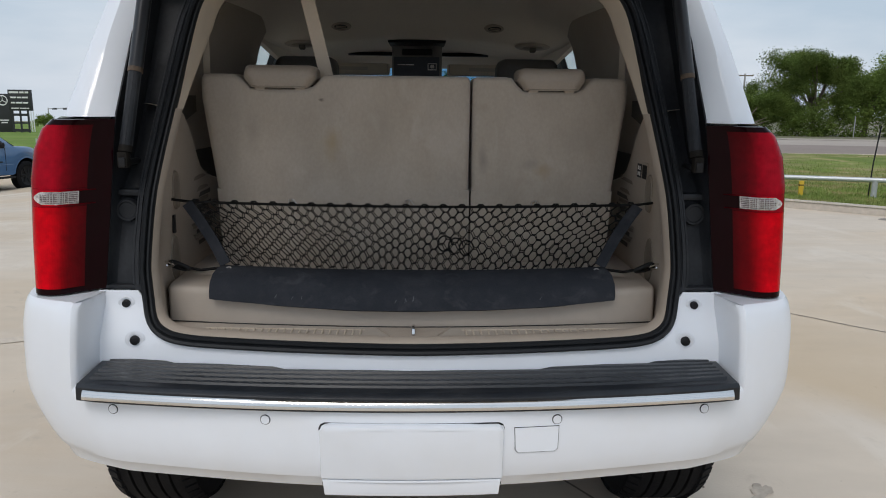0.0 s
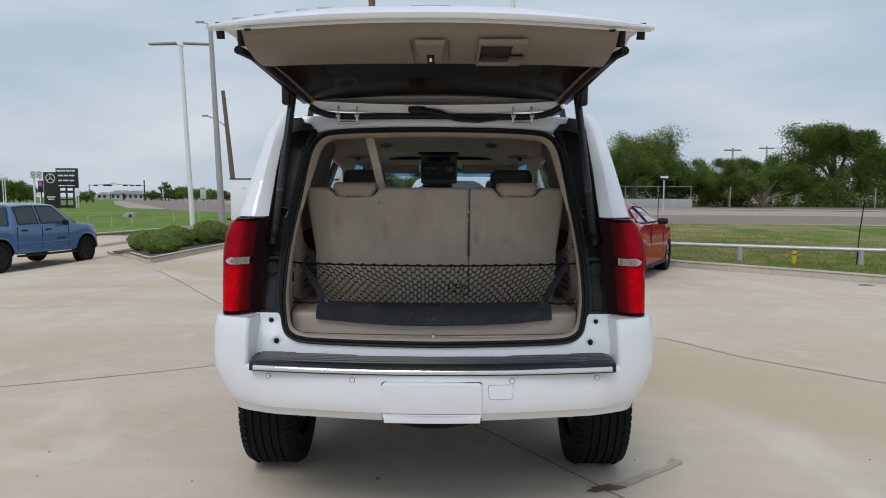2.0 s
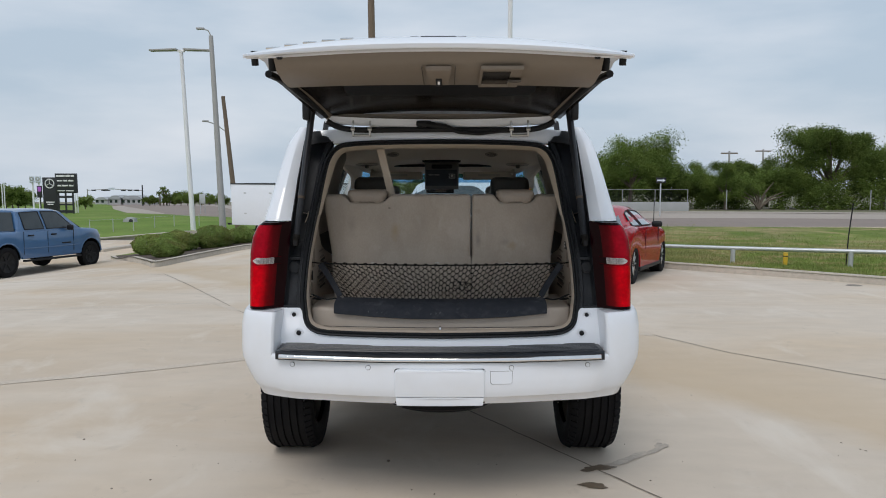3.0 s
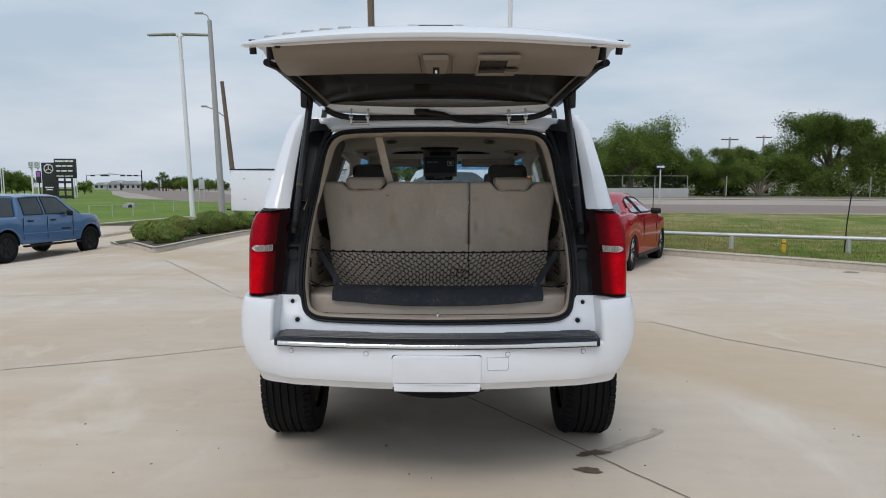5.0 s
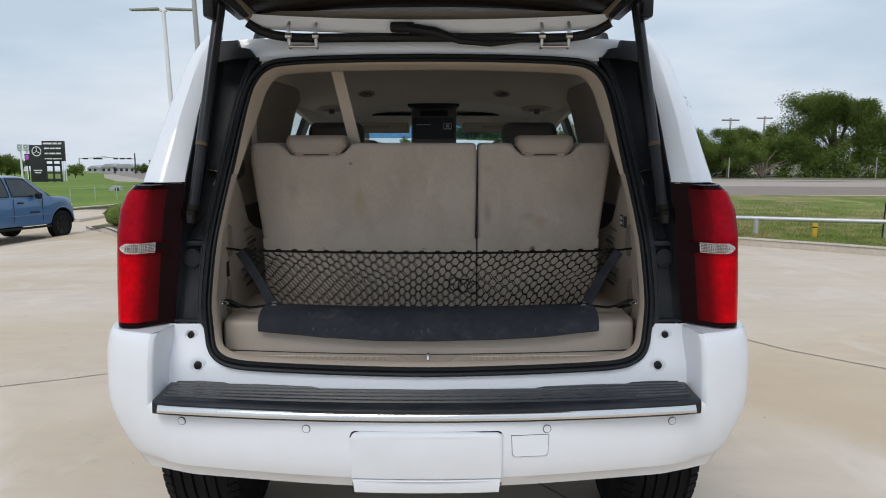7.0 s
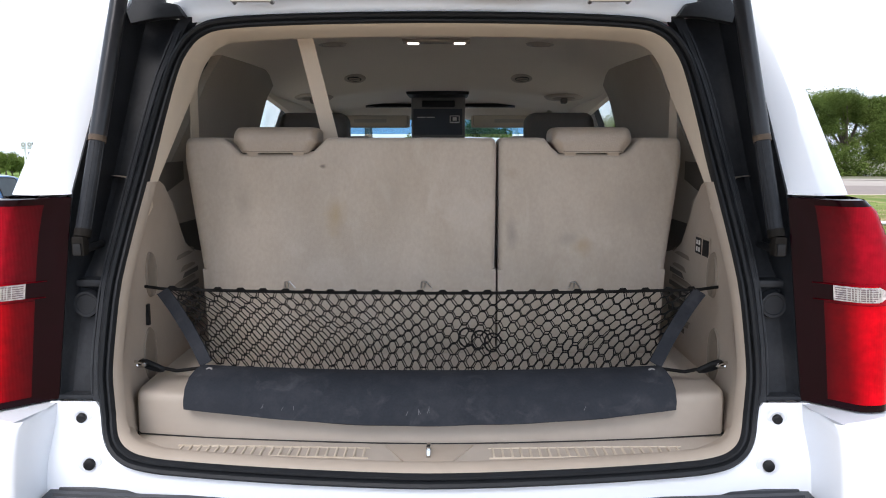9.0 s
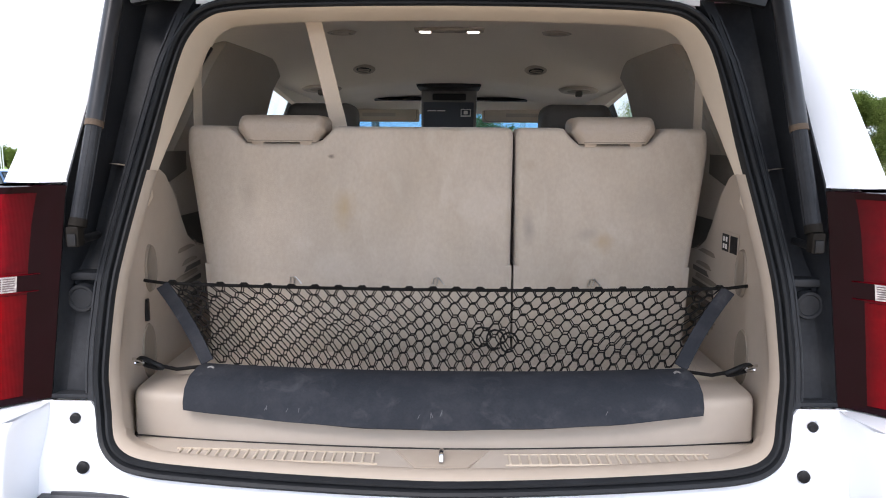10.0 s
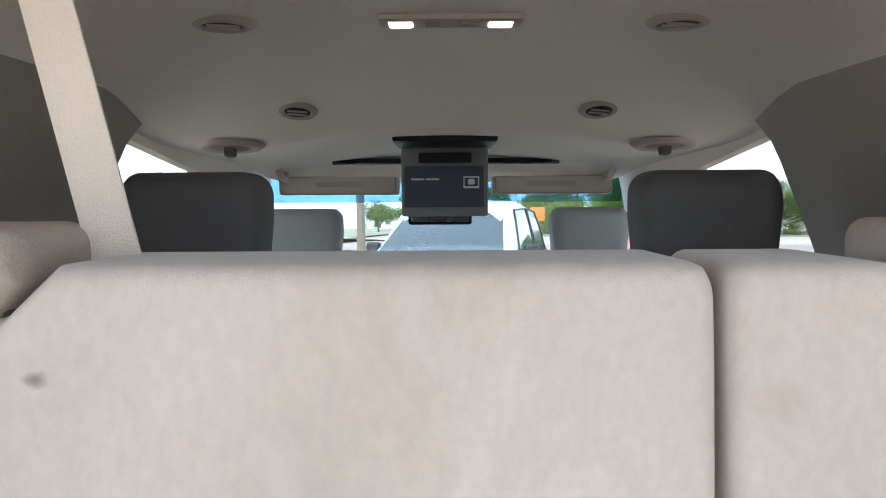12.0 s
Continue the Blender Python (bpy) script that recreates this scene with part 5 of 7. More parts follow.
bm = swung(loft([[(k * gate_hw(z), gate_y(z, k * gate_hw(z)), z) for k in np.linspace(-1, 1, 19)] for z in np.linspace(1.30, 1.86, 8)]))
part("rear_window", thicken(bm, 0.006), GATEGLASS, gate, "dark tinted rear window")
bm = swung(loft([[(k * gate_hw(z) * 0.99, gate_y(z, 0) + d, z) for k in np.linspace(-1, 1, 13)] for z, d in ((1.86, 0.0), (1.90, 0.0), (1.915, 0.03), (1.90, 0.06))]))
part("gate_spoiler", bm, WHITE, gate)


def inner_skin(z, k, deep, margin=0.055, follow=0.6):
    x = k * (gate_hw(z) - margin)
    return (x, gate_y(z, x * follow) + deep, z + 0.075 * abs(k) ** 2.6 * (1.3 - z) / 0.5 if z < 1.3 else z)


rows = [[inner_skin(z, k, d * (1 - 0.6 * k ** 4), 0.012, 1.0) for k in np.linspace(-1, 1, 25)] for z, d in ((0.803, 0.012), (0.808, 0.022), (0.830, 0.034), (0.868, 0.046), (0.874, 0.052))]
part("gate_flange", swung(loft(rows)), WHITE, gate)
rows = [[inner_skin(z, k * w, d) for k in np.linspace(-1, 1, 21)] for z, d, w in ((0.874, 0.048, 0.915), (0.880, 0.078, 0.905), (0.915, 0.118, 0.90), (1.08, 0.150, 0.925), (1.20, 0.150, 0.945), (1.222, 0.140, 0.94), (1.226, 0.05, 0.92))]
panel = part("gate_trim_panel", swung(loft(rows)), GATETRIM_SHADED, gate, "beige plastic inner gate panel with a latch")


def frame_ring(deep, inset):
    pts = []
    for z, k in ([(1.235, q) for q in np.linspace(-1, 1, 13)] + [(q, 1) for q in np.linspace(1.30, 1.80, 7)] + [(1.85, q) for q in np.linspace(1, -1, 13)] + [(q, -1) for q in np.linspace(1.80, 1.30, 7)]):
        hw = gate_hw(z) - 0.05
        cz = 1.545
        pts.append((k * (hw - inset), gate_y(z, 0) + 0.03 + deep, cz + (z - cz) * (1 - inset * 2.2)))
    return pts + [pts[0]]


part("window_frame_trim", swung(loft([frame_ring(0.0, -0.02), frame_ring(0.030, -0.012), frame_ring(0.034, 0.0), frame_ring(0.018, 0.018), frame_ring(-0.01, 0.022)])), GATETRIM_SHADED, gate)
# Black plate added to stand in for a dark reflection in the window.
part("window_reflection_plate", swung(prism([(-0.44, 1.29), (0.44, 1.29), (0.445, 1.52), (0.425, 1.565), (0.35, 1.585), (0.0, 1.592), (-0.35, 1.585), (-0.425, 1.565), (-0.445, 1.52)], lambda u, v, d: (u, gate_y(v, 0) + 0.012 + 0.075 * (abs(u) / 0.8) ** 2.4 + d, v), 0.006)), BLACKP, gate)
def gate_seam(x):
    return prism([(x - 0.0015, 0.86), (x + 0.0015, 0.86), (x + 0.0015, 1.20), (x - 0.0015, 1.20)], lambda u, v, d: (u, 0.063 + 0.295 * (v - 0.9) + d, v), 0.005)


lt = part("latch_bezel", swung(prism([(-0.049, 0.893), (0.049, 0.893), (0.036, 1.075), (-0.036, 1.075)], lambda u, v, d: (u, 0.054 + 0.40 * (v - 0.90) + d, v), 0.020, 0.005)), DARKBEIGE, panel, "pale latch surround")
part("latch", swung(prism([(-0.013, 0.985), (0.013, 0.985), (0.013, 1.085), (-0.013, 1.085)], lambda u, v, d: (u, 0.058 + 0.40 * (v - 0.90) + d, v), 0.020, 0.004)), BLACKP, lt)
part("latch_claw", swung(box(-0.005, 0.005, 0.118, 0.135, 1.01, 1.045, 0.003)), CHROME, lt)
pull = part("pull_handle_bezel", swung(prism([(0.163, 0.888), (0.326, 0.888), (0.326, 1.165), (0.163, 1.165)], lambda u, v, d: (u, 0.054 + 0.345 * (v - 0.90) + d, v), 0.016, 0.003)), GATETRIM_SHADED, panel)
# Raised block, not cut in: its dark colour stands for the recess shade.
part("pull_shade_block", swung(prism([(0.172, 0.915), (0.280, 0.915), (0.280, 1.120), (0.172, 1.120)], lambda u, v, d: (u, 0.062 + 0.345 * (v - 0.90) + d, v), 0.0105, 0.003)), GATEGLASS, pull, "dark raised block for the shaded handle recess")
part("pull_lip", swung(box(0.170, 0.282, 0.132, 0.152, 1.100, 1.122, 0.005)), GATETRIM_SHADED, pull)
part("close_button", swung(lathe([(0.0, 0.008), (0.020, 0.008), (0.026, 0.006), (0.028, -0.004)], 20, Matrix.Translation((0.303, 0.118, 1.02)) @ pose(0, 0, 0, -90))), DARKTRIM, pull)
for s in (-1, 1):
    part("panel_seam", swung(gate_seam(s * 0.064)), DARKTRIM, panel, flat=True)
    part("stop_buffer", swung(tube([(s * 0.715, 0.0, 0.955), (s * 0.715, 0.055, 0.955)], 0.014, 12)), BLACKP, gate, "black rubber buffer")
    part("stop_buffer", swung(tube([(s * 0.670, 0.02, 1.06), (s * 0.670, 0.085, 1.06)], 0.018, 12)), BLACKP, gate)
    part("flange_plug", swung(lathe([(0.0, 0.004), (0.010, 0.004), (0.012, -0.004)], 16, Matrix.Translation((s * 0.60, 0.022, 0.872)) @ pose(0, 0, 0, -90))), BLACKP, gate)
    part("gate_edge_seal", swung(tube([(s * 0.70, 0.10, 1.10), (s * 0.675, 0.15, 1.30), (s * 0.63, 0.26, 1.55), (s * 0.585, 0.37, 1.80)], 0.016, 8)), BLACKP, gate)
    part("strut_bracket", box(s * 0.655, s * 0.690, 0.235, 0.310, 1.895, 2.000, 0.010), BLACKP, gate, "black strut bracket on the gate")
    # gas strut on its ball joints
    lo, hi = Vector((s * 0.7065, 0.098, 1.286)), Vector((s * 0.6465, 0.300, 1.975))
    mid = lo.lerp(hi, 0.33)
    strut = part("gas_strut", tube([mid, hi], 0.0175, 16), STRUT, suv, "black gas strut with a worn rusty collar")
    sleeve = part("strut_sleeve", tube([lo.lerp(hi, 0.055), lo.lerp(hi, 0.325)], 0.0150, 18), GREYP, strut, "dusty ribbed sleeve")
    for k in range(9):
        q = k * math.tau / 9
        off = Vector((math.cos(q), math.sin(q), 0)) * 0.0146
        part("sleeve_rib", tube([lo.lerp(hi, 0.06) + off, lo.lerp(hi, 0.32) + off], 0.0014, 4), GREYP, sleeve)
    part("strut_collar", tube([lo.lerp(hi, 0.318), lo.lerp(hi, 0.334)], 0.0178, 16), RUST, strut, "worn rusty collar")
    part("sleeve_ring", tube([lo.lerp(hi, 0.040), lo.lerp(hi, 0.062)], 0.0165, 14), DIRTYP, strut)
    part("strut_end", box(lo.x - 0.0125, lo.x + 0.0125, lo.y - 0.010, lo.y + 0.016, lo.z - 0.010, lo.z + 0.030, 0.005), DIRTYP, strut, "dusty socket of the strut")
    part("socket_hole", box(lo.x - 0.008, lo.x + 0.008, lo.y - 0.0135, lo.y - 0.008, lo.z - 0.008, lo.z + 0.016, 0.002), BLACKP, strut)
    part("ball_joint", tube([(lo.x, lo.y + 0.01, lo.z), (lo.x + s * 0.004, lo.y + 0.10, lo.z)], 0.008, 10), BLACKP, strut)
    part("pillar_bracket", prism([(0.566, 1.790), (0.590, 1.820), (0.622, 1.826), (0.632, 1.850), (0.690, 1.846), (0.703, 1.800), (0.690, 1.772), (0.630, 1.785)], lambda u, v, d: (s * u, y_open(v) - 0.004 - d, v), 0.035, 0.008), BLACKP, suv, "black moulded bracket above the pillar channel")
    for x in (0.365, 0.452):
        part("hinge_loop", tube([(s * x, 0.385, 1.822), (s * x, 0.362, 1.827), (s * x, 0.352, 1.882), (s * (x - 0.004), 0.36, 1.904)], 0.0058, 8), STEEL, gate, "bright steel hinge arm")
        part("hinge_washer", tube([(s * x - 0.010, 0.352, 1.856), (s * x + 0.010, 0.352, 1.856)], 0.009, 8), STEEL, gate)
    part("hinge_bar", tube([(s * 0.362, 0.362, 1.824), (s * 0.455, 0.362, 1.824)], 0.0055, 8), STEEL, gate)
part("gate_hem", tube([(x, 0.388 - 0.03 * (abs(x) / 0.58) ** 8, 1.856 - 0.008 * (x / 0.6) ** 2 + 0.045 * (abs(x) / 0.58) ** 10) for x in np.linspace(-0.585, 0.585, 31)], 0.015, 8), BLACKP, gate, "black rubber hem under the gate")
bm = loft([[(x, y, z - 0.018 * (1 - (x / 0.58) ** 2)) for x in np.linspace(-0.575, 0.575, 25)] for y, z in ((0.390, 1.884), (0.376, 1.886), (0.362, 1.896), (0.350, 1.914), (0.340, 1.922))])
part("gate_hinge_flange", bm, WHITE, gate)
wiper = part("wiper_motor_cover", box(-0.125, -0.045, 0.335, 0.385, 1.868, 1.898, 0.010), BLACKP, gate)
part("wiper_arm", tube([(-0.07, 0.345, 1.880), (0.02, 0.350, 1.868), (0.10, 0.356, 1.842), (0.20, 0.372, 1.834), (0.34, 0.384, 1.850)], 0.013, 8, radii=[0.016, 0.015, 0.012, 0.010, 0.007]), BLACKP, wiper)
for k in range(5):
    bx0 = -0.665 + k * 0.072
    part("badge_block", swung(box(bx0, bx0 + 0.048, gate_y(0.96, bx0 + 0.024) - 0.007, gate_y(0.96, bx0 + 0.024) + 0.012, 0.935, 0.972, 0.003)), CHROME, gate)
plate = part("number_plate", swung(box(-0.155, 0.155, gate_y(1.08, 0) - 0.014, gate_y(1.08, 0) - 0.006, 1.02, 1.175, 0.004)), SIGNWHITE, gate, "white plate with plain bars")
for k in range(5):
    part("plate_bar", swung(box(-0.115 + 0.048 * k, -0.083 + 0.048 * k, gate_y(1.08, 0) - 0.017, gate_y(1.08, 0) - 0.013, 1.06, 1.13)), BLACKSIGN, plate)
part("gate_handle", swung(box(-0.070, 0.070, -0.055, -0.03, 0.955, 0.975, 0.005)), BLACKP, gate)


# wheels
def make_wheel(at, label):
    w = part("wheel", lathe([(0.0, 0.07), (0.07, 0.075), (0.09, 0.05), (0.24, 0.07), (0.262, 0.10), (0.268, 0.12), (0.268, -0.10)], 40, pose(*at, 0, 90 if at[0] > 0 else -90, 0)), STEEL, suv, label)
    prof = [(0.262, -0.125), (0.29, -0.138), (0.335, -0.143), (0.372, -0.137), (0.392, -0.122), (0.400, -0.105)]
    tyre_m = pose(*at, 0, 90, 0)
    b = lathe(prof, 48, tyre_m)
    b = lathe([(r, -h) for r, h in prof], 48, tyre_m, b)
    groove = []
    for k, c in enumerate((-0.105, -0.062, -0.022, 0.022, 0.062, 0.105)):
        groove.append((0.400 if abs(c) > 0.1 else 0.404, c))
    pts = []
    for (r0, c0), (r1, c1) in zip(groove, groove[1:]):
        pts += [(r0, c0 + 0.005), (r1, c1 - 0.005), (0.393, c1 - 0.003), (0.393, c1 + 0.003)]
    b = lathe(pts[:-2], 48, tyre_m, b)
    for j in range(60):
        a = j * math.tau / 60
        for c in (-0.116, 0.116):
            m = Matrix.Translation(at) @ Matrix.Rotation(a, 4, "X")
            m = m @ Matrix.Translation((c, 0, 0.3945)) @ Matrix.Rotation(-0.5 if c < 0 else 0.5, 4, "Y")
            box(-0.020, 0.020, -0.0155, 0.0155, -0.006, 0.006, bm=b, m=m)
    part("tyre", b, TYRE, w, "black road tyre with straight tread grooves", 30)
    return w


for sx, ay in ((-1, AXLES[0]), (1, AXLES[0]), (-1, AXLES[1]), (1, AXLES[1])):
    make_wheel((sx * 0.858, ay, 0.402), "alloy wheel on a black road tyre")
part("rear_axle", tube([(-0.8, 0.87, 0.40), (-0.2, 0.87, 0.40), (0, 0.87, 0.40), (0.2, 0.87, 0.40), (0.8, 0.87, 0.40)], 0.05, 10, radii=[0.05, 0.05, 0.13, 0.05, 0.05]), BLACKP, suv)
part("spare_tyre", lathe([(0.20, -0.11), (0.30, -0.12), (0.355, -0.09), (0.37, -0.04), (0.37, 0.04), (0.355, 0.09), (0.30, 0.12)], 36, pose(0, 0.50, 0.525), cap=True), TYRE, suv, "spare tyre slung under the tail")
part("exhaust", tube([(0.42, 1.6, 0.47), (0.42, 0.8, 0.47), (0.45, 0.45, 0.50)], 0.035, 10), STEEL, suv)
for s in (-1, 1):
    part("tow_loop", tube([(s * 0.43, 0.05, 0.56), (s * 0.43, 0.0, 0.535), (s * 0.49, 0.0, 0.535), (s * 0.49, 0.05, 0.56)], 0.008, 8), BLACKP, suv)

# ---- cargo net across the load space ----
net = thing("cargo_net", (0, 0.26, 0.968), "black elastic cargo net with a dark fabric flap", "net")


def net_top(x):
    return Vector((x, 0.300 + 0.012 * (1 - (x / 0.63) ** 2), 1.154 + 0.012 * (abs(x) / 0.63) ** 2))


def net_low(x):
    return Vector((x, 0.272 + 0.0 * x, 0.970 + 0.026 * (abs(x) / 0.5) ** 2))


rnd = random.Random(4)
COLS, ROWS_N = 29, 14


def net_knot(i, j, seed):
    """Middle of one twisted knot, drawn flat and wide towards the hooks."""
    v = j / (ROWS_N - 1)
    u = (i + (0.5 if j % 2 else 0.0)) / COLS * 2 - 1
    hw = 0.612 + (0.508 - 0.612) * v
    x = u * hw
    a, b = net_top(x), net_low(x * 0.51 / hw)
    p = a.lerp(b, v ** 0.94)
    p.x = x
    p.y += 0.02 * math.sin(math.pi * v)
    w = math.sin(math.pi * v)
    p.x += w * 0.0045 * math.sin(7.3 * u + 5.1 * v + seed)
    p.z += w * 0.0040 * math.sin(5.7 * u - 6.0 * v + 2 * seed)
    p += Vector((rnd.uniform(-1, 1), rnd.uniform(-1, 1), rnd.uniform(-1, 1))) * 0.0011 * min(1, 3 * w)
    return p


def weave(shift, back, thick, seed):
    """One layer of the pouch: six-sided meshes joined by short level knots."""
    knots = {(i, j): net_knot(i, j, seed) + Vector((shift, back * math.sin(math.pi * min(1, (j + 0.5) / ROWS_N)), 0.0)) for j in range(ROWS_N) for i in range(COLS + 1)}
    bm = bmesh.new()
    side = Vector((0.0052, 0, 0))
    for (i, j), p in knots.items():
        if abs(p.x) > 0.64:
            continue
        if j:
            tube([p - side, p + side], 0.00185 * thick, 5, bm, cap=False)
        if j + 1 < ROWS_N:
            for di, e in (((-1, -1), (0, 1)) if j % 2 == 0 else ((0, -1), (1, 1))):
                q = knots.get((i + di, j + 1))
                if q and abs(q.x) < 0.64:
                    a, b = p + side * e, q - side * e
                    slack = (a + b) / 2 + Vector((rnd.uniform(-1, 1), rnd.uniform(-1, 1), rnd.uniform(-1, 1))) * 0.0008
                    tube([a, slack, b], 0.0014 * thick, 5, bm, cap=False)
    return bm


part("netting", weave(0.0, 0.0, 1.05, 0.4), CORD, net, "black elastic mesh of knotted cords")
part("back_netting", weave(0.0045, 0.016, 0.85, 0.75), CORD, net)
cord = [Vector((-0.688, 0.312, 1.172))] + [net_top(x) for x in np.linspace(-0.62, 0.62, 30)] + [Vector((0.688, 0.312, 1.172))]
part("top_cord", tube(cord, 0.0038, 7), CORD, net)
for k in range(24):
    x = -0.60 + k * 0.0522
    c0 = net_top(x)
    part("cord_loop", tube([c0 + Vector((-0.010, -0.004, 0)), c0 + Vector((-0.004, -0.005, 0.007)), c0 + Vector((0.006, -0.005, 0.007)), c0 + Vector((0.012, -0.003, 0))], 0.0026, 5), CORD, net)
for s in (-1, 1):
    band = [Vector((s * 0.622, 0.300, 1.162)), Vector((s * 0.590, 0.294, 1.118)), Vector((s * 0.552, 0.282, 1.060)), Vector((s * 0.514, 0.258, 1.000))]
    part("side_band", thicken(loft([[p + Vector((-0.013, 0, s * 0.008)), p + Vector((0.013, -0.002, -s * 0.008))] for p in curve(band, 5)]), 0.004), NETCLOTH, net, "dark woven edge band")
    part("hook_cord", tube([(s * 0.515, 0.256, 0.992), (s * 0.58, 0.25, 0.985), (s * 0.63, 0.255, 0.993)], 0.004, 6), CORD, net)
    hk = part("snap_hook", tube(curve([(s * 0.612, 0.252, 0.988), (s * 0.625, 0.246, 0.998), (s * 0.652, 0.25, 1.008), (s * 0.666, 0.258, 1.002), (s * 0.655, 0.262, 0.992), (s * 0.63, 0.258, 0.986)], 4, True), 0.0058, 8), BLACKP, net, "black snap hook")
    part("hook_ring", tube(curve([(s * 0.650, 0.246, 1.0), (s * 0.668, 0.240, 1.010), (s * 0.682, 0.25, 1.004), (s * 0.668, 0.256, 0.994)], 4, True), 0.0036, 6), CHROME, hk, "chrome anchor ring")
# fabric flap draped over the front edge of the floor
rows = []
for k, (yy, zz, hw, sag) in enumerate(((0.268, 0.992, 0.520, 0.0), (0.250, 1.000, 0.522, 0.0), (0.222, 0.998, 0.528, 0.002), (0.190, 0.990, 0.532, 0.006), (0.164, 0.972, 0.534, 0.010), (0.152, 0.948, 0.534, 0.018), (0.148, 0.932, 0.532, 0.022))):
    row = []
    for x in np.linspace(-1, 1, 49):
        wav = 0.0012 * math.sin(x * 7 + k) + 0.0008 * math.sin(x * 19 + 1.7 * k)
        row.append((x * hw, yy - 0.044 * (1 - x * x) * (k / 6) + wav * (k / 6 + 0.2), zz - (0.010 + sag * 0.4) * (1 - abs(x) ** 2.0)))
    rows.append(row)
flap = part("fabric_flap", thicken(loft(rows), 0.006), NETCLOTH, net, "dark fabric flap with pale scuff marks")
for s in (-1, 1):
    g_m = Matrix.Translation((s * 0.498, 0.230, 0.990)) @ pose(0, 0, 0, 62)
    gr = part("grommet", lathe([(0.003, 0.006), (0.005, 0.010), (0.008, 0.010), (0.0095, 0.004)], 20, g_m), SCREENGREY, flap, "dull grey eyelet")
    part("eyelet_hole", lathe([(0.0, 0.0085), (0.0048, 0.0095)], 16, g_m), BLACKP, gr)
for x, n in ((-0.36, 2), (-0.31, 2), (-0.04, 5), (0.33, 1)):
    for k in range(n):
        xx = x + k * 0.011
        i = min(range(49), key=lambda q: abs(rows[4][q][0] - xx))
        a, b = Vector(rows[4][i]), Vector(rows[5][i])
        part("scuff", tube([a.lerp(b, 0.70 - 0.08 * k) + Vector((0, -0.0038, 0)), a.lerp(b, 0.95 - 0.05 * k) + Vector((0.004 * (k % 3 - 1), -0.0038, 0))], 0.0007, 5), SCUFF, flap)
# loose knot of cord hanging in the net
bm = bmesh.new()
for k in range(3):
    c = Vector((0.085 + 0.03 * k, 0.285, 1.055 - 0.006 * k))
    tube(curve([c + Vector((0.02 * math.cos(a), -0.004 * math.sin(2 * a), 0.022 * math.sin(a))) for a in np.linspace(0, 5.2, 7)], 4), 0.0022, 6, bm)
part("tangled_cord", bm, CORD, net)


# ---- the ground: a concrete lot that falls away into the distance ----
def ease(v, a, b):
    t = min(1.0, max(0.0, (v - a) / (b - a)))
    return t * t * (3 - 2 * t)


def ground_z(x, y):
    d = max(0.0, y - 2)
    return -(0.022 + 0.006 * ease(-x, 0, 12)) * d * d / (d + 3) - 0.2 * ease(y, 3, 14) - 0.47 * ease(-x, 4, 12) * ease(y, 4, 18) \
        - 0.009 * ease(-x, 12, 40) * max(0.0, y - 45) - 0.21 * ease(-x, 9, 11.5) * ease(y, 8, 15) * (1 - ease(y, 21, 26))


def sheet(outline, lift, name, material, cuts=3, label="", kind="structure", category=""):
    """A piece of ground with this outline, laid on the fall of the land."""
    bm = bmesh.new()
    bm.faces.new([bm.verts.new((x, y, 0)) for x, y in outline])
    bmesh.ops.triangulate(bm, faces=bm.faces[:])
    for _ in range(cuts):
        bmesh.ops.subdivide_edges(bm, edges=[e for e in bm.edges if e.calc_length() > 1.0], cuts=1, use_grid_fill=True)
        bmesh.ops.triangulate(bm, faces=bm.faces[:])
    for v in bm.verts:
        v.co.z = ground_z(v.co.x, v.co.y) + lift
    for f in bm.faces:
        if f.normal.z < 0:
            f.normal_flip()
    return tagged(part(name, bm, material, None, sharp=180), label, category, kind=kind)


def strip(line, width, lift, name, material, parent=None, label="", drop=0.0):
    """A flat band along a line on the ground."""
    rows = []
    for i, p in enumerate(line):
        a, b = Vector(line[max(i - 1, 0)]), Vector(line[min(i + 1, len(line) - 1)])
        n = Vector((-(b - a).y, (b - a).x)).normalized() * width / 2
        z = ground_z(*p) + lift
        top = [(p[0] + n.x, p[1] + n.y, z), (p[0] - n.x, p[1] - n.y, z)]
        if drop:
            top = [(p[0] + n.x * 1.1, p[1] + n.y * 1.1, z - drop)] + top + [(p[0] - n.x * 1.1, p[1] - n.y * 1.1, z - drop)]
        rows.append(top)
    return part(name, loft(rows), material, parent, label)


far = []
for r in [0.1, 4, 9, 15, 22, 32, 45, 65, 95, 150, 260, 500, 1000, 2000, 4000]:
    far.append([(r * math.cos(a), r * math.sin(a), ground_z(r * math.cos(a), r * math.sin(a)) - (0.4 if r < 23 else 0.10)) for a in np.linspace(0, math.tau, 97)])
tagged(part("ground", loft(far), DIRT, sharp=180), "dry grassy land reaching the horizon", "ground", kind="structure")

lot = [[(x, y, ground_z(x, y)) for x in np.linspace(-70, 40, 56)] for y in np.concatenate([np.linspace(-60, 0, 13), np.linspace(1, 30, 30)])]
lot_ob = tagged(part("pavement", loft(lot), CONCRETE, sharp=180), "pale tan concrete car lot with joints and stains", "pavement", kind="structure")


def dense(line, step=0.5):
    out = []
    for a, b in zip(line, line[1:]):
        n = max(1, int(math.dist(a, b) / step))
        out += [(a[0] + (b[0] - a[0]) * k / n, a[1] + (b[1] - a[1]) * k / n) for k in range(n)]
    return out + [line[-1]]


def wobble(line, amount, seed):
    r = random.Random(seed)
    return [(x + r.uniform(-amount, amount), y + r.uniform(-amount, amount)) for x, y in line]


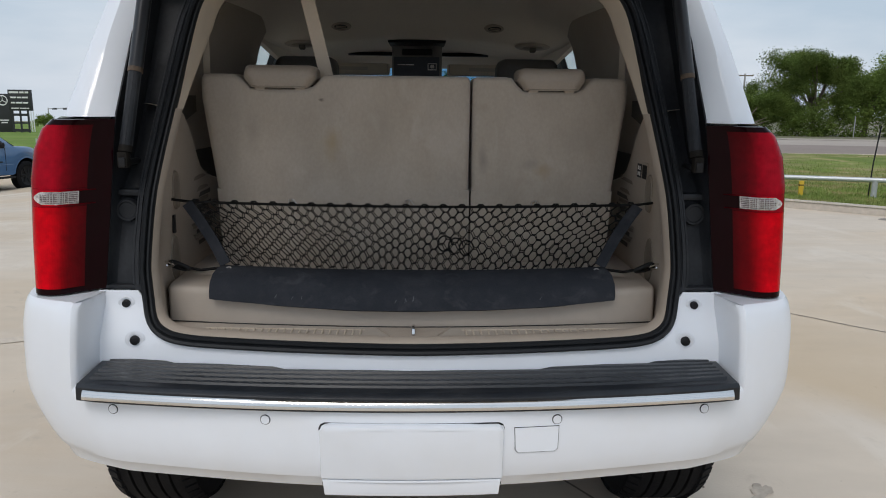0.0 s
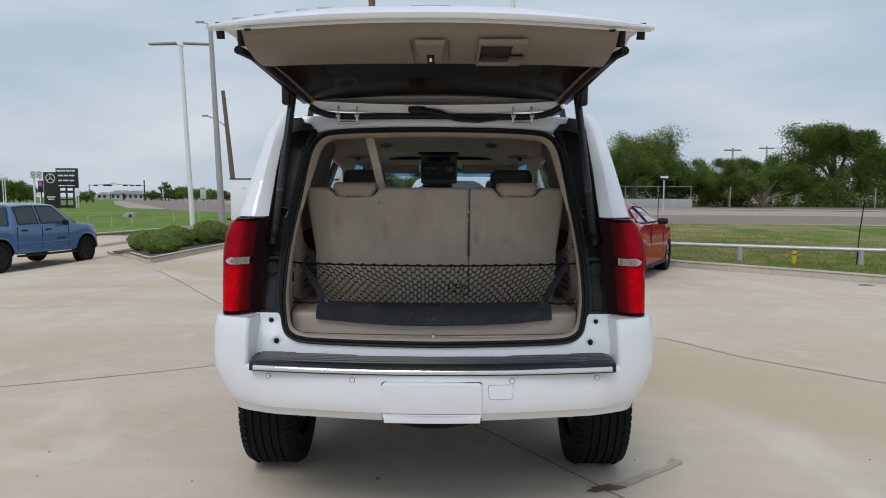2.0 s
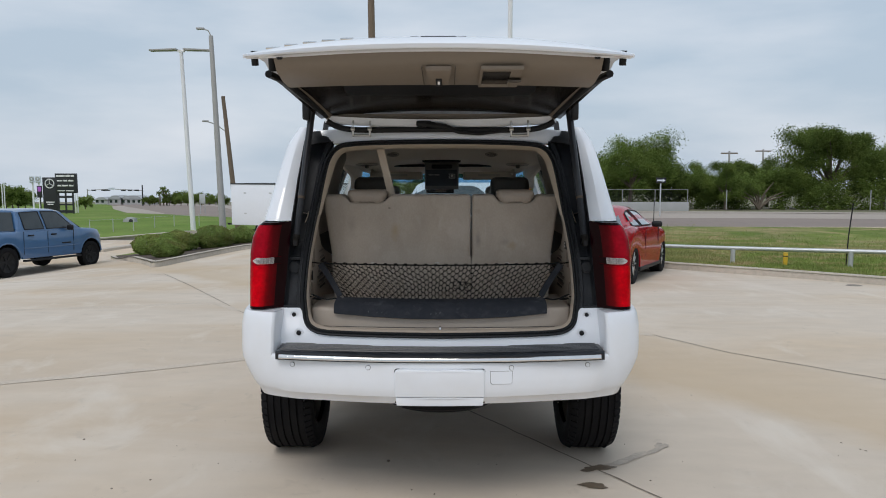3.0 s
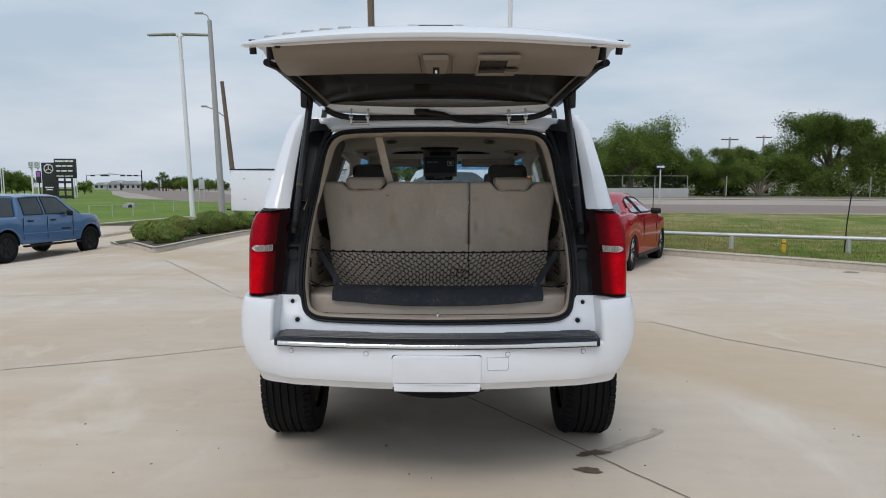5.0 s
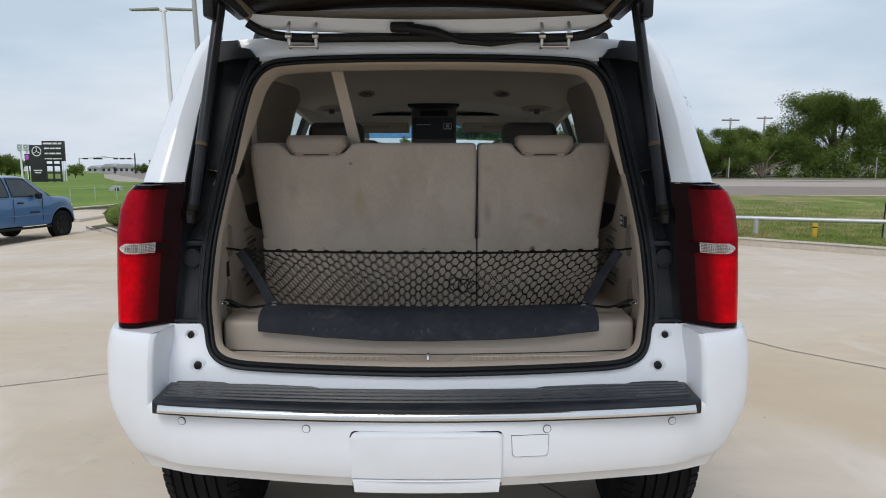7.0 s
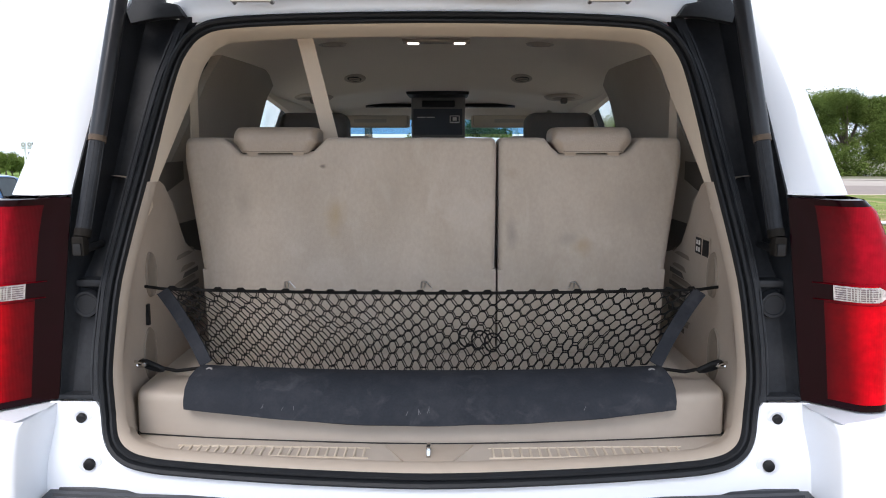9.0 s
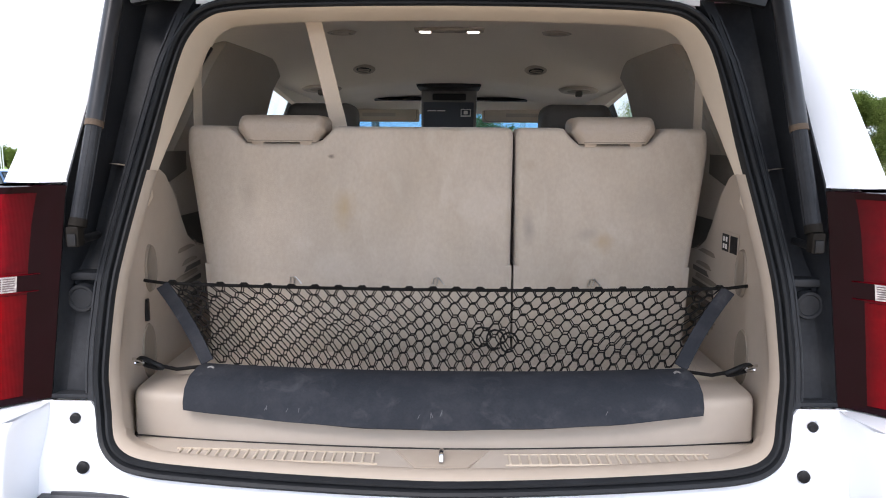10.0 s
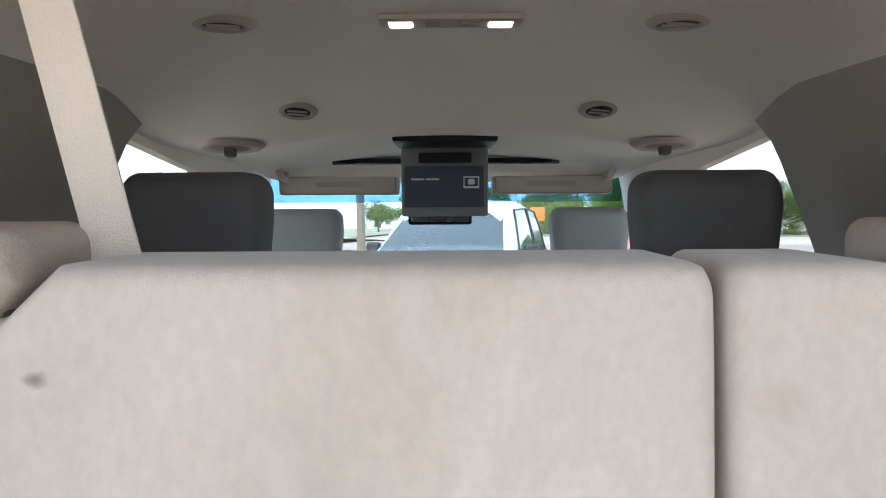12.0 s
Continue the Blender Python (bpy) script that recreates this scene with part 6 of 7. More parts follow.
JOINTS = [[(-0.9, 3.05), (0.27, 1.34), (0.62, 0.82), (1.22, -0.08), (3.0, -2.75), (5.0, -5.7)], [(-5.62, 11.1), (-2.57, 5.58), (-0.9, 3.05)],
          [(2.16, 3.97), (2.62, 3.17), (3.53, 2.24), (7.2, -1.5), (12, -6.3)], [(-7.5, 4.96), (-5.56, 5.58), (-3.97, 6.03), (-3.14, 6.35), (-2.57, 5.58), (2.16, 3.97)],
          [(-6.07, 0.94), (-3.46, 2.12), (-2.63, 2.46), (-1.72, 2.91), (-1.11, 3.19)], [(-15, 9.0), (-8, 10.2), (-5.62, 11.1)]]
for k, j in enumerate(JOINTS):
    w = 0.011 if k < 3 else 0.11
    strip(wobble(dense(j, 0.12), 0.006, k), w, 0.003, "control_joint", SEAMMAT if k < 3 else OLDJOINT, lot_ob, "dark cracked joint" if k < 3 else "")


def blot(cx, cy, rx, ry, turn, material, seed, lift=0.0035, n=40, rough=0.3):
    r = random.Random(seed)
    ph = [r.uniform(0, 6.28) for _ in range(4)]
    bm = bmesh.new()
    vs = []
    for k in range(n):
        a = k * math.tau / n
        q = 1 + rough * (0.5 * math.sin(2 * a + ph[0]) + 0.35 * math.sin(3 * a + ph[1]) + 0.25 * math.sin(5 * a + ph[2]) + 0.2 * math.sin(9 * a + ph[3]))
        u, v = rx * q * math.cos(a), ry * q * math.sin(a)
        x, y = cx + u * math.cos(turn) - v * math.sin(turn), cy + u * math.sin(turn) + v * math.cos(turn)
        vs.append(bm.verts.new((x, y, ground_z(x, y) + lift)))
    bm.faces.new(vs)
    return part("stain", bm, material, lot_ob, flat=True)


blot(0.87, 0.462, 0.080, 0.042, 0.25, STAIN, 3, 0.0045, rough=0.45)
blot(0.80, 0.232, 0.075, 0.034, -0.1, STAIN, 5, 0.0045)
blot(1.00, 0.540, 0.10, 0.036, 0.6, DAMP, 8, 0.0037, rough=0.5)
blot(1.17, 0.665, 0.17, 0.030, 0.68, DAMP, 9, 0.0041, rough=0.6)
blot(1.32, 0.805, 0.055, 0.030, 0.9, DAMP, 19, 0.0039, rough=0.5)
for x, y, r in ((-0.299, 0.564, 0.012), (-2.2, 0.9, 0.008), (-1.55, 0.3, 0.007), (1.15, 1.9, 0.009), (1.22, 1.93, 0.006), (3.1, 1.3, 0.010), (-0.9, -0.7, 0.008), (-3.4, 1.6, 0.010)):
    part("pebble", lathe([(r, 0.0), (r * 0.8, r * 0.5), (0.0, r * 0.7)], 7, Matrix.Translation((x, y, ground_z(x, y)))), STAIN, lot_ob, flat=True)

r = random.Random(21)
bm = bmesh.new()
for _ in range(60):
    x, y, q = r.gauss(-0.2, 1.6), r.gauss(-0.2, 1.3), r.uniform(0.0015, 0.0055)
    a = r.uniform(0, 6.28)
    box(-q, q, -q * 0.7, q * 0.7, 0, q * 0.6, bm=bm, m=Matrix.Translation((x, y, ground_z(x, y) + 0.0005)) @ Matrix.Rotation(a, 4, "Z"))
tagged(part("grit", bm, STAIN, flat=True), "scattered dark grit and leaf bits on the concrete", "grit", kind="stuff")

# raised verge with its kerb, between the lot and the road
KERBLINE = curve([(x, y, 0) for x, y in ((40, -38), (20, -9.5), (12, 1.7), (7.23, 8.65), (6.18, 10.1), (4.55, 12.0), (3.4, 13.4), (1.5, 15.6), (-1.5, 18.0), (-4.4, 19.2), (-5.9, 18.6), (-6.45, 16.4), (-6.60, 14.6), (-6.64, 13.75), (-6.80, 13.45), (-7.15, 14.1), (-8.7, 17.0), (-10.2, 19.7), (-11.7, 22.0))], 8)
kerb = [(p.x, p.y) for p in KERBLINE]
rows = []
for i, p in enumerate(kerb):
    a, b = Vector(kerb[max(i - 1, 0)]), Vector(kerb[min(i + 1, len(kerb) - 1)])
    n = Vector(((b - a).y, -(b - a).x)).normalized()
    z = ground_z(*p)
    rows.append([(p[0] + n.x * d, p[1] + n.y * d, z + h) for d, h in ((0.0, -0.05), (0.012, 0.11), (0.035, 0.135), (0.14, 0.138), (0.16, 0.128), (0.165, -0.05))])
tagged(part("kerb", loft(rows), KERB), "worn grey concrete kerb", "kerb", kind="structure")
NEAR_ROAD = [(70, 12), (32, 23.5), (18.5, 27.3), (9.4, 28.3), (0, 33), (-10, 47), (-20.4, 64.9), (-25.6, 70.7), (-32.5, 83.2), (-37.5, 94.2), (-64.2, 151.5), (-120.6, 268.7), (-260, 560), (-700, 1500)]
FAR_ROAD = [(80, 40), (45, 48), (24, 53.5), (12, 55), (3, 62), (-5, 80), (-18, 110), (-32, 150), (-55, 220), (-75, 280), (-112, 385), (-210, 590), (-560, 1500)]
sheet(kerb + [(-10.5, 24.5), (-3, 26), (2, 31), (9.4, 28.1), (18.5, 27.1), (32, 23.3), (60, 13.9)], 0.115, "verge", GRASS, 5, "green mown verge with dry patches", category="grass")
sheet([(-40, 22.5), (-15.8, 29.5), (-15.1, 32.2), (-14.1, 36.5), (-11.5, 39), (-8.5, 43), (-20.4, 64.9), (-25.6, 70.7), (-32.5, 83.2), (-34.4, 86.1), (-44.4, 98.7), (-69.6, 150.1), (-123.0, 267.0), (-255, 545), (-400, 560), (-200, 200), (-60, 40)], 0.06, "lawn", LAWN, 4, "green roadside lawn", category="grass")
sheet([(-123.0, 267.0), (-69.6, 150.1), (-44.4, 98.7), (-34.4, 86.1), (-37.5, 94.2), (-64.2, 151.5), (-120.6, 268.7)], 0.075, "sidewalk_apron", ROADCONC, 4, "pale concrete apron beside the road", category="pavement")
road = [[(a.x + (b.x - a.x) * k / 6, a.y + (b.y - a.y) * k / 6, ground_z(a.x + (b.x - a.x) * k / 6, a.y + (b.y - a.y) * k / 6) - 0.02) for k in range(7)]
        for a, b in zip(curve([(x, y, 0) for x, y in NEAR_ROAD], 6), curve([(x, y, 0) for x, y in FAR_ROAD], 6))]
tagged(part("road", loft(road), ASPHALT, sharp=180), "wide grey-brown asphalt road", "road", kind="structure")
for k, w in ((0.60, 7.0), (0.93, 2.0)):
    mid = [(a.x + (b.x - a.x) * k, a.y + (b.y - a.y) * k) for a, b in zip(curve([(x, y, 0) for x, y in NEAR_ROAD], 6), curve([(x, y, 0) for x, y in FAR_ROAD], 6))]
    tagged(strip(mid, w, 0.03, "road_median", ROADCONC), "pale concrete road strip", "road", kind="structure")
for d_line in ([(-45, 15.5), (-30, 19.2), (-20, 22.0), (-13.0, 24.1), (-12.4, 26), (-11.5, 31)], [(-45, 21.5), (-30, 25.5), (-16.2, 29.2), (-15.4, 32.2), (-14.4, 36.5), (-12, 38.6)]):
    tagged(strip(dense(d_line, 1.0), 0.35, 0.10, "driveway_kerb", KERB, drop=0.25), "pale concrete driveway kerb", "kerb", kind="structure")


def scatter(count, inside, seed, tall, name, material, label, lift):
    """Grass blades: one object for what nobody could count."""
    r, verts, faces = random.Random(seed), [], []
    while len(faces) < count:
        x, y = inside(r)
        z = ground_z(x, y) + lift
        h, a, s = tall * r.uniform(0.5, 1.3), r.uniform(0, 6.28), r.uniform(0.006, 0.014)
        lx, ly = r.uniform(-0.5, 0.5) * h, r.uniform(-0.5, 0.5) * h
        n = len(verts)
        verts += [(x - s * math.cos(a), y - s * math.sin(a), z), (x + s * math.cos(a), y + s * math.sin(a), z), (x + lx, y + ly, z + h)]
        faces.append((n, n + 1, n + 2))
    me = bpy.data.meshes.new(name)
    me.from_pydata(verts, [], faces)
    me.materials.append(material)
    return tagged(new(name, me), label, "grass", kind="stuff")


def on_verge(r):
    x = r.uniform(3.4, 20)
    edge_y = 12.0 - (x - 4.55) * 1.27
    return x, edge_y + 0.25 + abs(r.gauss(0, 7.5))


scatter(110000, on_verge, 2, 0.055, "grass_tufts", BLADE, "short uneven grass blades on the verge", 0.11)


# ---- rail, markers, kerbside details ----
fence = thing("guard_rail", (6.04, 11.89, ground_z(6.04, 11.89) + 0.11), "galvanised pipe rail on short posts", "railing")
RAIL = [(4.25, 12.98), (6.04, 11.89), (7.94, 10.86), (9.84, 9.83), (11.8, 8.8), (15.6, 6.7), (20, 4.3)]
RAIL_H = 0.432
part("rail", tube([(x, y, ground_z(x, y) + RAIL_H) for x, y in dense(RAIL, 0.6)], 0.043, 10), GALV, fence)
for x, y in RAIL[1:]:
    z = ground_z(x, y)
    part("post", tube([(x, y, z + 0.05), (x, y, z + RAIL_H - 0.02)], 0.048, 12), GALV, fence)
x, y = 6.85, 11.26
mk = thing("marker_post", (x, y, ground_z(x, y) + 0.11), "short yellow utility marker post", "post")
part("post_body", box(x - 0.042, x + 0.042, y - 0.02, y + 0.02, ground_z(x, y) + 0.1, ground_z(x, y) + 0.385, 0.01), YELLOW, mk)
part("post_band", box(x - 0.043, x + 0.043, y - 0.022, y + 0.032, ground_z(x, y) + 0.30, ground_z(x, y) + 0.32, 0.004), BLACKP, mk)
for x, y, lean, tall in ((7.92, 10.98, 0.036, 1.27), (6.9, 20.9, 0.0, 1.25)):
    z = ground_z(x, y) + 0.1
    st = thing("thin_stake", (x, y, z), "thin dark flexible stake in the grass", "stake")
    part("rod", tube([(x, y, z), (x + lean * 0.6, y, z + tall * 0.5), (x + lean * 2.2, y, z + tall)], 0.013, 6), BLACKP, st)
blk = thing("drain_grate", (6.75, 8.55, ground_z(6.75, 8.55)), "small dark drain grate at the kerb", "drain")
part("grate", lathe([(0.0, 0.006), (0.11, 0.006), (0.13, 0.0)], 20, Matrix.Translation((6.75, 8.55, ground_z(6.75, 8.55)))), STAIN, blk)


# ---- trees and shrubs ----
def leaf_cloud(clumps, count, size, seed, flat=0.6):
    """Leaves round the clump centres, as small bent cards with gaps between."""
    r, verts, faces = random.Random(seed), [], []
    for _ in range(count):
        c, rad = clumps[r.randrange(len(clumps))]
        d = Vector((r.gauss(0, 1), r.gauss(0, 1), r.gauss(0, 1))).normalized() * rad * (r.random() ** 0.55) * r.uniform(0.75, 1.25)
        p = Vector(c) + Vector((d.x, d.y, d.z * flat))
        u = Vector((r.gauss(0, 1), r.gauss(0, 1), r.gauss(0, 0.7))).normalized()
        v = u.cross(Vector((r.gauss(0, 1), r.gauss(0, 1), r.gauss(0, 1)))).normalized()
        s = size * r.uniform(0.5, 1.3)
        n = len(verts)
        verts += [p - u * s, p + v * s * 0.45, p + u * s, p - v * s * 0.45]
        faces.append((n, n + 1, n + 2, n + 3))
    return verts, faces


def mesh_from(name, verts, faces, material):
    me = bpy.data.meshes.new(name)
    me.from_pydata([tuple(v) for v in verts], [], faces)
    me.materials.append(material)
    return me


def make_tree(name, height, spread, seed, leaves, size, trunk_r=0.16, low=0.25):
    r = random.Random(seed)
    bm = bmesh.new()
    fork = height * low
    tube([(0, 0, -0.2), (0.05, 0.02, fork * 0.5), (0.1, 0, fork)], trunk_r, 8, bm, radii=[trunk_r * 1.3, trunk_r, trunk_r * 0.85])
    clumps = []
    for k in range(9):
        a = k * 2.399 + r.uniform(-0.3, 0.3)
        reach = spread * r.uniform(0.35, 1.0)
        top = height * r.uniform(0.55, 0.98) * (1 - 0.25 * (reach / spread) ** 2)
        end = Vector((math.cos(a) * reach, math.sin(a) * reach, top * 0.92))
        mid = Vector((math.cos(a) * reach * 0.45, math.sin(a) * reach * 0.45, fork + (top - fork) * 0.55))
        tube([(0.1, 0, fork), mid, end], trunk_r, 6, bm, radii=[trunk_r * 0.7, trunk_r * 0.4, trunk_r * 0.12])
        for q in range(5):
            t = r.uniform(0.35, 1.05)
            c = mid.lerp(end, t) + Vector((r.uniform(-1, 1), r.uniform(-1, 1), r.uniform(-0.6, 0.5))) * spread * 0.28
            clumps.append((c, spread * r.uniform(0.22, 0.42)))
        clumps.append((Vector((math.cos(a) * spread * r.uniform(0.5, 1), math.sin(a) * spread * r.uniform(0.5, 1), height * r.uniform(0.18, 0.45))), spread * r.uniform(0.2, 0.33)))
    v, f = leaf_cloud(clumps, leaves, size, seed + 1, 0.75)
    return mesh_of(bm, "trunk", BARK), mesh_from("crown", v, f, LEAF)


TREES = [make_tree("t", 6.5, 3.3, 11, 66000, 0.070), make_tree("t", 5.0, 2.8, 23, 54000, 0.066), make_tree("t", 7.2, 3.0, 37, 66000, 0.070, low=0.2),
         make_tree("t", 6.2, 3.2, 51, 9000, 0.17, low=0.15), make_tree("t", 5.2, 3.2, 63, 8000, 0.17, low=0.12)]


def tree(kind, x, y, scale, turn, label, group=""):
    z = ground_z(x, y)
    t = thing("tree", (x, y, z), label, "tree", group)
    for nm, me in zip(("trunk", "crown"), TREES[kind]):
        ob = new(nm, me)
        ob.parent = t
    t.rotation_euler = (0, 0, turn)
    t.scale = (scale, scale, scale)
    return t


WOODS = "trees along the far side of the road"
for k, x, y, sc, tn in ((0, 17.3, 66, 1.20, 0.3), (1, 22.6, 68, 1.0, 1.4), (1, 25.6, 64, 0.86, 2.6), (2, 29.0, 70, 0.80, 0.9), (1, 32.0, 67, 1.0, 4.0), (2, 36.2, 66, 1.32, 2.0), (0, 41.0, 66, 1.25, 5.1),
                        (1, 45.5, 62, 1.25, 0.2), (2, 50, 60, 1.15, 3.3), (0, 56, 58, 1.2, 1.2), (1, 34.5, 76, 1.1, 5.5), (1, 28, 78, 1.0, 2.2), (0, 63, 54, 1.1, 0.5), (1, 19.5, 74, 1.15, 3.0), (2, 70, 49, 1.2, 2.2), (0, 80, 45, 1.2, 4.2)):
    tree(k, x, y, sc, tn, "broad green roadside tree with an open ragged crown", WOODS)
for k, x, y, sc, tn in ((4, 11.5, 76, 1.1, 0.3), (3, 5, 88, 1.1, 2.0), (4, -3, 108, 1.0, 2.8), (3, -12, 140, 1.1, 1.0), (4, 3, 72, 1.1, 4.4), (3, -75.44, 150, 0.55, 0.0), (4, -122.59, 300, 0.9, 1.3), (3, -124.22, 310, 0.75, 2.6), (4, -114.19, 300, 1.0, 3.9), (3, -114.17, 305, 1.1, 5.2), (4, -109.52, 300, 1.05, 6.5), (3, -110.24, 310, 1.15, 7.8), (4, -103.69, 300, 1.0, 9.1), (3, -104.22, 310, 1.05, 10.4), (4, -97.86, 300, 0.95, 11.7), (3, -96.63, 305, 0.9, 13.0), (4, -91.57, 300, 0.9, 14.3), (3, -90.55, 150, 1.0, 15.6), (4, -92.28, 155, 1.0, 16.9), (3, -93.69, 160, 0.75, 18.2), (4, -91.97, 150, 0.95, 19.5)):
    tree(k, x, y, sc, tn, "distant green tree beside the road", "distant trees")
for x, top_z in [(-118.15, -5.34), (-116.64, -3.49), (-115.35, -4.64)]:
    z = ground_z(x, 300)
    pt = thing("palm_tree", (x, 300, z), "distant palm tree with a small round crown", "tree", "distant palms")
    part("trunk", tube([(x, 300, z - 0.3), (x + 0.1, 300, (z + top_z) / 2), (x, 300, top_z - 0.6)], 0.3, 7), BARK, pt)
    bm = bmesh.new()
    for k in range(16):
        a, up = k * 2.4, 0.9 - 0.11 * k
        d = Vector((math.cos(a), math.sin(a), up)).normalized() * 1.7
        e = Vector((x, 300, top_z - 0.8))
        tube([e, e + d * 0.6 + Vector((0, 0, 0.15)), e + d + Vector((0, 0, -0.35))], 0.14, 4, bm, radii=[0.08, 0.22, 0.05])
    part("fronds", bm, LEAF, pt)
r = random.Random(9)
v, f = [], []
for k in range(60):
    x = 10 + k * 1.15
    cl = [((x + r.uniform(-1, 1), 70 - 0.25 * (x - 13) + r.uniform(-1, 1), ground_z(x, 67) + r.uniform(0.1, 3.0)), r.uniform(0.7, 1.6)) for _ in range(5)]
    a, b = leaf_cloud(cl, 1500, 0.13, 100 + k, 0.8)
    f += [tuple(i + len(v) for i in q) for q in b]
    v += a
tagged(new("thicket", mesh_from("thicket", v, f, LEAF)), "dense green undergrowth below the trees", "bushes", kind="stuff")
bare = thing("fallen_tree", (28.2, 63, ground_z(28.2, 63)), "bare grey-brown leaning dead tree", "tree")
bm = bmesh.new()
for k in range(9):
    a, b = r.uniform(-1.2, 1.2), r.uniform(1.2, 2.6)
    z = ground_z(28.2, 63)
    tube([(28.2, 63, z), (28.2 + a * 0.8, 62.8, z + b * 0.6), (28.2 + a * 2.2, 62.6, z + b)], 0.1, 5, bm, radii=[0.14, 0.08, 0.02])
part("bare_branches", bm, BARK, bare)

bed_rim = [p for i, p in enumerate(kerb) if p[0] < -4.4 and i > len(kerb) // 2]
sheet(bed_rim + [(-9.0, 22.6), (-6.0, 22.5)], 0.128, "planting_bed", MULCH, 3, "dark mulched planting bed", category="ground")
for x, y, w, h, seed, lab in ((-7.28, 15.65, 0.43, 0.47, 1, "small rounded clipped shrub"), (-8.85, 18.6, 0.60, 0.62, 2, "rounded dark green clipped shrub"), (-7.95, 18.3, 0.58, 0.66, 3, "large rounded clipped shrub"),
                              (-7.10, 19.0, 0.60, 0.70, 4, "rounded clipped shrub with reddish tips"), (-6.55, 20.2, 0.45, 0.56, 5, "small dark green clipped shrub")):
    z = ground_z(x, y) + 0.1
    sh = thing("shrub", (x, y, z), lab, "shrub", "clipped shrubs in the planting bed")
    rr = random.Random(seed)
    bm = bmesh.new()
    for k in range(8):
        a = rr.uniform(0, 6.28)
        tube([(x, y, z - 0.05), (x + math.cos(a) * w * 0.3, y + math.sin(a) * w * 0.3, z + h * 0.4), (x + math.cos(a) * w * 0.65, y + math.sin(a) * w * 0.65, z + h * 0.75)], 0.02, 5, bm)
    part("stems", bm, BARK, sh)
    verts, f = [], []
    for k in range(11000):
        d = Vector((rr.gauss(0, 1), rr.gauss(0, 1), rr.gauss(0, 1))).normalized()
        lump = 1 + 0.07 * math.sin(5 * d.x + seed) * math.sin(4 * d.y + 2 * seed) + 0.05 * math.sin(9 * d.z + 7 * d.x)
        q = (rr.random() ** 0.12) * lump * rr.uniform(0.94, 1.03)
        p = Vector((x + d.x * w * q, y + d.y * w * q, z + h * 0.47 + d.z * h * 0.53 * q))
        u = Vector((rr.gauss(0, 1), rr.gauss(0, 1), rr.gauss(0, 1))).normalized()
        e = u.cross(d + Vector((rr.gauss(0, 0.5), rr.gauss(0, 0.5), rr.gauss(0, 0.5)))).normalized()
        sz, n = 0.027 * rr.uniform(0.6, 1.4), len(verts)
        verts += [p - u * sz, p + e * sz * 0.5, p + u * sz, p - e * sz * 0.5]
        f.append((n, n + 1, n + 2, n + 3))
    v = verts
    ob = new("foliage", mesh_from("foliage", v, f, LEAFDARK))
    ob.parent, ob.matrix_parent_inverse = sh, PLACE[sh.name].inverted()


# ---- poles and signs ----
def pole(name, x, y, h, r0, r1, material, label, lean=(0, 0)):
    z = ground_z(x, y)
    p = thing(name, (x, y, z), label, "pole")
    part("shaft", tube([(x + lean[0] * h * k, y + lean[1] * h * k, z - 0.2 + h * k) for k in np.linspace(0, 1, 6)], r0, 12, radii=[r0 + (r1 - r0) * k for k in np.linspace(0, 1, 6)]), material, p)
    return p, Vector((x + lean[0] * h, y + lean[1] * h, z - 0.2 + h))


p, top = pole("lot_light_pole", -14.45, 38.5, 10.25, 0.15, 0.10, WHITEPOLE, "white double-headed lot light pole", (-0.034, 0))
for s in (-1, 1):
    part("lamp_head", prism([(0.2, 0.14), (1.75, 0.09), (1.75, -0.09), (0.2, -0.14)], lambda u, v, d: (top.x + s * u, top.y + v * 2.2, top.z + 0.08 - 0.03 * u + d), 0.09, 0.02), GREYPOLE, p, "flat lamp head")
part("lamp_bracket", box(top.x - 0.2, top.x + 0.2, top.y - 0.06, top.y + 0.06, top.z - 0.02, top.z + 0.12, 0.02), WHITEPOLE, p)
p, top = pole("street_lamp", -11.55, 34.6, 10.3, 0.18, 0.11, GREYPOLE, "grey tapered street lamp with a short arm", (-0.033, 0))
part("arm", tube([top, top + Vector((-0.12, 0, 0.25)), top + Vector((-0.40, 0, 0.36))], 0.03, 8), GREYPOLE, p)
part("lamp_head", box(top.x - 0.72, top.x - 0.32, top.y - 0.1, top.y + 0.1, top.z + 0.30, top.z + 0.40, 0.03), GREYPOLE, p)
p, top = pole("utility_pole", -12.3, 40.0, 8.0, 0.17, 0.11, WOODPOLE, "leaning weathered wooden utility pole with a lamp arm", (-0.085, 0))
part("arm", tube([top + Vector((0.22, 0, -2.1)), top + Vector((-0.5, 0, -1.6)), top + Vector((-0.95, 0, -1.45))], 0.035, 8), GREYPOLE, p)
part("lamp_head", box(top.x - 1.25, top.x - 0.9, top.y - 0.08, top.y + 0.08, top.z - 1.48, top.z - 1.38, 0.02), GREYPOLE, p)
p, top = pole("utility_pole", -2.62, 24, 14.5, 0.14, 0.11, WOODPOLE, "tall brown wooden pole", (-0.01, 0))
p, top = pole("lot_light_pole", 2.35, 24, 9.75, 0.10, 0.08, WHITEPOLE, "white single-headed lot light pole")
part("lamp_head", box(top.x - 0.85, top.x - 0.1, top.y - 0.12, top.y + 0.12, top.z - 0.02, top.z + 0.07, 0.03), GREYPOLE, p)
for x, y, h in ((36.4, 92, 6.9), (45.0, 102, 7.7)):
    p, top = pole("utility_pole", x, y, h, 0.16, 0.12, GREYPOLE, "far utility pole with a crossarm above the trees")
    part("crossarm", box(top.x - 1.1, top.x + 1.1, top.y - 0.07, top.y + 0.07, top.z - 0.35, top.z - 0.18, 0.02), WOODPOLE, p)
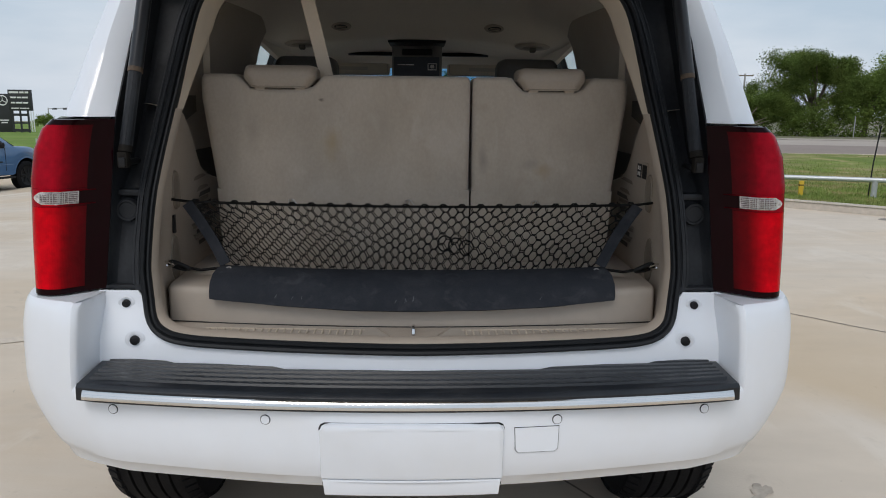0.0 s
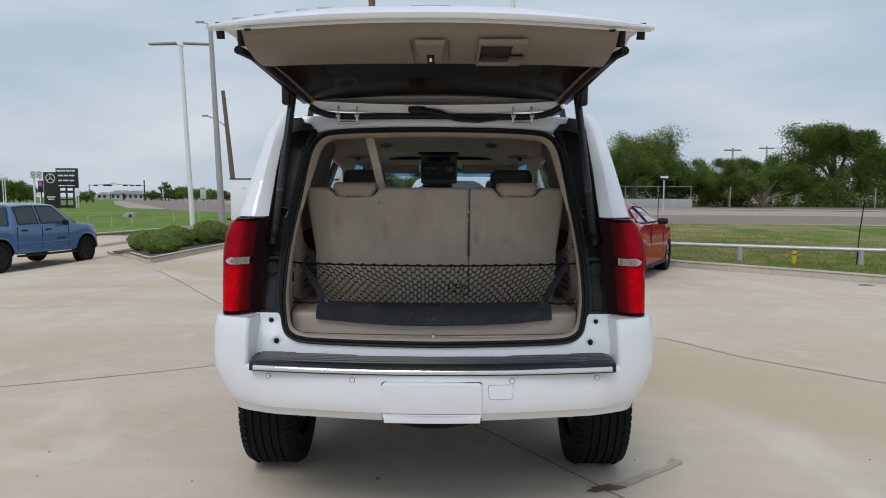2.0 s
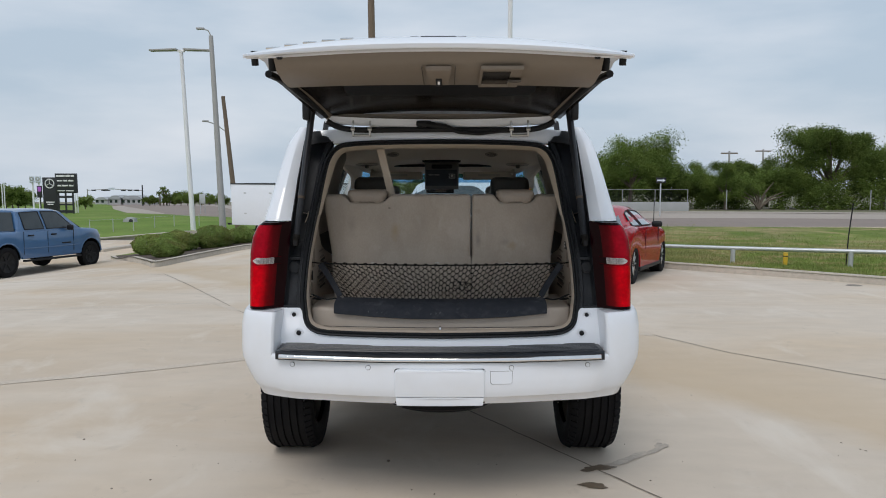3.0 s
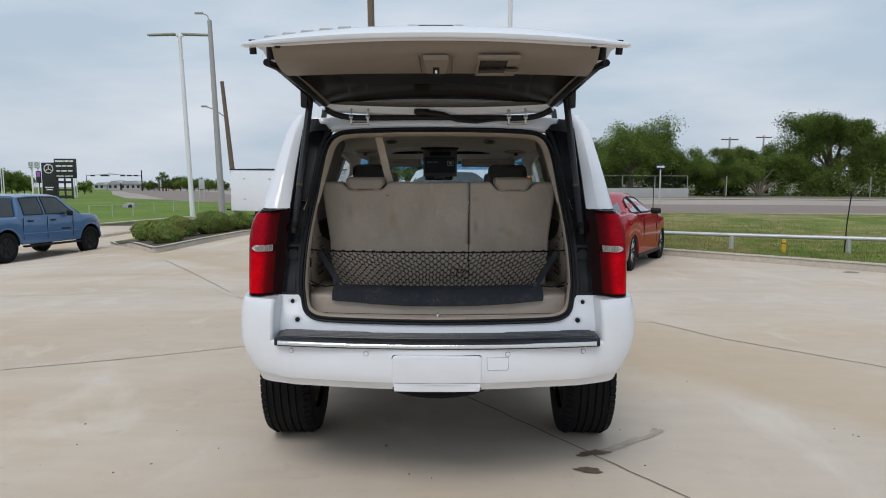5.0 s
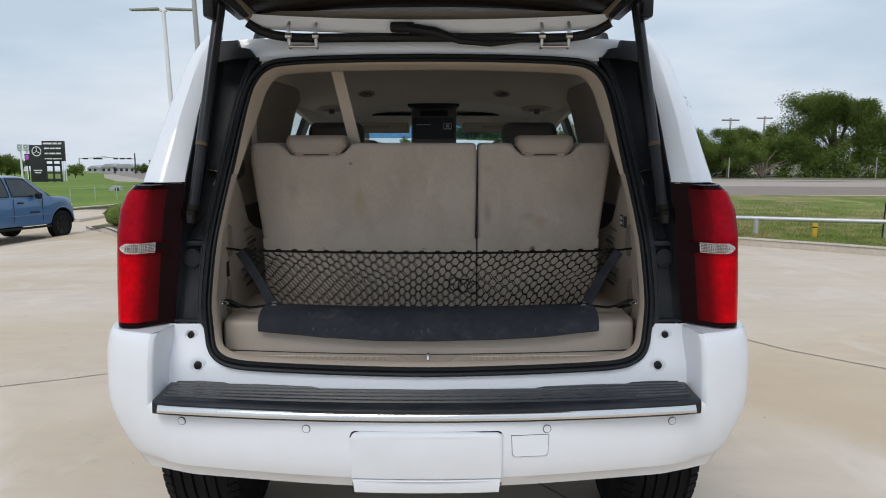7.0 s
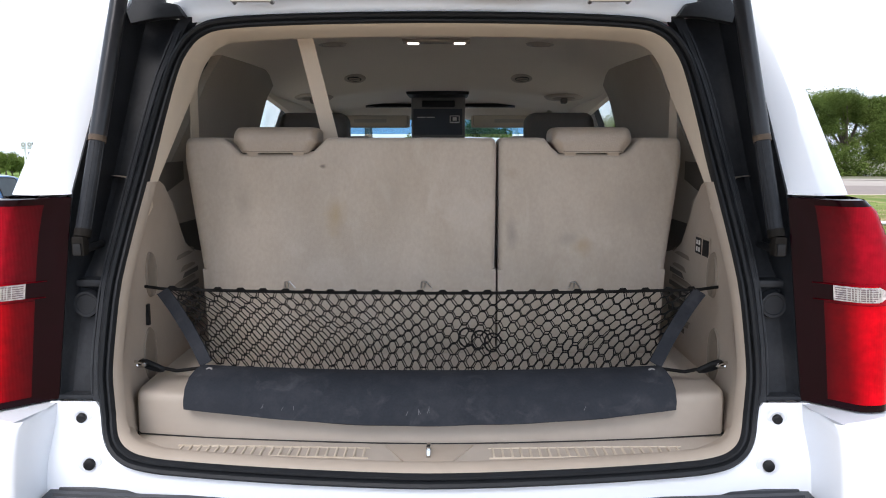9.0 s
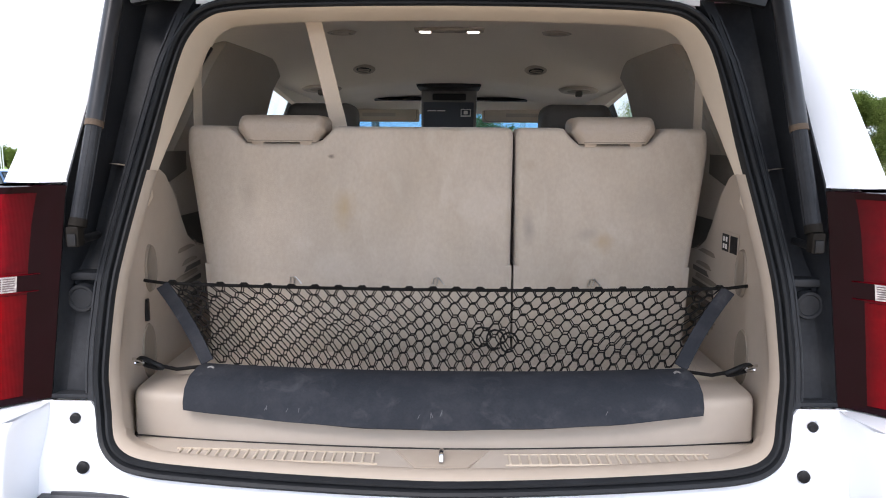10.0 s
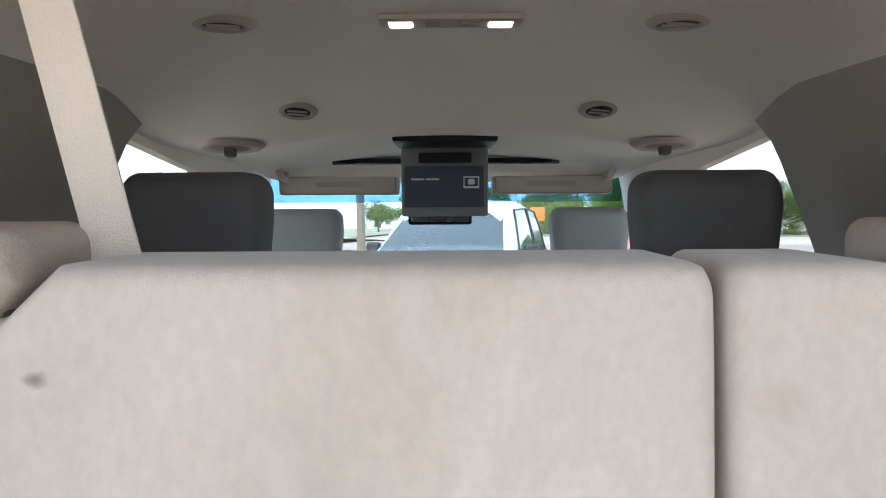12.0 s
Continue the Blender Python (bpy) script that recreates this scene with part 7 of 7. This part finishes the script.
p, top = pole("one_way_sign", 13.5, 43.0, 2.62, 0.045, 0.045, GALV, "black one-way arrow sign on a steel post")
sg = part("sign_plate", box(top.x - 0.31, top.x + 0.31, top.y - 0.08, top.y - 0.05, top.z - 0.30, top.z + 0.04, 0.01), BLACKSIGN, p)
part("arrow_bar", prism([(-0.26, -0.05), (0.10, -0.05), (0.10, -0.11), (0.27, 0.0), (0.10, 0.11), (0.10, 0.05), (-0.26, 0.05)], lambda u, v, d: (top.x + u, top.y - 0.085 - d, top.z - 0.135 + v), 0.006), SIGNGREY, sg)

# dealership pylons far to one side
py1 = thing("sign_pylon", (-53.03, 95, ground_z(-53.97, 95)), "tall black pylon sign with a pale round emblem", "sign")
part("pylon_body", box(-53.97, -52.09, 95, 95.6, ground_z(-53.97, 95) - 0.2, 1.22, 0.05), BLACKSIGN, py1)
ex, ez = -53.0, 0.39
part("ring_emblem", lathe([(0.52, 0.0), (0.55, 0.03), (0.62, 0.03), (0.65, 0.0)], 28, pose(ex, 94.98, ez, 90)), SIGNWHITE, py1)
for a in (90, 210, 330):
    part("emblem_spoke", tube([(ex, 94.96, ez), (ex + 0.55 * math.cos(radians(a)), 94.96, ez + 0.55 * math.sin(radians(a)))], 0.05, 6), SIGNWHITE, py1)
for k, w in enumerate((1.1, 0.8)):
    part("caption_bar", box(ex - w / 2, ex + w / 2, 94.96, 95, ez - 2.55 - 0.3 * k, ez - 2.4 - 0.3 * k), SIGNWHITE, py1)
bx0, bx1, bz0, bz1 = -51.1, -48.36, -0.83, 1.74
py2 = thing("sign_pylon", ((bx0 + bx1) / 2, 93, ground_z(bx0, 93)), "black board sign with rows of white bars on a steel frame", "sign")
part("sign_board", box(bx0, bx1, 92.8, 93.3, bz0, bz1, 0.05), BLACKSIGN, py2)
mx, mh = (bx0 + bx1) / 2, bz1 - bz0
for v, h, ws in ((0.87, 0.15, (0.42, 0.20, 0.17)), (0.63, 0.13, (0.25, 0.2, 0.25)), (0.38, 0.13, (0.18, 0.28, 0.22)), (0.12, 0.08, (0.35, 0.40))):
    x = mx - (sum(ws) + 0.04 * (len(ws) - 1)) * (bx1 - bx0) / 2
    for w in ws:
        part("letter_bar", box(x, x + w * (bx1 - bx0), 92.76, 92.8, bz0 + (v - h / 3.4) * mh, bz0 + (v + h / 3.4) * mh, 0.01), SIGNWHITE, py2)
        x += (w + 0.04) * (bx1 - bx0)
for k in range(3):
    x = -50.88 + (1.90) * k / 2
    part("frame_post", box(x - 0.08, x + 0.08, 93, 93.2, ground_z(bx0, 93) - 0.1, bz0 + 0.1), BLACKSIGN, py2)
for k, (v, h) in enumerate(((0.12, 0.35), (0.45, 0.2), (0.82, 0.3))):
    z = ground_z(bx0, 93)
    part("frame_panel", box(-50.88, -48.98, 93.02, 93.15, z + (bz0 - z) * v - h / 2, z + (bz0 - z) * v + h / 2), BLACKSIGN, py2)
for x0, x1, z0, z1 in [(-69.79, -69.01, 0.16, 1.29), (-68.84, -67.87, 0.17, 1.29)]:
    py3 = thing("roadside_sign", ((x0 + x1) / 2, 120, ground_z(x0, 120)), "distant pale sign on a tall post", "sign", "pale signs by the pylons")
    part("sign_face", box(x0, x1, 119.9, 120.1, z0, z1, 0.05), SIGNGREY, py3)
    part("round_mark", lathe([(0.16, 0.0), (0.32, 0.02), (0.36, 0.0)], 20, pose((x0 + x1) / 2, 119.88, (z0 + z1) / 2 + 0.15, 90)), GREYPOLE, py3)
    part("caption_bar", box(x0 + 0.15, x1 - 0.15, 119.87, 119.9, z0 + 0.08, z0 + 0.2), GREYPOLE, py3)
    part("sign_post", box((x0 + x1) / 2 - 0.12, (x0 + x1) / 2 + 0.12, 120.1, 120.3, ground_z(x0, 120) - 0.2, z0 + 0.3), WHITEPOLE, py3)
vs = thing("roadside_sign", (-63.82, 112, ground_z(-64.21, 112)), "dark sign panel with a violet print", "sign")
part("violet_panel", box(-64.21, -63.44, 112, 112.2, -2.03, -0.18, 0.05), BLACKSIGN, vs)
part("violet_print", box(-64.21 + 0.15, -63.44 - 0.1, 111.95, 112, -0.18 - 0.9, -0.18 - 0.15, 0.03), PURPLE, vs)
part("sign_post", box(-64.21 + 0.3, -64.21 + 0.45, 112.2, 112.3, ground_z(-64.21, 112) - 0.2, -0.18 - 0.2), BLACKSIGN, vs)
for x, z in [(-52.45, -1.01), (-52.17, -1.05), (-51.85, -1.09), (-62.45, 0.31), (-62.13, 0.47)]:
    fl = thing("flag_pole", (x, 100, ground_z(x, 100)), "white bare flag pole", "pole", "flag poles by the signs")
    part("shaft", tube([(x, 100, ground_z(x, 100) - 0.1), (x, 100, z)], 0.07, 8), WHITEPOLE, fl)
zz = ground_z(-31.34, 90)
sg = thing("roadside_sign", (-31.34, 90, zz), "grey back of a roadside sign on two posts", "sign")
part("sign_panel", box(-31.34, -30.6, 90, 90.04, -2.08, -0.86, 0.01), GALV, sg)
for x in (-31.34 + 0.08, -30.6 - 0.08):
    part("sign_post", tube([(x, 90.05, zz - 0.1), (x, 90.05, -0.86 - 0.05)], 0.04, 6), GALV, sg)
lx, ly = -23.71, 51.47
zz = ground_z(lx, ly)
sp = thing("drain_headwall", (lx, ly, zz), "small pale concrete drain outlet on the lawn", "drain")
part("headwall", prism([(-0.5, -0.2), (0.45, -0.2), (0.35, 0.36), (-0.2, 0.42), (-0.5, 0.2)], lambda u, v, d: (lx + u, ly + d, zz + v), 0.5, 0.04), PALEWALL, sp)
part("pipe_mouth", lathe([(0.0, 0.02), (0.15, 0.02), (0.18, 0.0)], 20, pose(lx + 0.12, ly, zz + 0.12, 90)), BLACKSIGN, sp)
lf = thing("wire_fence", (-17.5, 37.6, ground_z(-17.5, 37.6)), "low wire fence on thin steel posts", "fence")
FENCE = [(-18.5, 34.6), (-18.1, 36.4), (-17.5, 37.6), (-17.7, 41.1), (-17.4, 43.5), (-16.1, 44.4)]
for x, y in FENCE:
    part("post", tube([(x, y, ground_z(x, y)), (x, y, ground_z(x, y) + 0.78)], 0.022, 6), GALV, lf)
part("wire", tube([(x, y, ground_z(x, y) + 0.74) for x, y in FENCE], 0.006, 4), GALV, lf)

# low wall with a mesh fence across the road
wl_t = thing("roadside_wall", (15.5, 60, ground_z(15.5, 60)), "low pale concrete wall with a wire mesh fence on top", "wall")
z0 = ground_z(17, 60)
part("wall_block", box(9.5, 20.9, 60.0, 60.4, z0 - 0.4, z0 + 0.66, 0.02), PALEWALL, wl_t)
for k in range(5):
    x = 9.6 + k * 2.81
    part("fence_post", tube([(x, 60.2, z0 + 0.6), (x, 60.2, z0 + 1.75)], 0.03, 6), GREYPOLE, wl_t)
part("top_rail", tube([(9.6, 60.2, z0 + 1.73), (20.85, 60.2, z0 + 1.73)], 0.02, 6), GREYPOLE, wl_t)
bm = bmesh.new()
for k in range(62):
    x = 9.6 + k * 0.165
    tube([(x, 60.2, z0 + 0.64), (x + 1.07, 60.2, z0 + 1.71)], 0.005, 3, bm, cap=False)
    tube([(x + 1.07, 60.21, z0 + 0.64), (x, 60.21, z0 + 1.71)], 0.005, 3, bm, cap=False)
part("mesh_wire", bm, GREYP, wl_t)
for k in range(4):
    x, y = 24.5 + k * 11.0, 61 - k * 2.7
    fp = thing("fence_post", (x, y, ground_z(x, y)), "pale thin fence post at the tree line", "post", "fence posts at the tree line")
    part("shaft", tube([(x, y, ground_z(x, y)), (x, y, ground_z(x, y) + 1.7)], 0.045, 6), GREYPOLE, fp)

# far buildings along the road
for x0, x1, top_z in [(-202.31, -194.73, -9.79), (-194.44, -186.26, -8.8), (-187.29, -175.17, -8.94), (-173.39, -169.31, -11.03)]:
    y, z, w = 420, ground_z((x0 + x1) / 2, 420), x1 - x0
    x = (x0 + x1) / 2
    top_z -= 1.7
    h = (top_z - z) * 0.62
    bld = thing("roadside_building", (x, y, z), "distant low building with haze-pale wall and roof colours", "building")
    part("wall", box(x0, x1, y, y + 10, z - 1, z + h), PALEWALL, bld)
    part("roof", prism([(-w / 2 - 0.5, 0), (w / 2 + 0.5, 0), (w / 2 - 2.5, top_z - z - h), (-w / 2 + 2.5, top_z - z - h)], lambda u, v, d: (x + u, y - 0.5 + d, z + h + v), 11), HAZYROOF, bld)
    for k in range(max(1, int(w / 3))):
        wx = x0 + 0.6 + k * 3
        part("window", box(wx, wx + 1.5, y - 0.06, y, z + 1.0, z + 2.6), CARGLASS, bld)
mz, mx0, mx1 = -4.92, -147.92, -125.18
gan = thing("traffic_signal_mast", (mx1, 300, ground_z(mx1, 300)), "far traffic signal span across the road", "traffic signal")
part("mast", tube([(mx1, 300, ground_z(mx1, 300) - 0.5), (mx1, 300, mz + 2.2)], 0.26, 8), BLACKSIGN, gan)
part("mast", tube([(mx0, 300, ground_z(mx0, 300) - 0.5), (mx0, 300, mz + 0.4)], 0.2, 8), GREYPOLE, gan)
part("span_arm", tube([(mx0, 300, mz), (mx0 + 9, 300, mz + 0.5), (mx0 + 12, 300, mz + 0.45), (mx1, 300, mz - 0.1)], 0.16, 6), GREYPOLE, gan)
for k in (0.12, 0.3, 0.38, 0.66, 0.78, 0.9):
    x = mx0 + (mx1 - mx0) * k
    part("signal_head", box(x - 0.9, x + 0.9, 299.6, 300, mz - 0.3, mz + 0.3, 0.05), BLACKSIGN, gan)
part("street_name_sign", box(mx0 + 9.0, mx0 + 11.5, 299.5, 299.6, mz + 0.2, mz + 1.1), SIGNGREY, gan)


# ---- other vehicles ----
def arch_bottom(y, axles, r, low):
    z = low
    for a in axles:
        if abs(y - a) < r:
            z = max(z, low + math.sqrt(r * r - (y - a) ** 2) * 0.95)
    return z


def small_wheel(parent, x, y, r, w, dark):
    s = 1 if x > 0 else -1
    wh = part("wheel", lathe([(0.0, 0.02), (r * 0.16, 0.025), (r * 0.22, 0.0), (r * 0.55, 0.01), (r * 0.66, 0.03), (r * 0.68, 0.05)], 24, pose(x + s * (w / 2 - 0.05), y, r, 0, s * 90, 0)), BLACKP, parent)
    prof = [(r * 0.66, w * 0.46), (r * 0.8, w * 0.5), (r * 0.93, w * 0.48), (r, w * 0.40), (r, -w * 0.40), (r * 0.93, -w * 0.48), (r * 0.8, -w * 0.5), (r * 0.3, -w * 0.46)]
    part("tyre", lathe(prof, 28, pose(x, y, r, 0, s * 90, 0)), TYRE, wh)
    for k in range(6 if dark else 10):
        a = k * math.tau / (6 if dark else 10)
        part("spoke", box(-r * (0.07 if dark else 0.04), r * (0.07 if dark else 0.04), r * 0.12, r * 0.63, -0.012, 0.02, 0.008, 1, m=pose(x + s * (w / 2 - 0.045), y, r, 0, s * 90, 0) @ Matrix.Rotation(a, 4, "Z")), BLACKP if dark else STEEL, wh)


def vehicle(at, turn, label, paint, length, hw, tops, axles, wheel_r, low, roof_st, belt, windows, dark_wheels, category, name, glassmat, extra=None, size=(1, 1, 1), mirror_y=None, nose=0.12):
    """A parked car, built facing +y at the origin and set down at its place."""
    v = thing(name, (0, 0, 0), label, category)
    PLACE[v.name] = Matrix()
    ys = np.linspace(0, length, 70)
    rows = []
    for y in ys:
        t = line_at(tops, y)
        end = min(y, length - y)
        h = hw * (1 - 0.12 * max(0, 1 - y / 0.5) ** 2) * (1 - nose * max(0, 1 - (length - y) / 0.9) ** 2)
        b = arch_bottom(y, axles, wheel_r + 0.08, low)
        b = min(b, t - 0.12)
        half_s = [(h - 0.06, b), (h, b + 0.02), (h * 1.01, b + (t - b) * 0.45), (h * 0.995, b + (t - b) * 0.8), (h * 0.95, t - 0.015), (h * 0.86, t), (h * 0.4, t + 0.012), (0, t + 0.015)]
        rows.append([(x, y, z) for x, z in half_s] + [(-x, y, z) for x, z in reversed(half_s[:-1])])
    b = loft(rows)
    part("body", b, paint, v, "", 50)
    for yy in (0.004, length - 0.004):
        t, h = line_at(tops, yy), hw * (0.88 if yy < 1 else 0.98 - nose)
        part("end_panel", box(-h, h, yy - 0.03, yy + 0.03, low, t, 0.02), paint, v)
    # cabin: pillars and roof in paint, panes set just proud
    rows = []
    for y, z, w in roof_st:
        rows.append([(-hw * 0.93, y, belt), (-(hw * 0.93 + w) / 2 - 0.01, y, (belt + z) / 2), (-w, y, z - 0.04), (-w * 0.85, y, z), (0, y, z + 0.02), (w * 0.85, y, z), (w, y, z - 0.04), ((hw * 0.93 + w) / 2 + 0.01, y, (belt + z) / 2), (hw * 0.93, y, belt)])
    part("cabin", loft(rows), paint, v)

    def at_side(y, z, off=0.006):
        zr, w = line_at([(a, q) for a, q, _ in roof_st], y), line_at([(a, q) for a, _, q in roof_st], y)
        k = (z - belt) / max(0.05, zr - 0.04 - belt)
        return (hw * 0.93 * (1 - k) + w * k) + 0.012 * math.sin(math.pi * min(1, max(0, k))) + off
    for quad in windows:
        for s in (-1, 1):
            (ya, za), (yb, zb), (yc, zc), (yd, zd) = quad
            grid = []
            for p in np.linspace(0, 1, 7):
                row = []
                for q in np.linspace(0, 1, 9):
                    y, z = (ya + (yb - ya) * p) * (1 - q) + (yd + (yc - yd) * p) * q, (za + (zb - za) * p) * (1 - q) + (zd + (zc - zd) * p) * q
                    row.append((s * at_side(y, z, 0.012), y, z))
                grid.append(row)
            win = part("window", loft(grid), glassmat, v)
            rim = grid[0] + [r_[-1] for r_ in grid[1:]] + list(reversed(grid[-1][:-1])) + [r_[0] for r_ in reversed(grid[1:-1])]
            part("window_seal", tube([Vector(p) for p in rim + rim[:1]], 0.014, 5), BLACKP, win)
    for a, b_ in ((roof_st[0], roof_st[1]), (roof_st[-1], roof_st[-2])):
        da = -0.045 if a[0] < b_[0] else 0.045
        bm2 = loft([[(u * (hw * 0.82 * (1 - q) + b_[2] * 0.88 * q), a[0] + (b_[0] - a[0]) * q + da * (1 + 1.3 * (1 - u * u)), belt + 0.04 + (b_[1] - 0.09 - belt) * q) for u in np.linspace(-1, 1, 9)]
                    for q in np.linspace(0, 1, 5)])
        part("screen_glass", thicken(bm2, 0.008), glassmat, v)
    for a in axles:
        for s in (-1, 1):
            small_wheel(v, s * (hw - 0.13), a, wheel_r, 0.25, dark_wheels)
    part("underside", box(-hw + 0.1, hw - 0.1, 0.1, length - 0.1, low + 0.02, low + 0.3), BLACKP, v)
    for s in (-1, 1):
        my = mirror_y or windows[-1][-1][0] - 0.05
        mh = 0.17 if belt > 1 else 0.11
        part("mirror", box(s * (hw - 0.03), s * (hw + 0.16), my, my + 0.10, belt, belt + mh, 0.045, 3), BLACKP, v)
    if extra:
        extra(v)
    x, y = at
    v.matrix_world = Matrix.Translation((x, y, ground_z(x, y))) @ Matrix.Rotation(turn, 4, "Z")
    fx, fy = x - math.sin(turn) * length, y + math.cos(turn) * length
    pitch = math.atan((ground_z(fx, fy) - ground_z(x, y)) / length)
    v.matrix_world = v.matrix_world @ Matrix.Rotation(pitch, 4, "X") @ Matrix.Diagonal((size[0], size[1], size[2], 1))
    return v


def pickup_bits(v):
    for s in (-1, 1):
        for y in (2.05, 3.00):
            part("door_handle", box(s * 0.99, s * 1.035, y, y + 0.2, 1.15, 1.19, 0.01), BLACKP, v)
        for y in (1.86, 2.84, 3.98):
            part("door_gap", box(s * 1.0, s * 1.012, y, y + 0.012, 0.62, 1.28), BLACKP, v, flat=True)
        part("running_board", box(s * 0.92, s * 1.05, 1.9, 4.3, 0.40, 0.46, 0.02), BLACKP, v)
        part("headlamp", box(s * 0.66, s * 0.90, 5.25, 5.45, 0.92, 1.08, 0.03), CLEARLENS, v)
        part("fender_badge", box(s * 1.005, s * 1.018, 3.45, 3.85, 0.86, 0.90, 0.004), BLACKP, v)
        for ax in (1.25, 4.85):
            part("wheel_arch_trim", tube([(s * 0.985, ax + 0.52 * math.cos(q), 0.46 + 0.52 * math.sin(q)) for q in np.linspace(0.12, math.pi - 0.12, 16)], 0.024, 6), BLUE, v)
            part("wheel_well", loft([[(s * 0.55, ax + 0.50 * math.cos(q), 0.46 + 0.50 * math.sin(q)), (s * 0.97, ax + 0.50 * math.cos(q), 0.46 + 0.50 * math.sin(q))] for q in np.linspace(0.0, math.pi, 16)]), BLACKP, v)
        part("side_crease", tube([(s * 1.006, 1.85, 0.80), (s * 1.012, 3.0, 0.79), (s * 1.006, 4.25, 0.80)], 0.012, 6), BLUE, v)
    part("front_bumper", box(-0.86, 0.86, 5.36, 5.56, 0.45, 0.72, 0.04), STEEL, v, "bright metal front bumper")
    part("grille", box(-0.62, 0.62, 5.46, 5.53, 0.76, 1.08, 0.03), BLACKP, v)
    part("bed_floor", box(-0.80, 0.80, 0.1, 1.75, 0.9, 0.95), BLACKP, v)


vehicle((-13.04, 15.29), radians(-10.3), "blue crew-cab pickup truck with black wheels", BLUE, 5.5, 1.0, [(0, 1.30), (2.0, 1.30), (2.3, 1.28), (4.35, 1.31), (4.6, 1.315), (5.15, 1.28), (5.38, 1.22), (5.47, 1.13), (5.5, 0.98)],
        (1.25, 4.85), 0.435, 0.48, [(1.76, 1.32, 0.80), (1.86, 1.90, 0.74), (2.4, 1.94, 0.74), (3.35, 1.94, 0.74), (3.72, 1.88, 0.74), (4.55, 1.30, 0.86)], 1.27,
        [[(2.00, 1.35), (1.97, 1.84), (2.70, 1.87), (2.78, 1.35)], [(2.90, 1.35), (2.83, 1.87), (3.50, 1.85), (4.12, 1.35)]], True, "pickup truck", "pickup_truck", LIGHTCARGLASS, pickup_bits, (0.966, 0.966, 0.955), mirror_y=3.72, nose=0.13)


def coupe_bits(v):
    for s in (-1, 1):
        part("door_gap", box(s * 0.935, s * 0.946, 1.75, 1.762, 0.40, 0.90), BLACKP, v, flat=True)
        part("door_gap", box(s * 0.935, s * 0.946, 3.0, 3.012, 0.40, 0.92), BLACKP, v, flat=True)
        part("sill_strip", box(s * 0.88, s * 0.955, 1.3, 3.3, 0.20, 0.27, 0.02), BLACKP, v)
        part("headlamp", box(s * 0.40, s * 0.62, 4.20, 4.42, 0.60, 0.68, 0.02), CLEARLENS, v)


vehicle((1.96, 8.39), radians(-25.8), "glossy red low sports coupe with dark spoked wheels", RED, 4.6, 0.935, [(0, 0.95), (0.9, 1.0), (1.6, 0.95), (3.2, 0.95), (4.0, 0.86), (4.4, 0.70), (4.6, 0.52)],
        (0.95, 3.68), 0.345, 0.20, [(0.70, 0.98, 0.66), (1.45, 1.26, 0.56), (1.9, 1.32, 0.55), (2.4, 1.30, 0.56), (3.25, 0.95, 0.74)], 0.94,
        [[(1.15, 0.98), (1.45, 1.19), (1.70, 1.24), (1.72, 0.98)], [(1.82, 0.98), (1.82, 1.25), (2.35, 1.23), (2.95, 0.98)]], False, "sports car", "sports_coupe", CARGLASS, coupe_bits, mirror_y=2.42, nose=0.42)
# a pale vehicle parked ahead, seen through the windshield, with an orange road sign beyond it
vehicle((0.90, 11.7), radians(165), "pale silver-blue sport utility vehicle parked nose-on", SILVER, 4.9, 0.95, [(0, 0.95), (1.0, 1.05), (3.4, 1.04), (4.4, 0.98), (4.75, 0.85), (4.9, 0.6)], (0.95, 3.9), 0.36, 0.25,
        [(0.5, 1.05, 0.8), (0.9, 1.66, 0.70), (2.3, 1.70, 0.70), (2.9, 1.62, 0.70), (3.7, 1.06, 0.82)], 1.03, [[(0.85, 1.08), (1.0, 1.60), (1.8, 1.62), (1.85, 1.08)], [(1.95, 1.08), (1.9, 1.62), (2.75, 1.58), (3.2, 1.08)]], False, "car", "parked_car", LIGHTCARGLASS, size=(0.94, 1, 1.05))
x, y = 2.2, 17.0
z = ground_z(x, y) + 0.1
og = thing("orange_road_sign", (x, y, z), "small square orange road sign on a post", "sign")
part("sign_plate", box(x - 0.16, x + 0.16, y - 0.01, y + 0.01, z + 1.45, z + 1.76, 0.005), ORANGE, og)
part("sign_post", tube([(x, y + 0.03, z), (x, y + 0.03, z + 1.6)], 0.03, 8), GALV, og)

# white flat-sided trailer behind the shrubs
tz = ground_z(-9, 31)
tr = thing("box_trailer", (-9.5, 31, tz), "white flat-sided box trailer with a dark top edge", "trailer")
trm = Matrix.Translation((-10.05, 31, tz)) @ Matrix.Rotation(radians(-22), 4, "Z")
part("trailer_body", box(0, 5.2, 0, 2.2, 0.5, 2.40, 0.03, m=trm), WHITE, tr)
part("top_edge", box(-0.02, 5.22, -0.02, 2.22, 2.39, 2.44, 0.01, m=trm), BLACKP, tr)
for u in (0.8, 2.2, 3.5):
    for w in (1.05, 2.0):
        part("rivet_plate", box(u - 0.07, u + 0.07, -0.02, 0.0, w - 0.03, w + 0.03, 0.01, 1, m=trm), GALV, tr)
for u in (1.6, 2.5):
    wh = part("wheel", lathe([(0.0, 0.1), (0.2, 0.1), (0.2, 0.08), (0.32, 0.07), (0.34, 0.0), (0.32, -0.07)], 20, trm @ pose(u, 0.12, 0.34, 90)), TYRE, tr)
    part("hub", lathe([(0.0, 0.12), (0.1, 0.115), (0.16, 0.10)], 16, trm @ pose(u, 0.12, 0.34, 90)), STEEL, wh)
part("drawbar", box(-1.0, 0.1, 0.95, 1.05, 0.42, 0.50, m=trm), BLACKP, tr)
